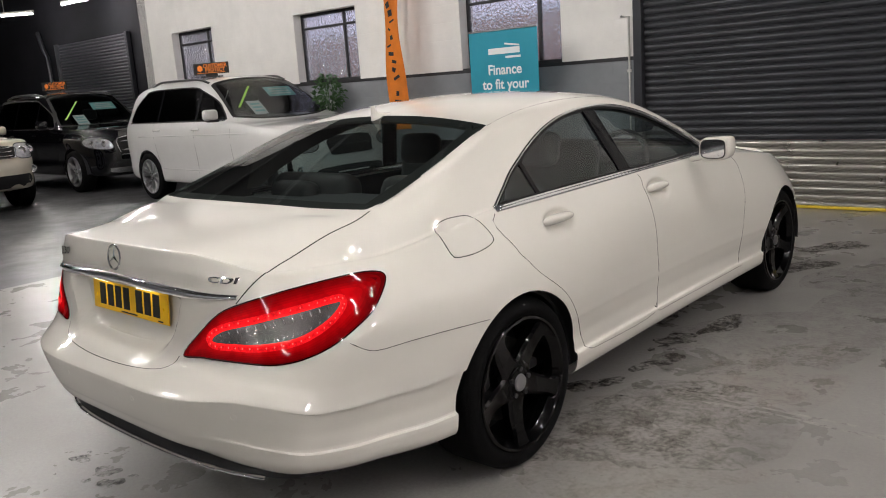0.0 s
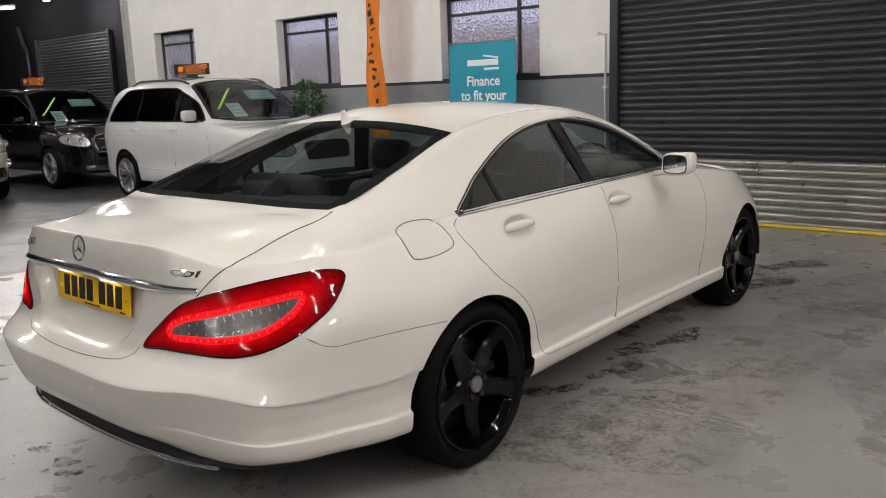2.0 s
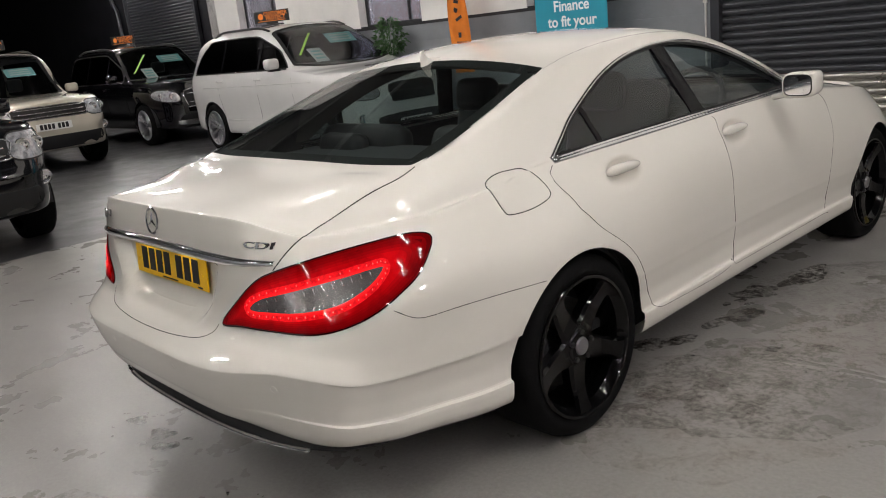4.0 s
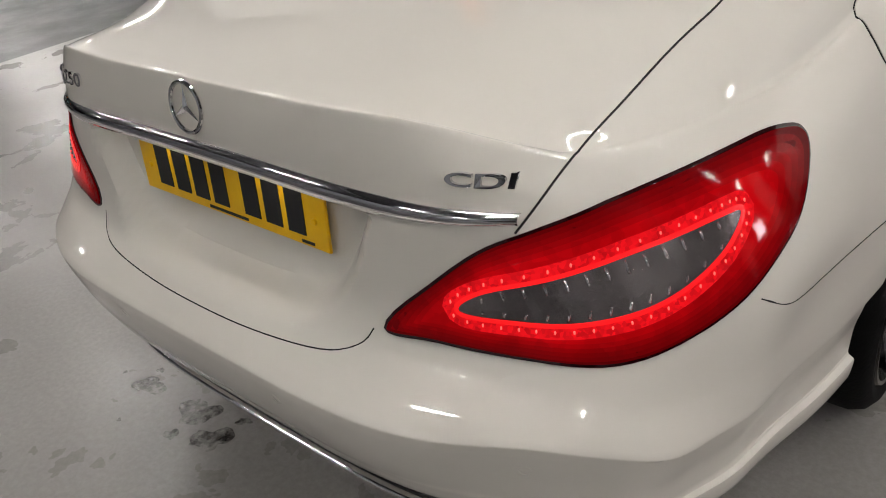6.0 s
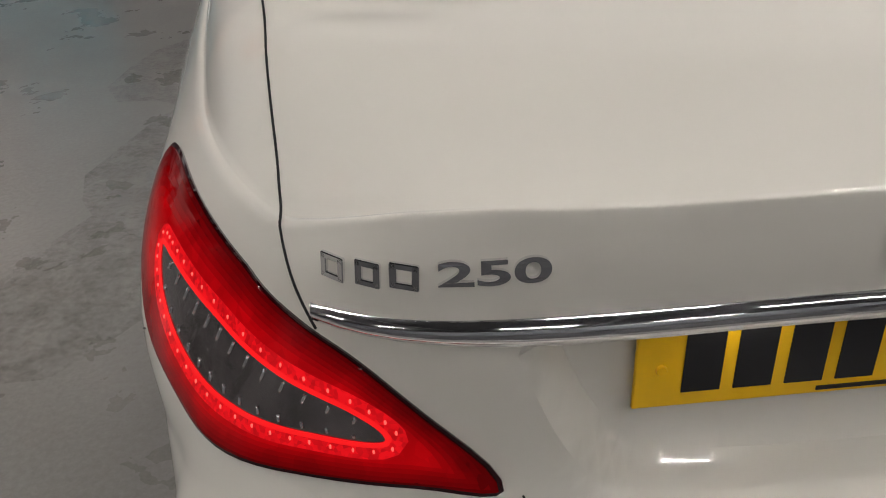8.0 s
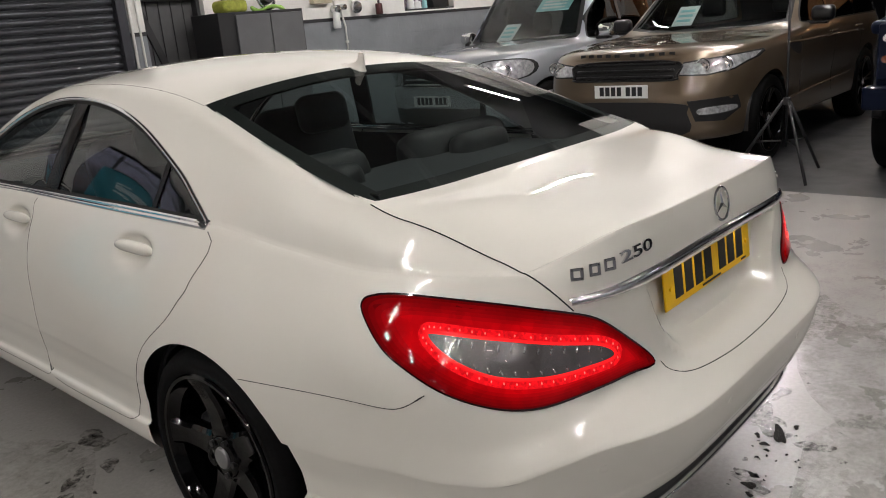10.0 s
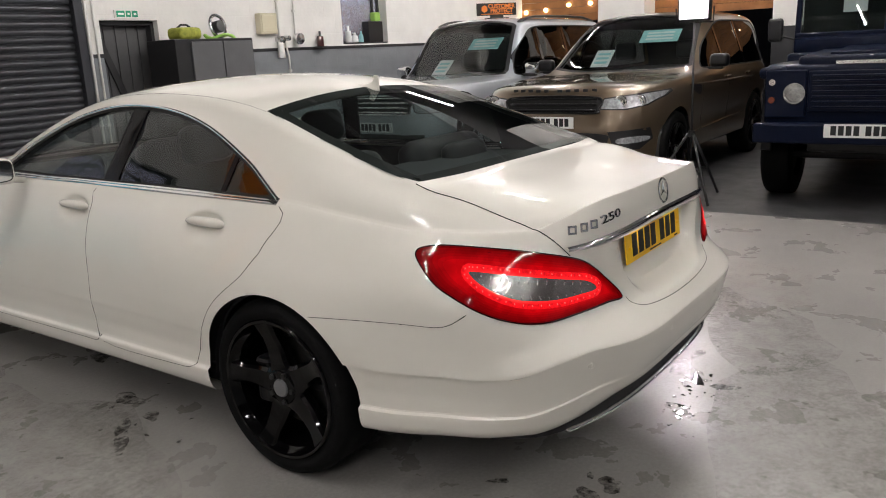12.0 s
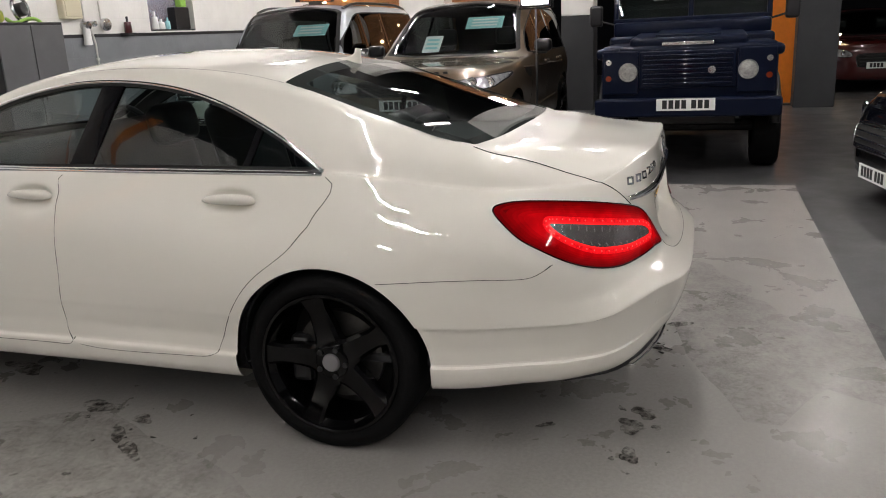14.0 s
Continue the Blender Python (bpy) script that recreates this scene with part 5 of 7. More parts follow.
ROOF_RAIL = mat("roof_rail", (0.05, 0.05, 0.05), 0.4, metal=0.6)


def paint(name, color, rough=0.3, metal=0.0):
    return mat(name, color, rough, metal=metal, coat=1.0, vary=0.03, scale=3)


def suv_spec(L, W, H, wb, fo, belt, hood, ws0, ws1, tail=0.35, rail=0.72, gap=0.28, nose=(2.2, 4.5)):
    ro = L - wb - fo
    f = wb + fo
    r = H - 0.06
    hw = W / 2
    return dict(
        rear=(2.6, 7.0), front=nose, corner=-0.1, corner_front=wb - 0.25,
        levels=[(gap, hw * 0.88, -ro + 0.10, f - 0.14), (gap + 0.03, hw * 0.955, -ro + 0.03, f - 0.07), (gap + 0.16, hw * 0.975, -ro + 0.01, f - 0.02),
                (gap + 0.3, hw * 0.97, -ro, f), (belt * 0.68, hw * 0.99, -ro + 0.01, f), (belt * 0.8, hw, -ro + 0.03, f - 0.03), (belt * 0.93, hw * 0.985, -ro + 0.04, f - 0.07),
                (belt, hw * 0.955, -ro + 0.05, f - 0.12)],
        plan=[(-ro, 0.985), (0, 1), (wb, 1), (f, 0.97)],
        shoulder=[(-ro, belt), (ws0 - 0.3, belt), (ws0, belt - 0.01), (wb + 0.1, hood - 0.02), (f - 0.12, hood - 0.10), (f, hood - 0.16)],
        bottom=[(-ro, gap + 0.06), (0, gap), (wb, gap), (f, gap - 0.02)],
        rail_x=[(-ro, hw * 0.70), (-ro + tail, hw * rail), (ws1, hw * rail), (ws0, hw * 0.86), (f, hw * 0.74)],
        rail_z=[(-ro + 0.06, belt + 0.02), (-ro + tail * 0.6, belt + (r - belt) * 0.85), (-ro + tail, r - 0.03), (0.3, r), (ws1 - 0.25, r - 0.01), (ws1, r - 0.05), (ws0, belt + 0.03),
                (ws0 + 0.2, hood + 0.02), (f - 0.25, hood - 0.03), (f, hood - 0.14)],
        centre_z=[(-ro + 0.05, belt + 0.03), (-ro + tail * 0.6, belt + (H - belt) * 0.87), (-ro + tail, H - 0.03), (0.3, H), (ws1 - 0.25, H - 0.01), (ws1, H - 0.05), (ws0, belt + 0.05),
                  (ws0 + 0.2, hood + 0.045), (f - 0.25, hood - 0.005), (f - 0.05, hood - 0.10), (f, hood - 0.16)])


def straight(loop):
    """A closed outline with straight sides and sharp corners."""
    return np.vstack([np.linspace(p, q, 6)[:-1] for p, q in zip(loop, loop[1:] + loop[:1])])


def suv(name, label, m, sp, body_paint, wb, tyre=0.37, rims=None, dark_glass=True, lamps=(), grille=None, fogs=(), intake=None, plate_z=0.55, plate_bars=7,
        rails=True, belt=1.05, ws0=2.0, ws1=1.3, H=1.8, tail=0.35, ro=0.9, card=True, bars=4, grille_mat=None, skid=None, lime=False, side_intake=None, lettered=False, spokes=5, lamp_mat=None, mirror_mat=None, vent=False, trim=False, quarter=0.22, swage=(), straight_lamps=False):
    root = thing(name, label, "car", m)
    V, F = loft(sp, n_end=30, n_mid=60, n_side=26, n_top=26)
    skin = Skin(V, F)
    top = H - 0.13
    back = -ro + max(tail, quarter + 0.16)
    win = edges([(-ro + quarter, belt + 0.07), (-ro + quarter + 0.10, belt + 0.5 * (top - belt)), (back, top - 0.08), (back + 0.14, top - 0.012), (0.6, top), (ws1 - 0.30, top - 0.012), (ws1 - 0.08, top - 0.06)],
                [(ws1 - 0.08, top - 0.06), ((ws0 + ws1) / 2 - 0.03, (belt + top) / 2 + 0.02), (ws0 - 0.13, belt + 0.03)],
                [(ws0 - 0.13, belt + 0.03), (ws0 - 0.4, belt + 0.015), (0.5, belt + 0.012), (-ro + quarter + 0.14, belt + 0.015), (-ro + quarter, belt + 0.07)])
    hw = float(np.abs(V[:, 0]).max())
    scr = edges([(-hw * 0.84, ws0 - 0.07), (-hw * 0.45, ws0 + 0.08), (0, ws0 + 0.12), (hw * 0.45, ws0 + 0.08), (hw * 0.84, ws0 - 0.07)], [(hw * 0.84, ws0 - 0.07), (hw * 0.765, (ws0 + ws1) / 2), (hw * 0.69, ws1 + 0.02)],
                [(hw * 0.69, ws1 + 0.02), (hw * 0.3, ws1 - 0.02), (0, ws1 - 0.03), (-hw * 0.3, ws1 - 0.02), (-hw * 0.69, ws1 + 0.02)], [(-hw * 0.69, ws1 + 0.02), (-hw * 0.765, (ws0 + ws1) / 2), (-hw * 0.84, ws0 - 0.07)])
    V2, F, cut, up = carve(V, F, near((np.abs(V[:, 0]) > 0.4) & (V[:, 2] > belt - 0.1), sdpoly(V[:, 1:], win)))
    V2, F, more, up = carve(V2, F, near((V2[:, 2] > belt - 0.12) & (V2[:, 1] > 0.8), sdpoly(V2[:, :2], scr)))
    cut = cut[up] | more
    for c in (0.0, wb):
        V2, F, more, up = carve(V2, F, near(np.abs(V2[:, 0]) > 0.45, np.hypot(V2[:, 1] - c, V2[:, 2] - tyre) - tyre - 0.045))
        cut = cut[up] | more
    body = obj("body_shell", *clean(V2, F[~cut]), body_paint, root)
    inner = V2.copy()
    inner[:, 0] *= 0.94
    inner[:, 2] = 0.3 + (inner[:, 2] - 0.3) * 0.965
    obj("cabin_lining", *clean(inner, F[~cut & (V[F].mean(1)[:, 2] > 0.5) & (V[F].mean(1)[:, 1] < ws0 + 0.1)]), CABIN, root)
    part("underbody", box((hw * 1.5, wb + ro * 0.8, 0.08), (0, wb / 2, 0.36), 0.02), BLACK_PLASTIC, root)
    part("seats", box((hw * 1.4, 1.9, 0.25), (0, 0.6, belt - 0.12), 0.08, 3), LEATHER, root)
    for x in (-0.4, 0.4):
        part("head_restraint", box((0.27, 0.11, 0.22), (x, 0.95, belt + 0.22), 0.05, 3), LEATHER, root, smooth=True)
    gm = DARK_TINT if dark_glass else CLEAR
    for sg in (1, -1):
        pl, wy = side_place(sg)
        for a, b in ((ws0 - 0.9 + 0.02, 9), (0.42, ws0 - 0.94), (-9, 0.36)):
            lp = clip_loop(shrink(win, 0.012), a, b)
            if len(lp) > 3:
                obj("window_pane", *patch(skin, lp, pl, wy, 0.08, -0.006, 0.004), gm, root)
        for a, b in ((ws0 - 0.94, ws0 - 0.88), (0.36, 0.42)):
            obj("window_pillar", *patch(skin, clip_loop(shrink(win, 0.01), a, b), pl, wy, 0.08, -0.002, 0.01), P_BLACK, root)
        ring(skin, win, shrink(win, 0.014), pl, wy, 0.0, "window_seal", SEAL, root)
        if trim:
            part("belt_trim", line_on(skin, [(y, belt + 0.012) for y in np.linspace(-ro + quarter + 0.05, ws0 - 0.14, 24)], pl, wy, 0.011, 0.002, False, 6), CHROME, root, "bright chrome belt strip", smooth=True)
        for y0, z0 in ((0.42, belt - 0.10), (ws0 - 0.85, belt - 0.10)):
            h, n = skin.drop(pl(y0, z0), wy, 0.015)
            part("door_handle", box((0.03, 0.2, 0.03), tuple(h), 0.012, 2), body_paint, root, smooth=True)
        for y0 in (ws0 + 0.03, ws0 - 0.92, 0.28):
            part("shut_line", line_on(skin, [(y0 + (0.0 if y0 > 0.5 else 0.15 * (belt - z)), z) for z in np.linspace(belt, 0.45, 8)], pl, wy, 0.003, -0.001, False, 4), SEAL, root)
        h, n = skin.drop(pl(ws0 - 0.35, belt + 0.05), wy, 0)
        bm = box((0.21, 0.12, 0.145), (h.x + sg * 0.135, ws0 - 0.30, belt + 0.098), 0.045, 3)
        mr = part("door_mirror", bm, mirror_mat or body_paint, root, smooth=True)
        part("mirror_arm", box((0.21, 0.09, 0.035), (h.x + sg * 0.075, ws0 - 0.31, belt + 0.018), 0.014), BLACK_PLASTIC, mr)
        if rails:
            pts = [skin.drop((sg * hw * 0.66, y, 5), (0, 0, -1), 0.045 * min(1, 6 * t * (1 - t) + 0.1))[0] for t, y in ((t, -ro + tail + 0.1 + (ws1 - 0.15 + ro - tail) * t) for t in np.linspace(0, 1, 12))]
            part("roof_rail", tube(pts, 0.018, 8), ROOF_RAIL, root, "dark roof rail", smooth=True)
        for c in (0.0, wb):
            wheel(root, (sg * (hw - 0.145), c, tyre), sg, rims or RIM_SILVER, tyre, tyre - 0.10, 0.26, spokes, True, "alloy wheel")
            bm = bmesh.new()
            arc = [[bm.verts.new((sg * x, c + (tyre + 0.05) * math.cos(a), tyre + (tyre + 0.05) * math.sin(a))) for a in np.linspace(-0.1, math.pi + 0.1, 21)] for x in (0.5, hw - 0.05)]
            for i in range(20):
                bm.faces.new((arc[0][i], arc[0][i + 1], arc[1][i + 1], arc[1][i]))
            bm.faces.new(arc[0])
            part("wheel_arch_liner", bm, BLACK_PLASTIC, root)
        tl = smooth_loop([(-ro + 0.10, belt - 0.06), (-ro + 0.30, belt - 0.08), (-ro + 0.26, belt - 0.20), (-ro + 0.09, belt - 0.26)], 3)
        obj("tail_lamp", *patch(skin, tl, pl, wy, 0.05, 0.004, 0.01), LENS_RIM, root, label="unlit red tail lamp")
        for y0, y1, z0, z1 in swage:
            part("body_crease", line_on(skin, [(y0 + (y1 - y0) * t, z0 + (z1 - z0) * t) for t in np.linspace(0, 1, 12)], pl, wy, 0.010, -0.004, False, 6), body_paint, root, smooth=True)
        if vent:
            lp = smooth_loop([(ws0 + 0.14, 0.90), (ws0 + 0.10, 1.00), (ws0 + 0.36, 1.02), (ws0 + 0.34, 0.96)], 3)
            obj("wing_vent", *patch(skin, lp, pl, wy, 0.05, 0.004, 0.01), BLACK_PLASTIC, root)
        # front lamps, mirrored
        fr = (lambda u, v, sg=sg: (sg * u, 12.0, v)), (0, -1, 0)
        for lp in lamps:
            outline = straight(lp) if straight_lamps else smooth_loop(lp, 4)
            lmp = obj("headlamp", *patch(skin, outline, *fr, 0.04, 0.006, 0.012), lamp_mat or HEADLAMP, root, label="clear headlamp")
            ring(skin, shrink(outline, -0.012), outline, *fr, 0.005, "lamp_surround", SEAL, lmp)
            c = np.mean(lp, 0)
            for dx in (-0.07, 0.07):
                h, n = skin.drop(fr[0](c[0] + dx, c[1]), (0, -1, 0), 0.006)
                bm = lathe([(0.058, -0.01), (0.058, 0.004), (0.045, 0.004), (0.03, -0.004), (0.0, 0.004)], 20, "Z")
                bmesh.ops.transform(bm, matrix=Matrix.Translation(h) @ pose(0, 0, 0, -90, 0, 0), verts=bm.verts)
                part("projector", bm, CHROME, lmp, smooth=True)
        if side_intake:
            si = obj("side_intake", *patch(skin, straight(side_intake), *fr, 0.04, 0.004, 0.01), BLACK_PLASTIC, root)
            c = np.mean(side_intake, 0)
            obj("fog_lamp", *patch(skin, smooth_loop([(c[0] - 0.09, c[1] - 0.03), (c[0] - 0.09, c[1] + 0.02), (c[0] + 0.09, c[1] + 0.03), (c[0] + 0.09, c[1] - 0.02)], 3), *fr, 0.03, 0.01, 0.01), HEADLAMP, si)
        for fx, fz, fr_ in fogs:
            h, n = skin.drop((sg * fx, 12, fz), (0, -1, 0), 0.004)
            bm = lathe([(fr_ + 0.018, -0.01), (fr_ + 0.018, 0.008), (fr_, 0.008), (fr_ * 0.8, -0.002), (0, 0.004)], 20, "Z")
            bmesh.ops.transform(bm, matrix=Matrix.Translation(h) @ pose(0, 0, 0, -90, 0, 0), verts=bm.verts)
            part("fog_lamp", bm, CHROME, root, "round fog lamp", smooth=True)
    scn = obj("windscreen", *patch(skin, shrink(scr, 0.006), *above, 0.08, -0.004, 0.003), CLEAR if not dark_glass else TINT, root)
    ring(skin, scr, shrink(scr, 0.05), *above, -0.001, "screen_border", SEAL, scn)
    front = (lambda u, v: (u, 12.0, v)), (0, -1, 0)
    if intake:
        obj("lower_intake", *patch(skin, smooth_loop(intake, 4), *front, 0.05, 0.004, 0.01), BLACK_PLASTIC, root)
    if grille:
        x1, z0, z1 = grille
        loop = smooth_loop([(-x1, z0 + 0.04), (-x1 + 0.03, z0), (0, z0), (x1 - 0.03, z0), (x1, z0 + 0.04), (x1, z1 - 0.02), (0, z1), (-x1, z1 - 0.02)], 3)
        g = obj("grille", *patch(skin, loop, *front, 0.05, 0.004, 0.01), SEAL, root)
        for k in range(bars):
            z = z0 + (z1 - z0) * (k + 0.5) / bars
            part("grille_bar", line_on(skin, [(x, z) for x in np.linspace(-x1 + 0.03, x1 - 0.03, 15)], *front, 0.011, 0.012, False, 6), grille_mat or INK, g, smooth=True)
        part("grille_frame", line_on(skin, loop, *front, 0.010, 0.008, True, 6), grille_mat or INK, g, smooth=True)
    if lettered:
        for k in range(10):
            x = -0.42 + 0.09 * k + (0.06 if k > 4 else 0)
            h, n = skin.drop((x, 12, grille[2] + 0.055), (0, -1, 0), 0.004)
            part("letter_bar", box((0.05, 0.01, 0.028), tuple(h), 0.002), BLACK_PLASTIC, root)
    if skid:
        obj("skid_panel", *patch(skin, smooth_loop(skid, 4), *front, 0.05, 0.012, 0.02), SATIN, root)
    h, n = skin.drop((0, 12, plate_z), (0, -1, 0), 0.02)
    plate(root, pose(h.x, h.y, plate_z, 0, 0, 180), PLATE_WHITE, label="white number plate with black characters")
    if card:
        for x, w_, hh, mt in ((-0.30 * hw, 0.46, 0.22, CARD), (0.30 * hw, 0.22, 0.30, CARD_WHITE)):
            yy = (ws0 * 0.40 + ws1 * 0.60) if mt is CARD else (ws0 * 0.72 + ws1 * 0.28)
            z = float(skin.drop((x, yy, 5), (0, 0, -1), 0)[0].z) - 0.03
            c = part("price_card", box((w_, 0.004, hh), (x, yy - 0.03, z), 0.0, rot=(52, 0, 0)), mt, root, "printed card behind the windscreen")
            for k in range(3):
                part("text_bar", box((w_ * 0.7, 0.002, hh * 0.12), (x, yy - 0.03 + 0.004 - hh * (0.25 - 0.25 * k) * 0.79, z + 0.004 + hh * (0.25 - 0.25 * k) * 0.62), 0.0, rot=(52, 0, 0)), CARD_WHITE if mt is CARD else CARD, c)
    if lime:
        q = [skin.drop((hw * (0.62 - 0.42 * t), ws0 * 0.72 + ws1 * 0.28 - 0.42 * (ws0 - ws1) * t, 5), (0, 0, -1), 0.003)[0] for t in np.linspace(0, 1, 6)]
        part("lime_streak", tube(q, 0.018, 6, flat=0.1), LIME, root, "lime green marker streak")
    return root


def faces_east(x, y):
    return pose(x, y, 0, 0, 0, -90)


def faces_west(x, y):
    return pose(x, y, 0, 0, 0, 90)


P_WHITE = paint("white_paint", (0.62, 0.615, 0.60))
P_BLACK = paint("black_paint", (0.003, 0.003, 0.004), 0.08)
P_BEIGE = paint("pale_gold_paint", (0.52, 0.48, 0.40), 0.3, 0.3)
P_BRONZE = paint("bronze_paint", (0.135, 0.100, 0.066), 0.28, 0.55)
P_SILVER = paint("silver_blue_paint", (0.36, 0.38, 0.41), 0.3, 0.5)
P_BLUE = mat("dark_blue_paint", (0.0024, 0.0050, 0.0165), 0.40, coat=0.08, spec=0.12, vary=0.05, scale=3)
P_RED = paint("dark_red_paint", (0.05, 0.004, 0.004), 0.3)

X5 = dict(L=4.85, W=1.93, H=1.80, wb=2.93, fo=0.87, belt=1.16, hood=1.10, ws0=2.42, ws1=1.60, tail=0.84)
suv("estate_car", "white sport utility car with black roof rails parked by the wall", pose(-9.0, 4.92, 0, 0, 0, -92.5), suv_spec(**X5), P_WHITE, 2.93, 0.365, belt=1.17, ws0=2.42, ws1=1.60, H=1.80, tail=0.84, ro=1.05,
    lamps=[[(0.50, 0.80), (0.56, 0.88), (0.78, 0.90), (0.86, 0.84), (0.80, 0.76), (0.60, 0.74)]], grille=(0.34, 0.68, 0.90), intake=[(-0.55, 0.42), (-0.5, 0.32), (0.5, 0.32), (0.55, 0.42), (0.45, 0.52), (-0.45, 0.52)],
    fogs=[(0.70, 0.50, 0.05)], plate_z=0.40, swage=[(0.45, 2.45, 0.50, 0.50), (-0.2, 2.9, 0.98, 1.01)], lime=True, bars=1, spokes=9, quarter=0.50, trim=True)
ML = dict(L=4.80, W=1.92, H=1.82, wb=2.915, fo=0.87, belt=1.13, hood=1.12, ws0=2.32, ws1=1.50, tail=0.5)
suv("estate_car", "black sport utility car with silver wheels beside a shutter", pose(-14.72, 5.0, 0, 0, 0, -90.5), suv_spec(**ML), P_BLACK, 2.915, 0.37, belt=1.13, ws0=2.32, ws1=1.50, H=1.82, tail=0.5, ro=1.0,
    lamps=[[(0.55, 0.78), (0.60, 0.90), (0.80, 0.96), (0.88, 0.90), (0.84, 0.80), (0.66, 0.75)]], grille=(0.45, 0.64, 0.94), intake=[(-0.6, 0.42), (-0.5, 0.32), (0.5, 0.32), (0.6, 0.42), (0.45, 0.52), (-0.45, 0.52)],
    plate_z=0.52, lime=True, bars=2, grille_mat=SATIN, trim=True, skid=[(-0.62, 0.40), (-0.5, 0.33), (0.5, 0.33), (0.62, 0.40), (0.5, 0.42), (-0.5, 0.42)])
DISCO = dict(L=4.84, W=1.915, H=1.88, wb=2.885, fo=0.88, belt=1.10, hood=1.10, ws0=2.18, ws1=1.55, tail=0.22, rail=0.80, gap=0.34, nose=(3.0, 7.0))
dk = dict(belt=1.10, ws0=2.18, ws1=1.55, H=1.88, tail=0.22, ro=1.07, lamps=[[(0.56, 0.83), (0.56, 1.0), (0.70, 1.02), (0.90, 1.0), (0.92, 0.84), (0.74, 0.80)]],
          grille=(0.53, 0.82, 1.0), fogs=[(0.78, 0.62, 0.05)], intake=[(-0.72, 0.55), (-0.6, 0.38), (0.6, 0.38), (0.72, 0.55), (0.5, 0.56), (-0.5, 0.56)], plate_z=0.70)
suv("estate_car", "pale gold boxy sport utility car with a silver grille", faces_east(-14.0, 1.98), suv_spec(**DISCO), P_BEIGE, 2.885, 0.385, bars=3, grille_mat=CHROME, **dk)
suv("estate_car", "black boxy sport utility car with a silver grille", faces_east(-8.45, -0.72), suv_spec(**DISCO), P_BLACK, 2.885, 0.385, bars=3, grille_mat=CHROME, rims=RIM_BLACK, **dk)
RRS = dict(L=4.85, W=2.0, H=1.82, wb=2.923, fo=0.90, belt=1.14, hood=1.10, ws0=2.15, ws1=1.30, tail=0.5, rail=0.74, gap=0.32, nose=(2.9, 6.0))
suv("estate_car", "bronze sport utility car with black wheels", faces_west(8.22, 1.68), suv_spec(**RRS), P_BRONZE, 2.923, 0.39, rims=RIM_BLACK, belt=1.14, ws0=2.15, ws1=1.30, H=1.82, tail=0.5, ro=1.03, rails=False,
    lamps=[[(0.52, 0.870), (0.54, 0.955), (0.74, 0.978), (0.965, 1.005), (0.955, 0.965), (0.88, 0.895), (0.74, 0.865)]], straight_lamps=True, grille=(0.50, 0.83, 0.985), bars=3, grille_mat=GLOSS_BLACK, swage=[(0.2, 2.6, 0.99, 1.02), (0.5, 2.4, 0.58, 0.52)],
    intake=[(-0.60, 0.56), (-0.52, 0.36), (0.52, 0.36), (0.60, 0.56), (0.5, 0.64), (-0.5, 0.64)], plate_z=0.74, side_intake=[(0.66, 0.485), (0.60, 0.655), (0.90, 0.675), (0.905, 0.56), (0.84, 0.475)], lettered=True, lamp_mat=HEADLAMP, mirror_mat=GLOSS_BLACK, vent=True)
LC = dict(L=4.90, W=1.88, H=1.88, wb=2.79, fo=0.85, belt=1.12, hood=1.12, ws0=2.05, ws1=1.45, tail=0.3, rail=0.76, gap=0.34, nose=(2.4, 5.0))
suv("estate_car", "silver sport utility car with chrome mirrors and a price card", faces_west(8.05, 3.92), suv_spec(**LC), P_SILVER, 2.79, 0.385, belt=1.12, ws0=2.05, ws1=1.45, H=1.88, tail=0.3, ro=1.26,
    lamps=[[(0.52, 0.84), (0.54, 1.0), (0.74, 1.03), (0.88, 1.0), (0.88, 0.86), (0.70, 0.82)]], grille=(0.46, 0.80, 1.0), bars=4, grille_mat=CHROME,
    intake=[(-0.62, 0.55), (-0.5, 0.40), (0.5, 0.40), (0.62, 0.55), (0.5, 0.58), (-0.5, 0.58)], plate_z=0.66, mirror_mat=CHROME)
CARX = dict(L=4.5, W=1.84, H=1.50, wb=2.7, fo=0.85, belt=0.98, hood=0.92, ws0=2.1, ws1=1.2, tail=0.6, gap=0.24)
suv("saloon_car", "dark red car standing in the far bay", faces_west(16.5, -4.2), suv_spec(**CARX), P_RED, 2.7, 0.32, belt=0.98, ws0=2.1, ws1=1.2, H=1.50, tail=0.6, ro=0.95, rails=False,
    lamps=[[(0.50, 0.66), (0.54, 0.74), (0.8, 0.80), (0.84, 0.74), (0.7, 0.66)]], grille=(0.4, 0.48, 0.70), plate_z=0.5, card=False)


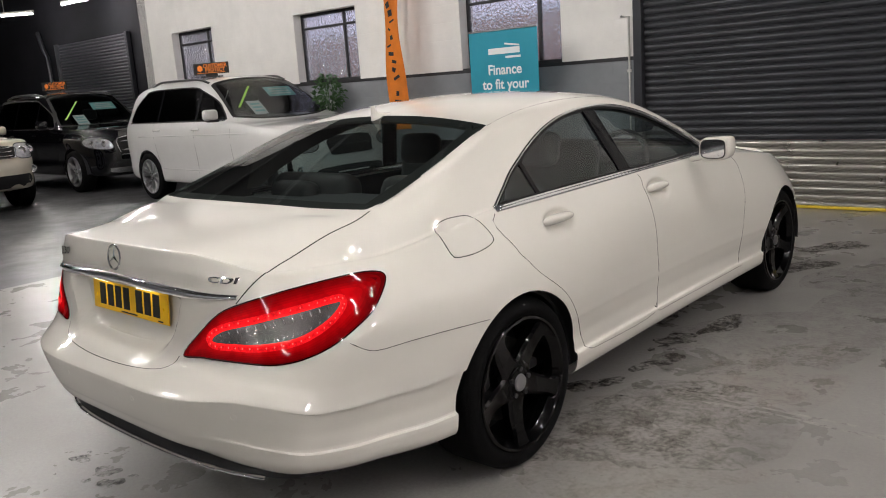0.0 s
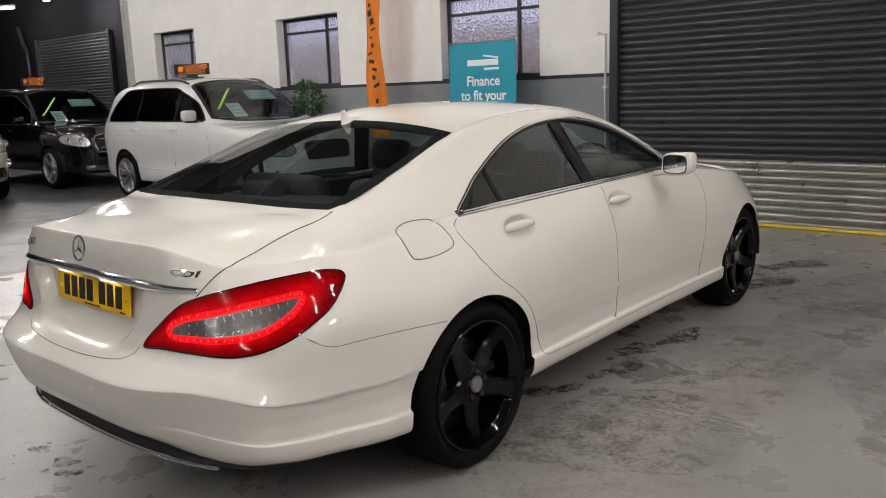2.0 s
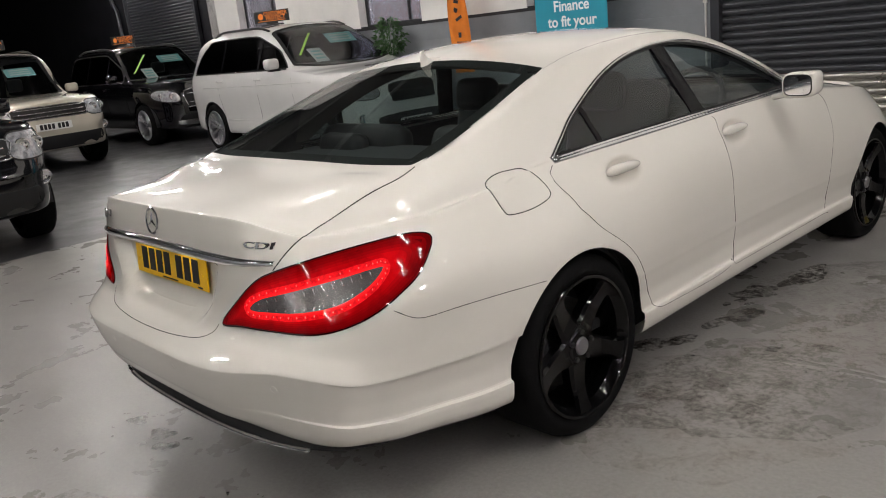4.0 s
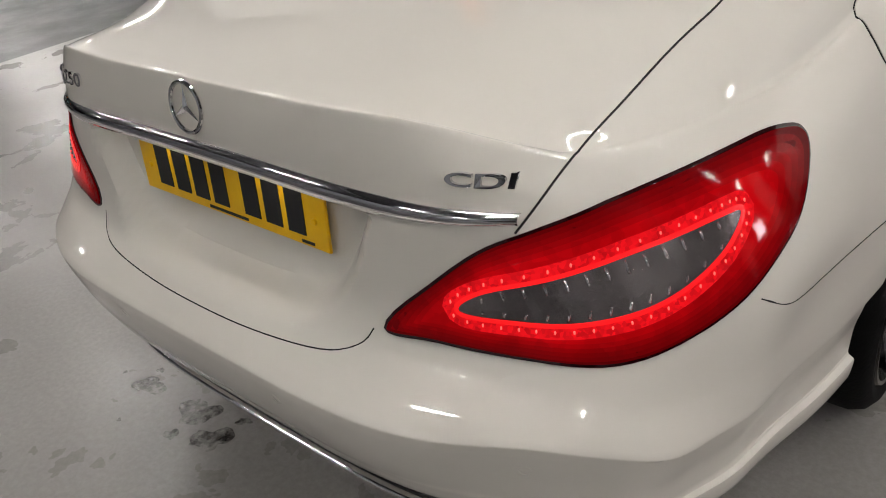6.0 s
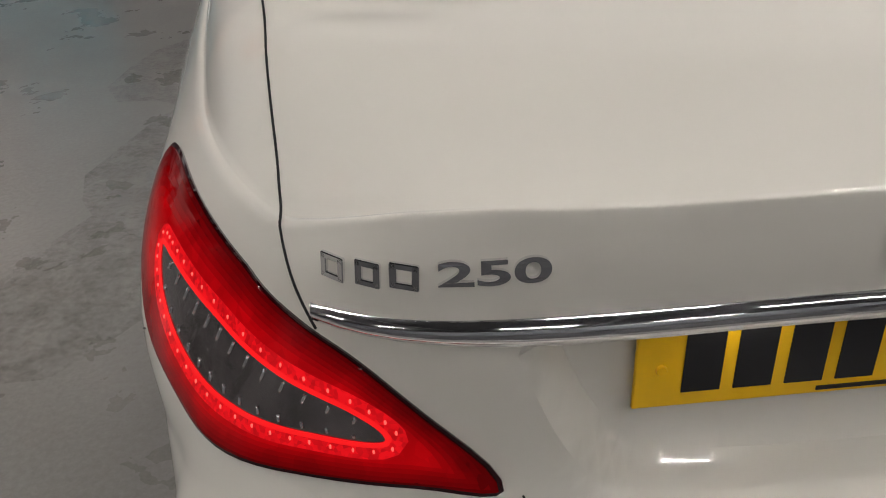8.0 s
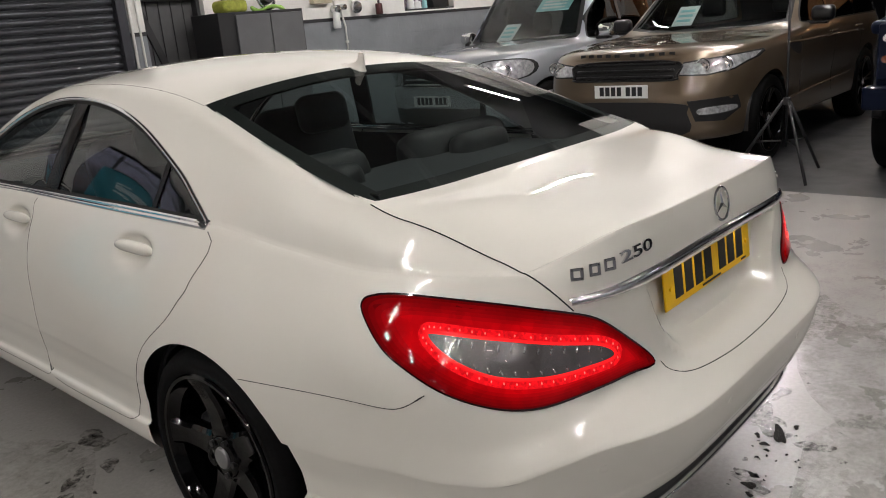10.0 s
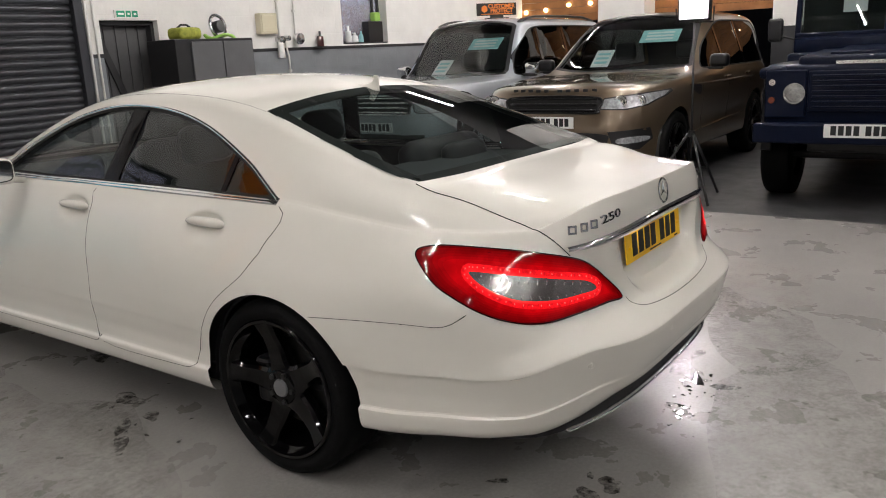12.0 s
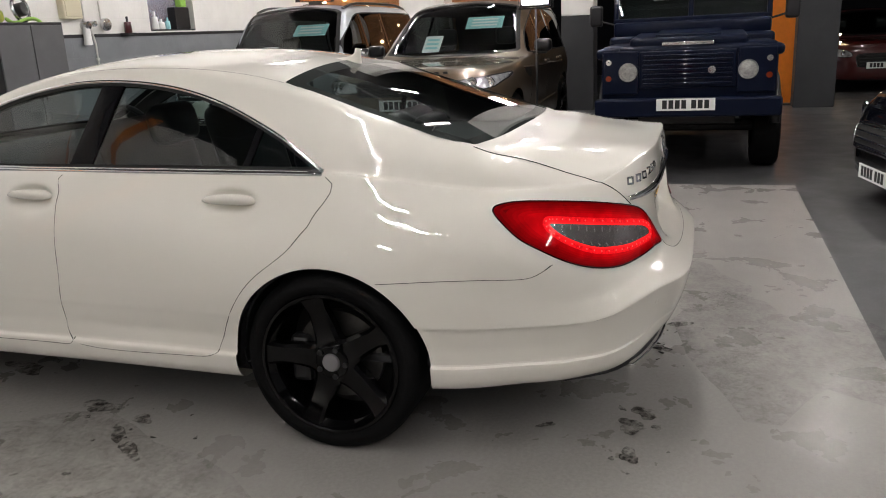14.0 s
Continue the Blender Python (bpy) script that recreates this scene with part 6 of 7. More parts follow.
# ---- blue off-roader with a flat front ----
def off_roader(m):
    root = thing("off_road_car", "dark blue boxy off-road car with round headlamps", "car", m)
    w = 0.80
    part("nose_body", box((1.58, 0.9, 0.62), (0, 2.30, 0.92), 0.05, 3), P_BLUE, root, smooth=True, angle=35)
    for sg in (-1, 1):
        part("front_wing", box((0.24, 1.05, 0.10), (sg * 0.72, 2.24, 1.16), 0.04, 3, (0, sg * 4, 0)), P_BLUE, root, smooth=True, angle=35)
    bm = box((1.06, 1.02, 0.10), (0, 2.22, 1.26), 0.035, 3, (-2, 0, 0))
    box((0.6, 0.9, 0.04), (0, 2.2, 1.315), 0.015, 2, (-2, 0, 0), bm)
    part("bonnet", bm, P_BLUE, root, smooth=True, angle=35)
    bm = box((1.62, 2.9, 0.72), (0, 0.45, 0.94), 0.04, 3)
    part("body_tub", bm, P_BLUE, root, smooth=True, angle=35)
    part("bulkhead_panel", box((1.56, 0.12, 0.16), (0, 1.72, 1.36), 0.03), P_BLUE, root, smooth=True, angle=35)
    for x in (-0.76, 0.0, 0.76):
        part("screen_pillar", box((0.05, 0.06, 0.56), (x, 1.66, 1.70), 0.012, 2, (8, 0, 0)), P_BLUE, root)
    for z, y in ((1.45, 1.70), (1.97, 1.62)):
        part("screen_rail", box((1.56, 0.06, 0.06), (0, y, z), 0.012), P_BLUE, root)
    for x in (-0.38, 0.38):
        part("windscreen_pane", box((0.70, 0.008, 0.48), (x, 1.66, 1.71), 0, rot=(8, 0, 0)), TINT, root)
        part("notice", box((0.20, 0.004, 0.26), (x - 0.1, 1.645, 1.78), 0, rot=(8, 0, 0)), CARD_WHITE, root, "printed sheet behind the screen")
    part("roof", box((1.60, 3.0, 0.10), (0, 0.2, 2.03), 0.04, 3), P_BLUE, root, smooth=True, angle=35)
    part("cabin", box((1.50, 2.7, 0.60), (0, 0.2, 1.66), 0.03), CABIN, root)
    front = 2.76
    part("grille_panel", box((0.86, 0.03, 0.34), (0, front + 0.0, 1.00), 0.01), P_BLUE, root)
    for k in range(7):
        part("grille_bar", box((0.80, 0.03, 0.018), (0, front + 0.018, 0.87 + 0.043 * k), 0.006), P_BLUE, root)
    part("grille_badge", cyl(0.035, 0.012, (-0.22, front + 0.03, 0.99), (90, 0, 0), None, 20), SATIN, root, "oval badge")
    for sg in (-1, 1):
        part("headlamp_panel", box((0.33, 0.03, 0.40), (sg * 0.61, front, 0.98), 0.01), P_BLUE, root)
        bm = lathe([(0.088, -0.02), (0.088, 0.012), (0.079, 0.012), (0.076, 0.006), (0.045, 0.024), (0.0, 0.028)], 28, "Z")
        bmesh.ops.transform(bm, matrix=pose(sg * 0.535, front + 0.016, 0.985, -90, 0, 0), verts=bm.verts)
        part("headlamp", bm, mat("round_headlamp", (0.34, 0.34, 0.33), 0.15, metal=0.4, coat=1.0, vary=0.4, scale=30) if sg < 0 else bpy.data.materials["round_headlamp"], root, "round glass headlamp", smooth=True, angle=40)
        for z, cname, col in ((1.08, "side_lamp", SATIN), (0.93, "indicator", None)):
            part(cname, cyl(0.027, 0.03, (sg * 0.715, front + 0.02, z), (90, 0, 0), 0.028, 18), col or mat("amber_lens", (0.15, 0.02, 0.005), 0.2, coat=1.0), root, smooth=True, angle=40)
        for c in (2.07, -0.72):
            wheel(root, (sg * 0.74, c, 0.40), sg, RIM_BLACK, 0.40, 0.23, 0.25, 5, False, "chunky off-road wheel")
            arc = [(sg * 0.80, c + 0.47 * math.cos(a), 0.42 + 0.47 * math.sin(a)) for a in np.linspace(0.1, math.pi - 0.1, 15)]
            part("wheel_arch", tube(arc, 0.05, 8), BLACK_PLASTIC, root, smooth=True)
        part("door_mirror", box((0.14, 0.07, 0.22), (sg * 0.98, 1.62, 1.52), 0.03, 3), INK, root, smooth=True)
        part("mirror_arm", tube([(sg * 0.78, 1.62, 1.42), (sg * 0.92, 1.64, 1.46)], 0.012, 6), BLACK_PLASTIC, root)
    part("front_bumper", box((1.66, 0.14, 0.17), (0, front + 0.10, 0.66), 0.02, 2), P_BLUE, root)
    part("bonnet_badge", box((0.46, 0.012, 0.03), (0, front - 0.01, 1.235), 0.003), SATIN, root)
    plate(root, pose(0.0, front + 0.175, 0.69, 0, 0, 180), PLATE_WHITE, label="white number plate with black characters")
    part("axle", cyl(0.06, 1.3, (0, 2.07, 0.40), (0, 90, 0), None, 12), BLACK_PLASTIC, root)
    part("chassis", box((0.9, 3.6, 0.16), (0, 0.8, 0.55), 0.02), BLACK_PLASTIC, root)
    return root


off_roader(faces_west(4.66 + 2.78, -1.055))

# black car at the edge of the bay, nose towards the coupe
CARB = dict(L=4.6, W=1.86, H=1.45, wb=2.75, fo=0.88, belt=0.95, hood=0.86, ws0=2.1, ws1=1.2, tail=0.7, gap=0.16)
suv("saloon_car", "black car with a white plate and bright chrome trim", pose(4.05, -6.00, 0, 0, 0, 11), suv_spec(**CARB), P_BLACK, 2.75, 0.33, belt=0.95, ws0=2.1, ws1=1.2, H=1.45,
    tail=0.7, ro=0.97, rails=False, lamps=[[(0.50, 0.62), (0.54, 0.72), (0.8, 0.76), (0.86, 0.70), (0.7, 0.62)]], grille=(0.42, 0.42, 0.62), bars=4, grille_mat=CHROME, plate_z=0.25, card=False,
    skid=[(-0.72, 0.26), (-0.6, 0.22), (0.6, 0.22), (0.72, 0.26), (0.6, 0.28), (-0.6, 0.28)])

# ---- windows of the north wall ----
FRAME = mat("black_window_steel", (0.015, 0.015, 0.017), 0.5, vary=0.2, scale=30)
BRICK_OUT = mat("outside_brick", (0.26, 0.11, 0.09), 0.85, vary=0.35, scale=6, bump=0.4, bump_scale=30)


def obscured():
    m = bpy.data.materials.new("patterned_glass")
    m.use_nodes = True
    nt = m.node_tree
    b = nt.nodes["Principled BSDF"]
    b.inputs["Base Color"].default_value = (0.75, 0.75, 0.84, 1)
    b.inputs["Transmission Weight"].default_value = 0.82
    b.inputs["Roughness"].default_value = 0.12
    tc = nt.nodes.new("ShaderNodeTexCoord")
    vo = nt.nodes.new("ShaderNodeTexVoronoi")
    vo.inputs["Scale"].default_value = 26
    bp = nt.nodes.new("ShaderNodeBump")
    bp.inputs["Strength"].default_value = 0.8
    bp.inputs["Distance"].default_value = 0.03
    nt.links.new(tc.outputs["Object"], vo.inputs["Vector"])
    nt.links.new(vo.outputs["Distance"], bp.inputs["Height"])
    nt.links.new(bp.outputs["Normal"], b.inputs["Normal"])
    return m


OBSCURE = obscured()


def wall_window(k, x0, x1, z0, z1, split, rail):
    y = WY + 0.17
    root = tagged(new("window_%d" % k), "black steel window with patterned obscure glass", "window", kind="structure")
    root.location = (0, 0, 0)
    t = 0.045
    for nm, s_, c in (("frame_head", (x1 - x0, 0.05, t), ((x0 + x1) / 2, y, z1 - t / 2)), ("frame_foot", (x1 - x0, 0.05, t), ((x0 + x1) / 2, y, z0 + t / 2)),
                      ("frame_side", (t, 0.05, z1 - z0 - 2 * t), (x0 + t / 2, y, (z0 + z1) / 2)), ("frame_side", (t, 0.05, z1 - z0 - 2 * t), (x1 - t / 2, y, (z0 + z1) / 2)),
                      ("mullion", (t, 0.046, z1 - z0 - 2 * t), (split, y, (z0 + z1) / 2)), ("transom", (x1 - x0 - 2 * t, 0.042, t * 0.8), ((x0 + x1) / 2, y, rail))):
        part(nm, box(s_, c, 0.004), FRAME, root)
    for a, b in ((x0 + t, split - t / 2), (split + t / 2, x1 - t)):
        for c, d_ in ((z0 + t, rail - t * 0.4), (rail + t * 0.4, z1 - t)):
            ob = part("pane", box((b - a, 0.006, d_ - c), ((a + b) / 2, y, (c + d_) / 2)), OBSCURE, root)
            ob.visible_shadow = False
    part("window_sill", box((x1 - x0, 0.14, 0.02), ((x0 + x1) / 2, WY + 0.075, z0 + 0.01), 0.003), BLACK_BAND, root)
    return root


wall_window(1, -11.2, -9.9, 1.62, 2.72, -10.25, 2.50)
wall_window(2, -7.62, -6.2, 1.62, 2.67, -6.62, 2.45)
wall_window(3, -4.24, -2.70, 1.62, 2.67, -3.10, 2.45)
wall_window(4, 6.22, 7.25, 1.64, 2.75, 7.10, 2.33)
OUT = mat("pale_outer_light", (0.5, 0.5, 0.55), 0.9, emit=(0.60, 0.60, 0.78), power=1.1)
setting("backdrop", box((21, 0.05, 3), (-1.4, WY + 2.2, 4.0)), OUT, "pale evening light outside the windows")
setting("outside_wall", box((21, 0.2, 2.35), (-1.4, WY + 1.6, 1.18)), BRICK_OUT, "brick wall outside the windows")

# ---- way out: door, sign, cabinet and fittings on the wall ----
DOOR = mat("dark_grey_door", (0.06, 0.06, 0.062), 0.55, vary=0.15, scale=4)
GREEN = mat("exit_green", (0.02, 0.30, 0.16), 0.5)
door = tagged(new("door_1"), "dark grey plank door with a diagonal brace", "door", kind="structure")
for k in range(5):
    part("board", box((0.134, 0.04, 1.93), (2.40 + 0.067 + 0.005 + 0.142 * k, WY + 0.20, 0.97), 0.004), DOOR, door)
part("door_brace", box((0.08, 0.03, 1.75), (2.76, WY + 0.165, 0.98), 0.004, rot=(0, -20, 0)), BLACK_BAND, door)
for x in (2.415, 3.105):
    part("door_frame", box((0.05, 0.10, 1.96), (x, WY + 0.13, 0.98), 0.004), BLACK_BAND, door)
part("door_frame", box((0.64, 0.10, 0.05), (2.76, WY + 0.13, 1.945), 0.004), BLACK_BAND, door)
part("door_handle", box((0.03, 0.06, 0.14), (2.50, WY + 0.16, 1.0), 0.008), SATIN, door)
setting("door_reveal", box((0.76, 0.02, 1.99), (2.76, WY + 0.26, 0.995)), DARK_WALL)
sign = thing("exit_sign", "green and white fire exit sign on the wall", "sign")
part("sign_board", box((0.30, 0.012, 0.085), (2.735, WY - 0.008, 2.035), 0.002), PLATE_WHITE, sign)
for x, w_ in ((2.66, 0.10), (2.755, 0.06), (2.835, 0.07)):
    part("sign_panel", box((w_, 0.004, 0.066), (x, WY - 0.016, 2.035)), GREEN, sign)
for x, w_ in ((2.66, 0.07), (2.755, 0.025), (2.835, 0.03)):
    part("pictogram_bar", box((w_, 0.002, 0.02), (x, WY - 0.0195, 2.035)), PLATE_WHITE, sign)

CAB = mat("grey_steel_cabinet", (0.10, 0.10, 0.105), 0.45, vary=0.08, scale=5)
cab = thing("steel_cabinet", "dark grey two-door steel cabinet against the wall", "cabinet")
part("body", box((1.10, 0.50, 1.74), (3.45, 5.64, 0.87), 0.008), BLACK_PLASTIC, cab)
for x in (3.30, 3.74):
    d_ = part("cabinet_door", box((0.43, 0.02, 1.68), (x + 0.02, 5.38, 0.87), 0.006), CAB, cab)
    part("handle", box((0.02, 0.03, 0.12), (x + (0.20 if x < 3.5 else -0.16), 5.365, 1.0), 0.005), SATIN, d_)
case = thing("tool_bag", "yellow-green tool bag on the cabinet", "bag")
part("bag_body", box((0.30, 0.26, 0.13), (3.22, 5.62, 1.805), 0.045, 3), mat("olive_cloth", (0.30, 0.32, 0.05), 0.8, vary=0.3, scale=20), case, smooth=True)
part("bag_strap", tube([(3.12, 5.62, 1.86), (3.18, 5.62, 1.90), (3.26, 5.62, 1.90), (3.32, 5.62, 1.86)], 0.012, 6), BLACK_PLASTIC, case)
reel = thing("cable_reel", "steel cable reel with lime green cable on the cabinet", "cable reel")
bm = lathe([(0.125 + 0.02 * math.cos(a), 0.02 * math.sin(a)) for a in np.linspace(0, 2 * math.pi, 7)], 28, "Z")
bmesh.ops.transform(bm, matrix=pose(3.68, 5.60, 1.885, 80, 0, 10), verts=bm.verts)
part("reel_rim", bm, SATIN, reel, smooth=True)
part("reel_hub", cyl(0.07, 0.10, (3.68, 5.60, 1.875), (80, 0, 10), None, 20, 0.01), BLACK_PLASTIC, reel)
part("cable", tube([(3.68 + 0.2 * math.cos(a), 5.58 + 0.10 * math.sin(a), 1.765 + 0.02 * math.sin(3 * a)) for a in np.linspace(0, 6.2, 24)], 0.018, 6), LIME, reel, smooth=True)
fuse = thing("fuse_box", "cream fuse box on the wall", "box")
part("box_body", box((0.29, 0.10, 0.26), (4.72, WY - 0.05, 1.925), 0.012), mat("cream_plastic", (0.62, 0.57, 0.42), 0.5), fuse)
part("box_lid", box((0.25, 0.012, 0.21), (4.72, WY - 0.105, 1.925), 0.006), bpy.data.materials["cream_plastic"], fuse)
for k, (pts, r) in enumerate((([(2.24, WY - 0.02, 0.1), (2.25, WY - 0.02, 3.2)], 0.016), ([(2.33, WY - 0.02, 0.1), (2.33, WY - 0.02, 3.2)], 0.012), ([(2.35, WY - 0.015, 2.24), (5.73, WY - 0.015, 2.26)], 0.012),
                              ([(4.95, WY - 0.02, 1.75), (4.95, WY - 0.02, 3.6)], 0.016), ([(5.25, WY - 0.02, 1.72), (5.25, WY - 0.02, 3.2)], 0.010), ([(-1.81, WY - 0.02, 0.1), (-1.81, WY - 0.02, 2.05), (-1.90, WY - 0.02, 2.06)], 0.014),
                              ([(5.1, WY - 0.02, 0.9), (5.1, WY - 0.02, 1.5), (5.05, WY - 0.02, 1.7)], 0.012))):
    pipe = thing("conduit_pipe", "white painted conduit pipe clipped to the wall", "pipe", group="conduits")
    part("pipe_run", tube(pts, r, 8), PIPE, pipe, smooth=True)
    for q in (0.25, 0.7):
        p = Vector(pts[0]).lerp(Vector(pts[1]), q)
        part("pipe_clip", box((0.05, 0.02, 0.03), tuple(p), 0.004), PIPE, pipe)
taps = thing("air_fitting", "air line valves and gauges on the wall", "valve")
for x, z, r in ((4.93, 1.72, 0.05), (5.05, 1.74, 0.035)):
    part("valve_body", cyl(r, 0.10, (x, WY - 0.06, z), (90, 0, 0), None, 16, 0.008), SATIN, taps, smooth=True, angle=40)
part("gauge", cyl(0.075, 0.06, (5.28, WY - 0.06, 1.73), (90, 0, 0), None, 24, 0.008), SATIN, taps, "round pressure gauge", smooth=True, angle=40)
part("filter_bowl", cyl(0.05, 0.22, (4.92, WY - 0.07, 1.60), (0, 0, 0), 0.04, 16, 0.012), PLATE_WHITE, taps, smooth=True, angle=40)
ext = thing("red_bottle", "small red bottle on the wall ledge", "bottle")
part("bottle_body", cyl(0.05, 0.14, (5.66, WY - 0.08, 1.69), (0, 0, 0), 0.045, 16, 0.012), P_RED, ext, smooth=True, angle=40)
part("bottle_neck", cyl(0.015, 0.07, (5.66, WY - 0.08, 1.79), segs=10), BLACK_PLASTIC, ext)
part("bottle_shelf", box((0.16, 0.14, 0.02), (5.66, WY - 0.07, 1.612), 0.004), BLACK_BAND, ext)
for x, h_, r, mt, lb in ((6.42, 0.24, 0.05, PLATE_WHITE, "white spray bottle on the window sill"), (6.55, 0.14, 0.06, PLATE_WHITE, "white tub on the window sill"),
                         (6.70, 0.16, 0.04, CARD, "blue bottle on the window sill")):
    bt = thing("bottle", lb, "bottle", group="bottles on the sill")
    part("bottle_body", cyl(r, h_ * 0.7, (x, WY + 0.07, 1.662 + h_ * 0.35), (0, 0, 0), r * 0.8, 16, 0.01), mt, bt, smooth=True, angle=40)
    part("bottle_cap", cyl(r * 0.35, h_ * 0.3, (x, WY + 0.07, 1.662 + h_ * 0.84), segs=10), mt, bt)
crate = thing("black_box", "black box with a lime green pack on the window sill", "box")
part("box_body", box((0.34, 0.13, 0.30), (6.98, WY + 0.07, 1.812), 0.01), BLACK_PLASTIC, crate)
part("green_pack", box((0.14, 0.10, 0.13), (7.06, WY + 0.07, 2.03), 0.02), LIME, crate)

# ---- advertising: pull-up stand, hanging streamer, roof signs ----
TEAL = mat("teal_banner", (0.015, 0.27, 0.37), 0.55, vary=0.04, scale=6)
WHITE_INK = mat("white_print", (0.80, 0.82, 0.82), 0.6)
ORANGE = mat("orange_cloth", (0.66, 0.18, 0.01), 0.7, vary=0.1, scale=8)
stand = thing("pull_up_banner", "teal pull-up banner with white lettering", "banner", pose(-3.22, 5.48, 0))
part("banner_sheet", box((1.0, 0.006, 1.98), (0, 0, 1.05), 0.0), TEAL, stand)
part("top_rail", box((1.01, 0.02, 0.025), (0, 0, 2.045), 0.004), SATIN, stand)
part("base_case", box((1.04, 0.18, 0.08), (0, 0.03, 0.04), 0.02), SATIN, stand)


lettering("Finance", 0.02, 1.53, 0.165, WHITE_INK, stand, "lettering")
lettering("to fit your", 0.02, 1.36, 0.165, WHITE_INK, stand, "lettering")
part("logo_bar", box((0.46, 0.003, 0.07), (0.02, -0.005, 1.80)), WHITE_INK, stand)
part("logo_bar", box((0.22, 0.003, 0.025), (0.15, -0.005, 1.725)), WHITE_INK, stand)
part("logo_bar", box((0.22, 0.003, 0.02), (0.14, -0.005, 1.865), rot=(0, 8, 0)), WHITE_INK, stand)
part("logo_bar", box((0.34, 0.003, 0.11), (0.02, -0.005, 1.22)), WHITE_INK, stand)

flag = thing("orange_streamer", "orange cloth streamer with black print hanging from the roof", "banner")
bm = bmesh.new()
rows = []
for z in np.linspace(5.58, 0.9, 70):
    tw = 0.22 * math.sin(z * 1.7) + 0.1 * math.sin(z * 5.0)
    c, s_ = math.cos(tw) * 0.155, math.sin(tw) * 0.155
    x = -5.06 + 0.03 * math.sin(z * 2.3)
    rows.append([bm.verts.new((x - c, 5.55 - s_, z)), bm.verts.new((x - c * 0.3, 5.54 - s_ * 0.3, z)), bm.verts.new((x + c * 0.3, 5.56 + s_ * 0.3, z)), bm.verts.new((x + c, 5.55 + s_, z))])
for A, B in zip(rows, rows[1:]):
    for i in range(3):
        bm.faces.new((A[i], A[i + 1], B[i + 1], B[i]))
cloth = part("cloth", bm, ORANGE, flag, smooth=True)
sol = cloth.modifiers.new("thickness", "SOLIDIFY")
sol.thickness = 0.004
rnd = random.Random(7)
for k in range(16):
    z = 2.85 - 0.105 * k
    tw = 0.22 * math.sin(z * 1.7) + 0.1 * math.sin(z * 5.0)
    part("print_bar", box((rnd.uniform(0.04, 0.12), 0.004, rnd.uniform(0.02, 0.085)), (-5.075 + 0.03 * math.sin(z * 2.3) + rnd.uniform(-0.05, 0.04), 5.536, z), 0, rot=(0, rnd.uniform(-35, 35), math.degrees(tw))), INK, flag)

SIGN_BLACK = mat("black_sign", (0.012, 0.011, 0.010), 0.4)
SIGN_ORANGE = mat("orange_print", (0.80, 0.22, 0.03), 0.5)


def roof_sign(x, y, z, turn, k=0.66, label="orange and black sign standing on a car roof"):
    root = thing("roof_sign", label, "sign", pose(x, y, z, 0, 0, turn) @ Matrix.Scale(k, 4), "signs on car roofs")
    part("sign_board", box((0.90, 0.03, 0.25), (0, 0, 0.20), 0.004), SIGN_BLACK, root)
    for zz, text in ((0.222, "CUSTOMER"), (0.130, "PROTECT")):
        ob = lettering(text, 0.11, zz, 0.118, SIGN_ORANGE, root, "lettering", -0.017)
    part("logo_shape", cyl(0.075, 0.004, (-0.28, -0.017, 0.21), (90, 0, 0), None, 6), SIGN_ORANGE, root)
    part("strap_line", box((0.72, 0.004, 0.014), (0, -0.017, 0.105)), SIGN_ORANGE, root)
    part("magnet_foot", box((0.5, 0.16, 0.03), (0, 0, 0.015), 0.01), BLACK_PLASTIC, root)
    part("foot_post", box((0.30, 0.03, 0.08), (0, 0, 0.06), 0.004), BLACK_PLASTIC, root)


roof_sign(-8.10, 4.68, 1.80, 25)
roof_sign(-13.95, 4.85, 1.82, 25)
roof_sign(-12.8, 2.0, 1.872, 60)
roof_sign(-7.3, -0.7, 1.872, 60)
roof_sign(7.2, 3.95, 1.872, -35)

# potted plant by the window
LEAF = mat("plant_leaf", (0.035, 0.09, 0.025), 0.5, vary=0.4, scale=12)
plant = thing("potted_plant", "green leafy plant in a tall dark pot by the window", "plant", pose(-6.56, 5.62, 0))
part("pot", lathe([(0.0, 0.02), (0.14, 0.02), (0.16, 1.10), (0.18, 1.10), (0.18, 1.15), (0.155, 1.15), (0.145, 1.10), (0.0, 1.10)], 24, "Z"), BLACK_PLASTIC, plant, smooth=True, angle=40)
rnd = random.Random(4)
bm = bmesh.new()
for k in range(300):
    a, t_, h_ = rnd.uniform(0, 6.28), rnd.uniform(0.2, 1), rnd.uniform(1.24, 1.70)
    r = 0.20 * t_ * math.sin(math.pi * min(1, (h_ - 1.08) / 0.70)) + 0.02
    m_ = pose(r * math.cos(a), r * math.sin(a), h_, rnd.uniform(-50, 50), rnd.uniform(-50, 50), math.degrees(a))
    L_ = rnd.uniform(0.05, 0.10)
    vs = [bm.verts.new(m_ @ Vector(p)) for p in ((0, 0, 0), (L_ * 0.5, L_ * 0.26, 0.012), (L_, 0, -0.015), (L_ * 0.5, -L_ * 0.26, 0.012))]
    bm.faces.new((vs[0], vs[1], vs[2]))
    bm.faces.new((vs[0], vs[2], vs[3]))
part("foliage", bm, LEAF, plant)
for k in range(5):
    a = k * 1.26
    part("stem", tube([(0.02 * math.cos(a), 0.02 * math.sin(a), 1.10), (0.06 * math.cos(a), 0.06 * math.sin(a), 1.35), (0.10 * math.cos(a), 0.10 * math.sin(a), 1.6)], 0.006, 5), LEAF, plant)

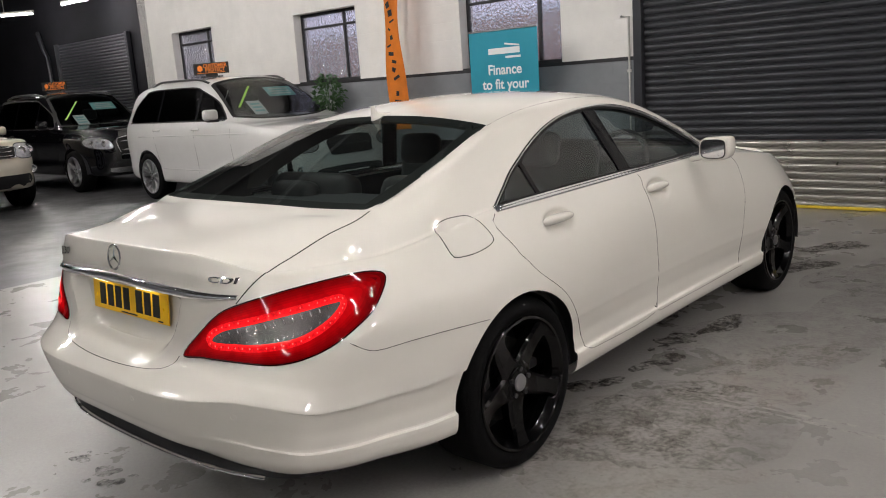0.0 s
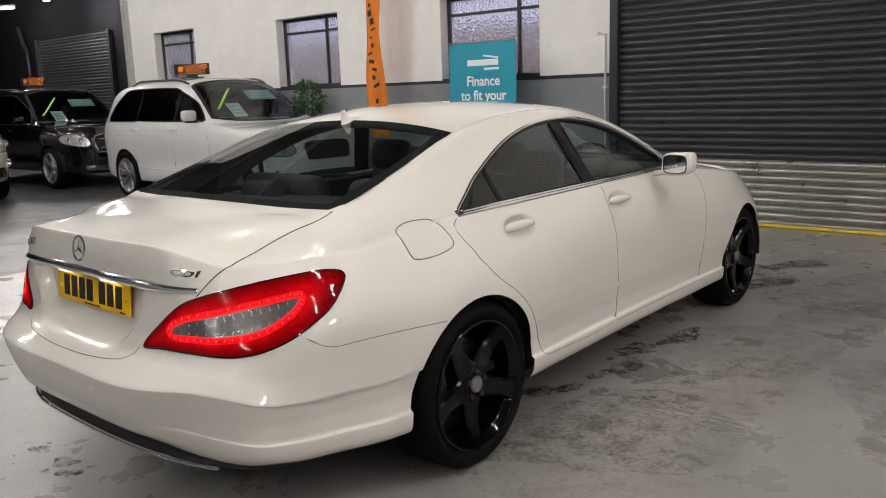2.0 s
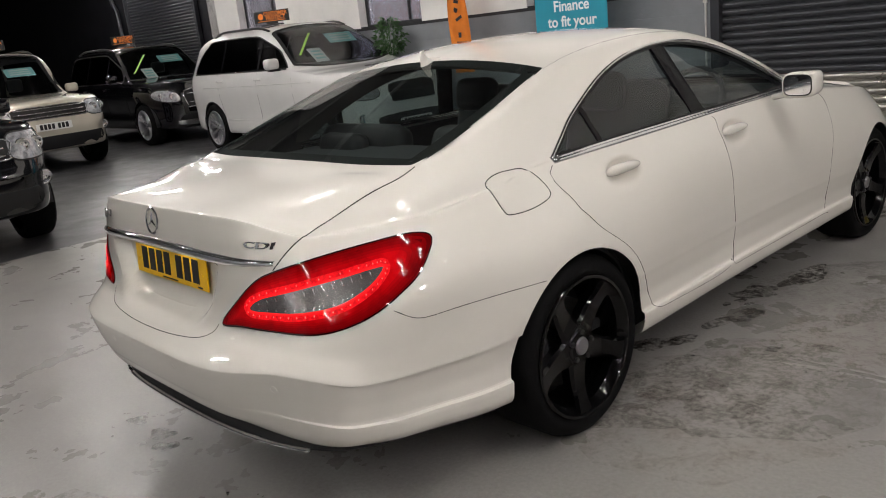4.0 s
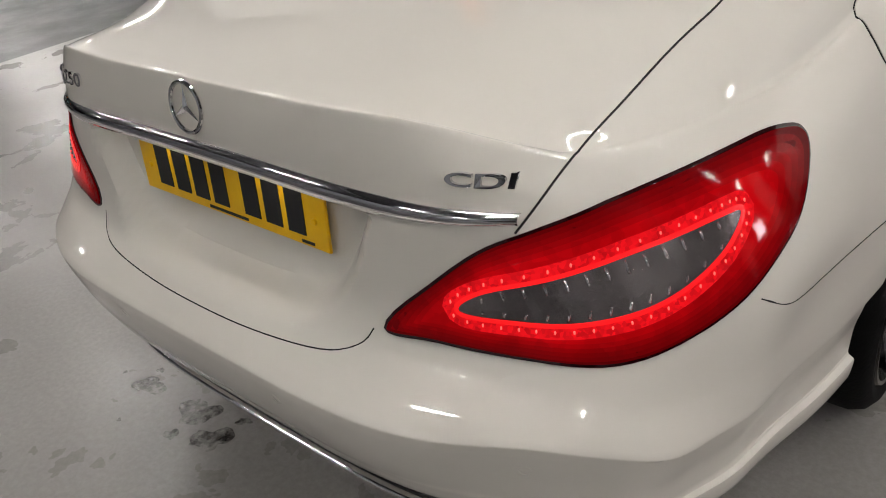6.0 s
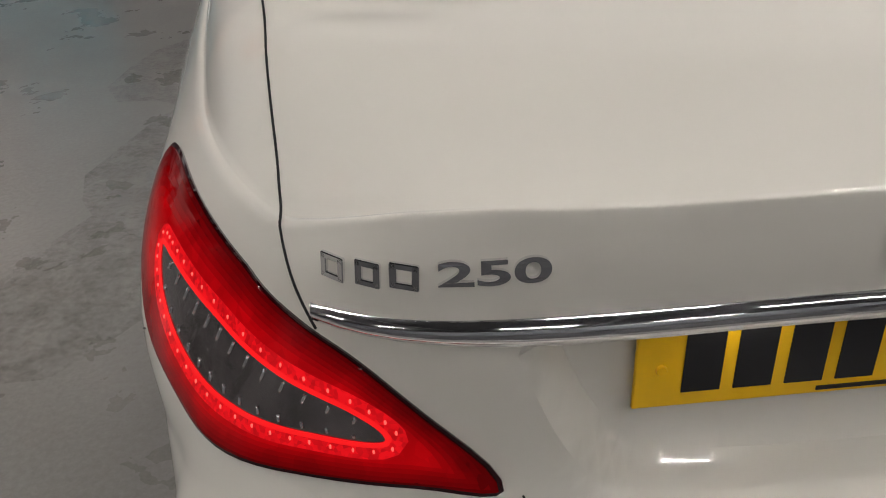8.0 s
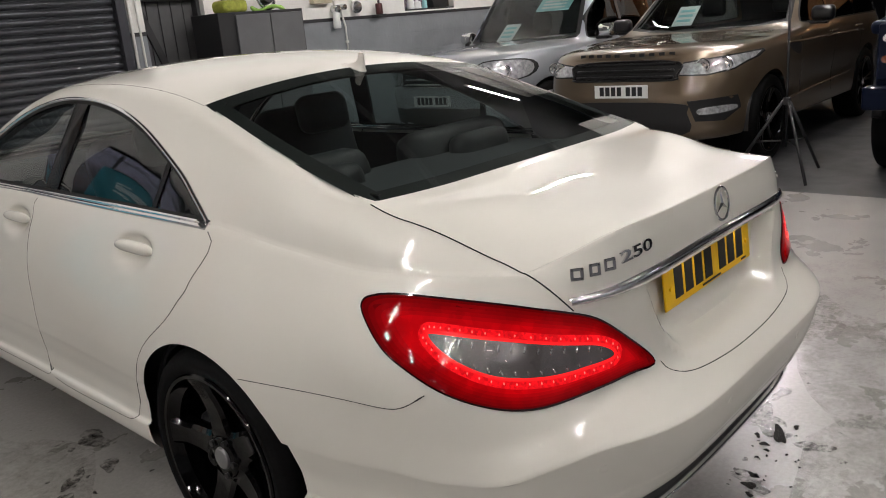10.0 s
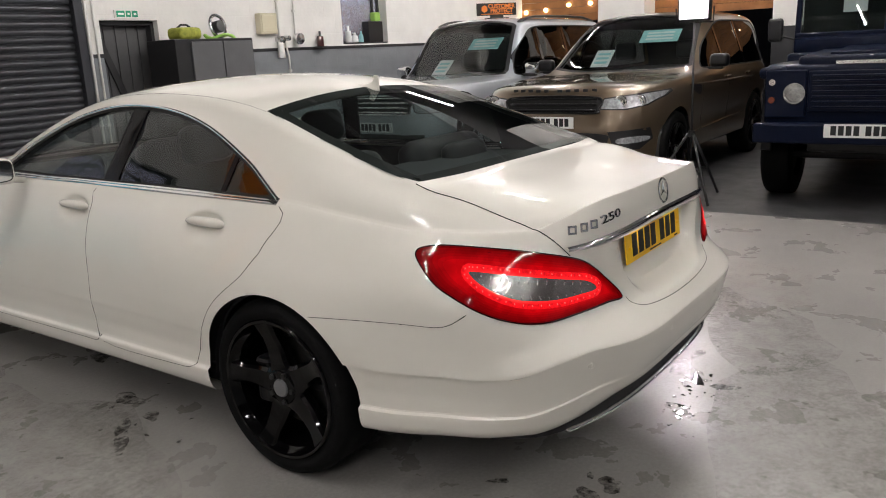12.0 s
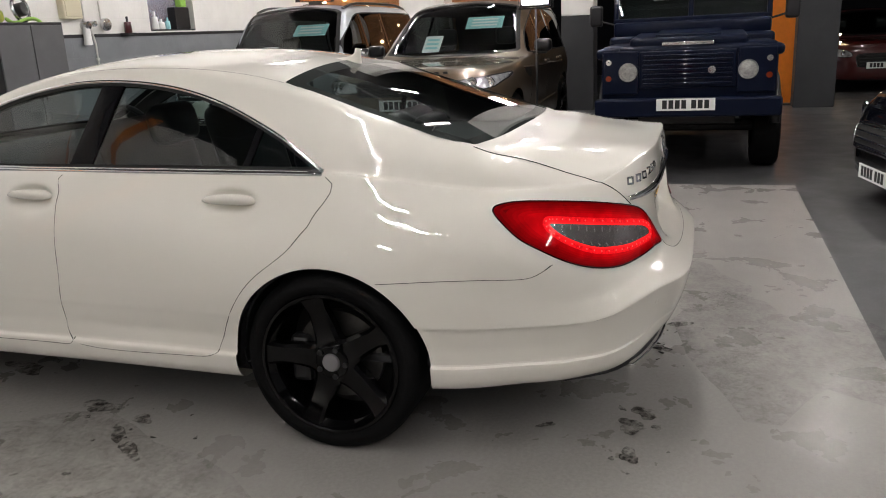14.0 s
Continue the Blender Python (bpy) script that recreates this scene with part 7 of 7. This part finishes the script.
# ---- work lamp on a tripod ----
LED_PANEL = mat("lit_led_panel", (1, 1, 1), 0.5, emit=(1.0, 0.86, 0.93), power=74.0)
lampx, lampy = 4.72, 0.37
trip = thing("tripod_lamp", "lit square work lamp on a black folding tripod", "lamp", pose(lampx, lampy, 0))
for a in (100, 220, 340):
    c, s_ = math.cos(radians(a)), math.sin(radians(a))
    part("tripod_leg", tube([(0.03 * c, 0.03 * s_, 0.62), (0.42 * c, 0.42 * s_, 0.012)], 0.013, 8), BLACK_PLASTIC, trip, smooth=True)
    part("leg_strut", tube([(0.03 * c, 0.03 * s_, 0.30), (0.24 * c, 0.24 * s_, 0.29)], 0.008, 6), BLACK_PLASTIC, trip)
part("mast", tube([(0, 0, 0.25), (0, 0, 1.62)], 0.010, 8), INK, trip, smooth=True)
part("collar", cyl(0.03, 0.06, (0, 0, 0.62), segs=14, bevel=0.006), BLACK_PLASTIC, trip)
head = part("lamp_head", box((0.06, 0.30, 0.24), (0, 0, 1.75), 0.015, 2), BLACK_PLASTIC, trip)
part("lit_panel", box((0.006, 0.25, 0.19), (-0.034, 0, 1.75), 0.0), LED_PANEL, head, "bright white lit panel")
part("yoke", tube([(0, -0.17, 1.75), (0, -0.17, 1.62), (0, 0.17, 1.62), (0, 0.17, 1.75)], 0.008, 6), BLACK_PLASTIC, trip)

# ---- far east end: columns, timber soffit with spot lamps, dark pillar ----
WOOD = mat("warm_timber_cladding", (0.30, 0.13, 0.045), 0.5, vary=0.25, scale=5)
SPOT = mat("spot_lamp", (1, 0.9, 0.7), 0.5, emit=(1.0, 0.78, 0.45), power=25.0)
PILLAR = mat("charcoal_pillar", (0.024, 0.025, 0.028), 0.6, vary=0.15, scale=3)
setting("column_1", box((0.5, 0.86, 5.6), (11.2, 3.70, 2.8), 0.01), WHITE_WALL)
setting("column_2", box((0.5, 0.55, 4.0), (11.2, 0.90, 3.6), 0.01), WHITE_WALL)
setting("column_foot", box((0.504, 0.554, 1.6), (11.2, 0.90, 0.8), 0.01), PILLAR, "dark lower part of a column")
setting("column_3", box((0.4, 0.60, 5.6), (10.95, -2.86, 2.8), 0.01), PILLAR, "charcoal painted square pillar")
cl = thing("timber_fascia", "warm timber cladding with small spot lamps", "cladding")
for k in range(9):
    part("board", box((0.04, 9.5, 0.125), (11.475, 2.0, 1.96 + 0.13 * k), 0.006), WOOD, cl)
for y in (6.1, 5.85, 5.42, 4.94, 4.5, 3.0, 2.18, 1.66, 0.2, -0.8):
    part("spot_lamp", cyl(0.035, 0.03, (11.44, y, 2.16 + 0.05 * math.sin(y * 3)), (0, 90, 0), 0.03, 14), SPOT, cl, "small lit spot lamp")
panel_o = thing("orange_board", "orange printed board beside the pillar", "sign", pose(11.3, -2.36, 0))
part("board_sheet", box((0.03, 0.45, 1.9), (0, 0, 0.98), 0.004), ORANGE, panel_o)
part("board_foot", box((0.3, 0.45, 0.03), (0, 0, 0.015), 0.004), BLACK_PLASTIC, panel_o)
dk = thing("string_lights", "warm string lights on the far wall", "lights")
part("cord", tube([(13.4, -3.55 + 0.02 * k, 0.9 + 0.07 * k) for k in range(22)], 0.004, 5), BLACK_PLASTIC, dk)
for k in range(22):
    part("bulb", cyl(0.014, 0.03, (13.38, -3.55 + 0.02 * k + 0.03 * math.sin(k * 2.1), 0.9 + 0.07 * k), segs=8), SPOT, dk)

shutter(-19.7, -15.9, 3.2, 7.60, 0)
dp = thing("drain_pipe", "dark rain pipe in the dark corner", "pipe")
part("pipe_run", tube([(-20.6, 7.5, 3.6), (-20.4, 7.5, 3.1), (-20.2, 7.5, 2.9), (-20.2, 7.5, 0.0)], 0.05, 10), SHUTTER, dp, smooth=True)
part("pipe_clip", box((0.14, 0.22, 0.05), (-20.2, 7.57, 2.0)), SHUTTER, dp)

# ---- wet patches and scuffs on the floor ----
def stain(name, color, rough, cover, soft=0.16, most=0.85):
    """A broken film on the concrete: specks and blotches with clear floor between them."""
    m = mat(name, color, rough, vary=0.4, scale=14)
    nt = m.node_tree
    b, out = nt.nodes["Principled BSDF"], nt.nodes["Material Output"]
    tc, n1, n2 = nt.nodes.new("ShaderNodeTexCoord"), nt.nodes.new("ShaderNodeTexNoise"), nt.nodes.new("ShaderNodeTexNoise")
    n1.inputs["Scale"].default_value, n1.inputs["Detail"].default_value, n1.inputs["Roughness"].default_value = 9.0, 10, 0.72
    n2.inputs["Scale"].default_value, n2.inputs["Detail"].default_value = 45.0, 6
    ad, ramp = nt.nodes.new("ShaderNodeMath"), nt.nodes.new("ShaderNodeValToRGB")
    ad.operation = "MULTIPLY_ADD"
    ad.inputs[1].default_value = 0.5
    nt.links.new(tc.outputs["Object"], n1.inputs["Vector"])
    nt.links.new(tc.outputs["Object"], n2.inputs["Vector"])
    nt.links.new(n2.outputs["Fac"], ad.inputs[0])
    nt.links.new(n1.outputs["Fac"], ad.inputs[2])
    ramp.color_ramp.elements[0].position, ramp.color_ramp.elements[1].position = cover, cover + soft
    ramp.color_ramp.elements[0].color, ramp.color_ramp.elements[1].color = (0, 0, 0, 1), (most, most, most, 1)
    nt.links.new(ad.outputs[0], ramp.inputs["Fac"])
    mx, tr = nt.nodes.new("ShaderNodeMixShader"), nt.nodes.new("ShaderNodeBsdfTransparent")
    nt.links.new(ramp.outputs["Color"], mx.inputs[0])
    nt.links.new(tr.outputs[0], mx.inputs[1])
    nt.links.new(b.outputs[0], mx.inputs[2])
    nt.links.new(mx.outputs[0], out.inputs["Surface"])
    return m


WET = stain("oily_stain", (0.080, 0.071, 0.062), 0.25, 0.64, 0.22)
WARM_TINT = stain("warm_brown_bloom", (0.26, 0.17, 0.105), 0.45, 0.70, 0.5, 0.28)
GRIME = stain("grimy_film", (0.13, 0.12, 0.108), 0.4, 0.62, 0.60, 0.40)
SCUFF = stain("pale_scuff", (0.40, 0.385, 0.36), 0.5, 0.56)
WATER = mat("water_on_concrete", (0.05, 0.048, 0.046), 0.03, coat=1.0)
rnd = random.Random(11)


def blot(x, y, r, stretch, turn, material, z=0.0015, name="floor_stain"):
    n = 26
    ph = [rnd.uniform(0, 6.28) for _ in range(4)]
    pts = []
    for k in range(n):
        a = 2 * math.pi * k / n
        q = r * (1 + 0.25 * math.sin(2 * a + ph[0]) + 0.18 * math.sin(3 * a + ph[1]) + 0.10 * math.sin(5 * a + ph[2]) + 0.05 * math.sin(9 * a + ph[3]))
        u, v = q * stretch * math.cos(a), q * math.sin(a)
        c, s_ = math.cos(radians(turn)), math.sin(radians(turn))
        pts.append((x + u * c - v * s_, y + u * s_ + v * c, z))
    ob = obj(name, [(x, y, z)] + pts, [(0, 1 + k, 1 + (k + 1) % n) for k in range(n)], material, None, False)
    ob["kind"] = "structure"
    ob["label"] = "dark oily stain on the concrete" if material is WET else "small puddle of clear water on the concrete" if material is WATER else "scuffed or discoloured film on the concrete"


for x, y, r, st, tu in ((-0.717, -1.02, 0.035, 1.5, 30), (-0.503, -1.01, 0.05, 1.2, 70), (-0.387, -1.05, 0.04, 1.4, 10), (0.69, 0.83, 0.055, 1.8, 60), (0.83, 1.28, 0.05, 2.2, 70), (0.75, 1.65, 0.06, 1.6, 40),
                        (0.86, 2.0, 0.06, 2.4, 75), (0.84, 3.6, 0.10, 1.6, 80), (0.82, 4.3, 0.12, 1.5, 60), (1.12, 1.02, 0.02, 1.5, 20), (0.49, 2.06, 0.07, 2.0, 90), (-1.09, 0.76, 0.035, 2.2, 60), (-0.99, 0.89, 0.03, 2.4, 50),
                        (-0.86, 0.88, 0.03, 2.0, 80), (-0.8, 1.13, 0.05, 2.0, 100), (-0.53, 1.8, 0.06, 2, 80), (0.71, -0.94, 0.05, 1.8, 20), (0.3, -1.05, 0.035, 2.4, 70), (0.93, -0.93, 0.02, 2.0, 0), (0.6, -1.15, 0.025, 1.6, 120)):
    blot(x, y, r * (1.35 if x > 0.4 else 0.95), st, tu, WET)
    for _ in range(3):
        blot(x + rnd.gauss(0, 0.09), y + rnd.gauss(0, 0.09), r * rnd.uniform(0.12, 0.35), rnd.uniform(1, 2), rnd.uniform(0, 180), WET)
for x, y, r, st, tu in ((1.60, 0.985, 0.012, 20, 1), (1.66, 0.93, 0.014, 18, -1), (2.0, 0.955, 0.010, 16, 2), (1.30, 0.92, 0.012, 9, 5)):
    blot(x, y, r, st, tu, SCUFF, 0.001, "floor_scuff")
for x, y, r, st, tu in ((1.3, 2.2, 0.45, 2.2, 80), (1.15, 0.6, 0.35, 2.0, 75), (1.6, 3.6, 0.5, 1.8, 60), (-1.3, 0.9, 0.4, 2.2, 70), (-1.2, 2.4, 0.4, 2.0, 85), (0.4, -1.6, 0.4, 2.0, 10), 
                        (2.4, 1.4, 0.5, 1.6, 120), (1.5, -1.0, 0.35, 1.8, 40)):
    blot(x, y, r, st, tu, GRIME, 0.001)
# soft warm brown tint on the floor, right of the coupe
for x, y, r, st, tu in ((1.15, 0.75, 0.36, 1.8, 70), (1.35, 1.35, 0.30, 1.8, 60), (1.25, 0.25, 0.30, 1.5, 20), (2.2, -0.6, 0.5, 1.6, 30)):
    blot(x, y, r, st, tu, WARM_TINT, 0.0006)

# drops of water behind the tail
for x, y, r, st, tu in ((0.62, -1.03, 0.022, 2.4, 30), (0.70, -1.06, 0.010, 1.4, 10), (0.535, -1.01, 0.011, 1.6, 60), (0.50, -1.03, 0.008, 1.2, 0), (0.33, -1.05, 0.010, 2.0, 80), (0.27, -1.06, 0.014, 2.0, 70),
                        (0.22, -1.08, 0.009, 1.5, 40), (0.58, -0.97, 0.009, 1.8, 20), (0.44, -1.02, 0.006, 1.2, 0)):
    blot(x, y, r, st, tu, WATER, 0.0022, "puddle")
for _ in range(26):
    blot(0.42 + rnd.gauss(0, 0.16), -1.06 + rnd.gauss(0, 0.05), rnd.uniform(0.002, 0.005), rnd.uniform(1, 2), rnd.uniform(0, 180), WATER, 0.0022, "puddle")
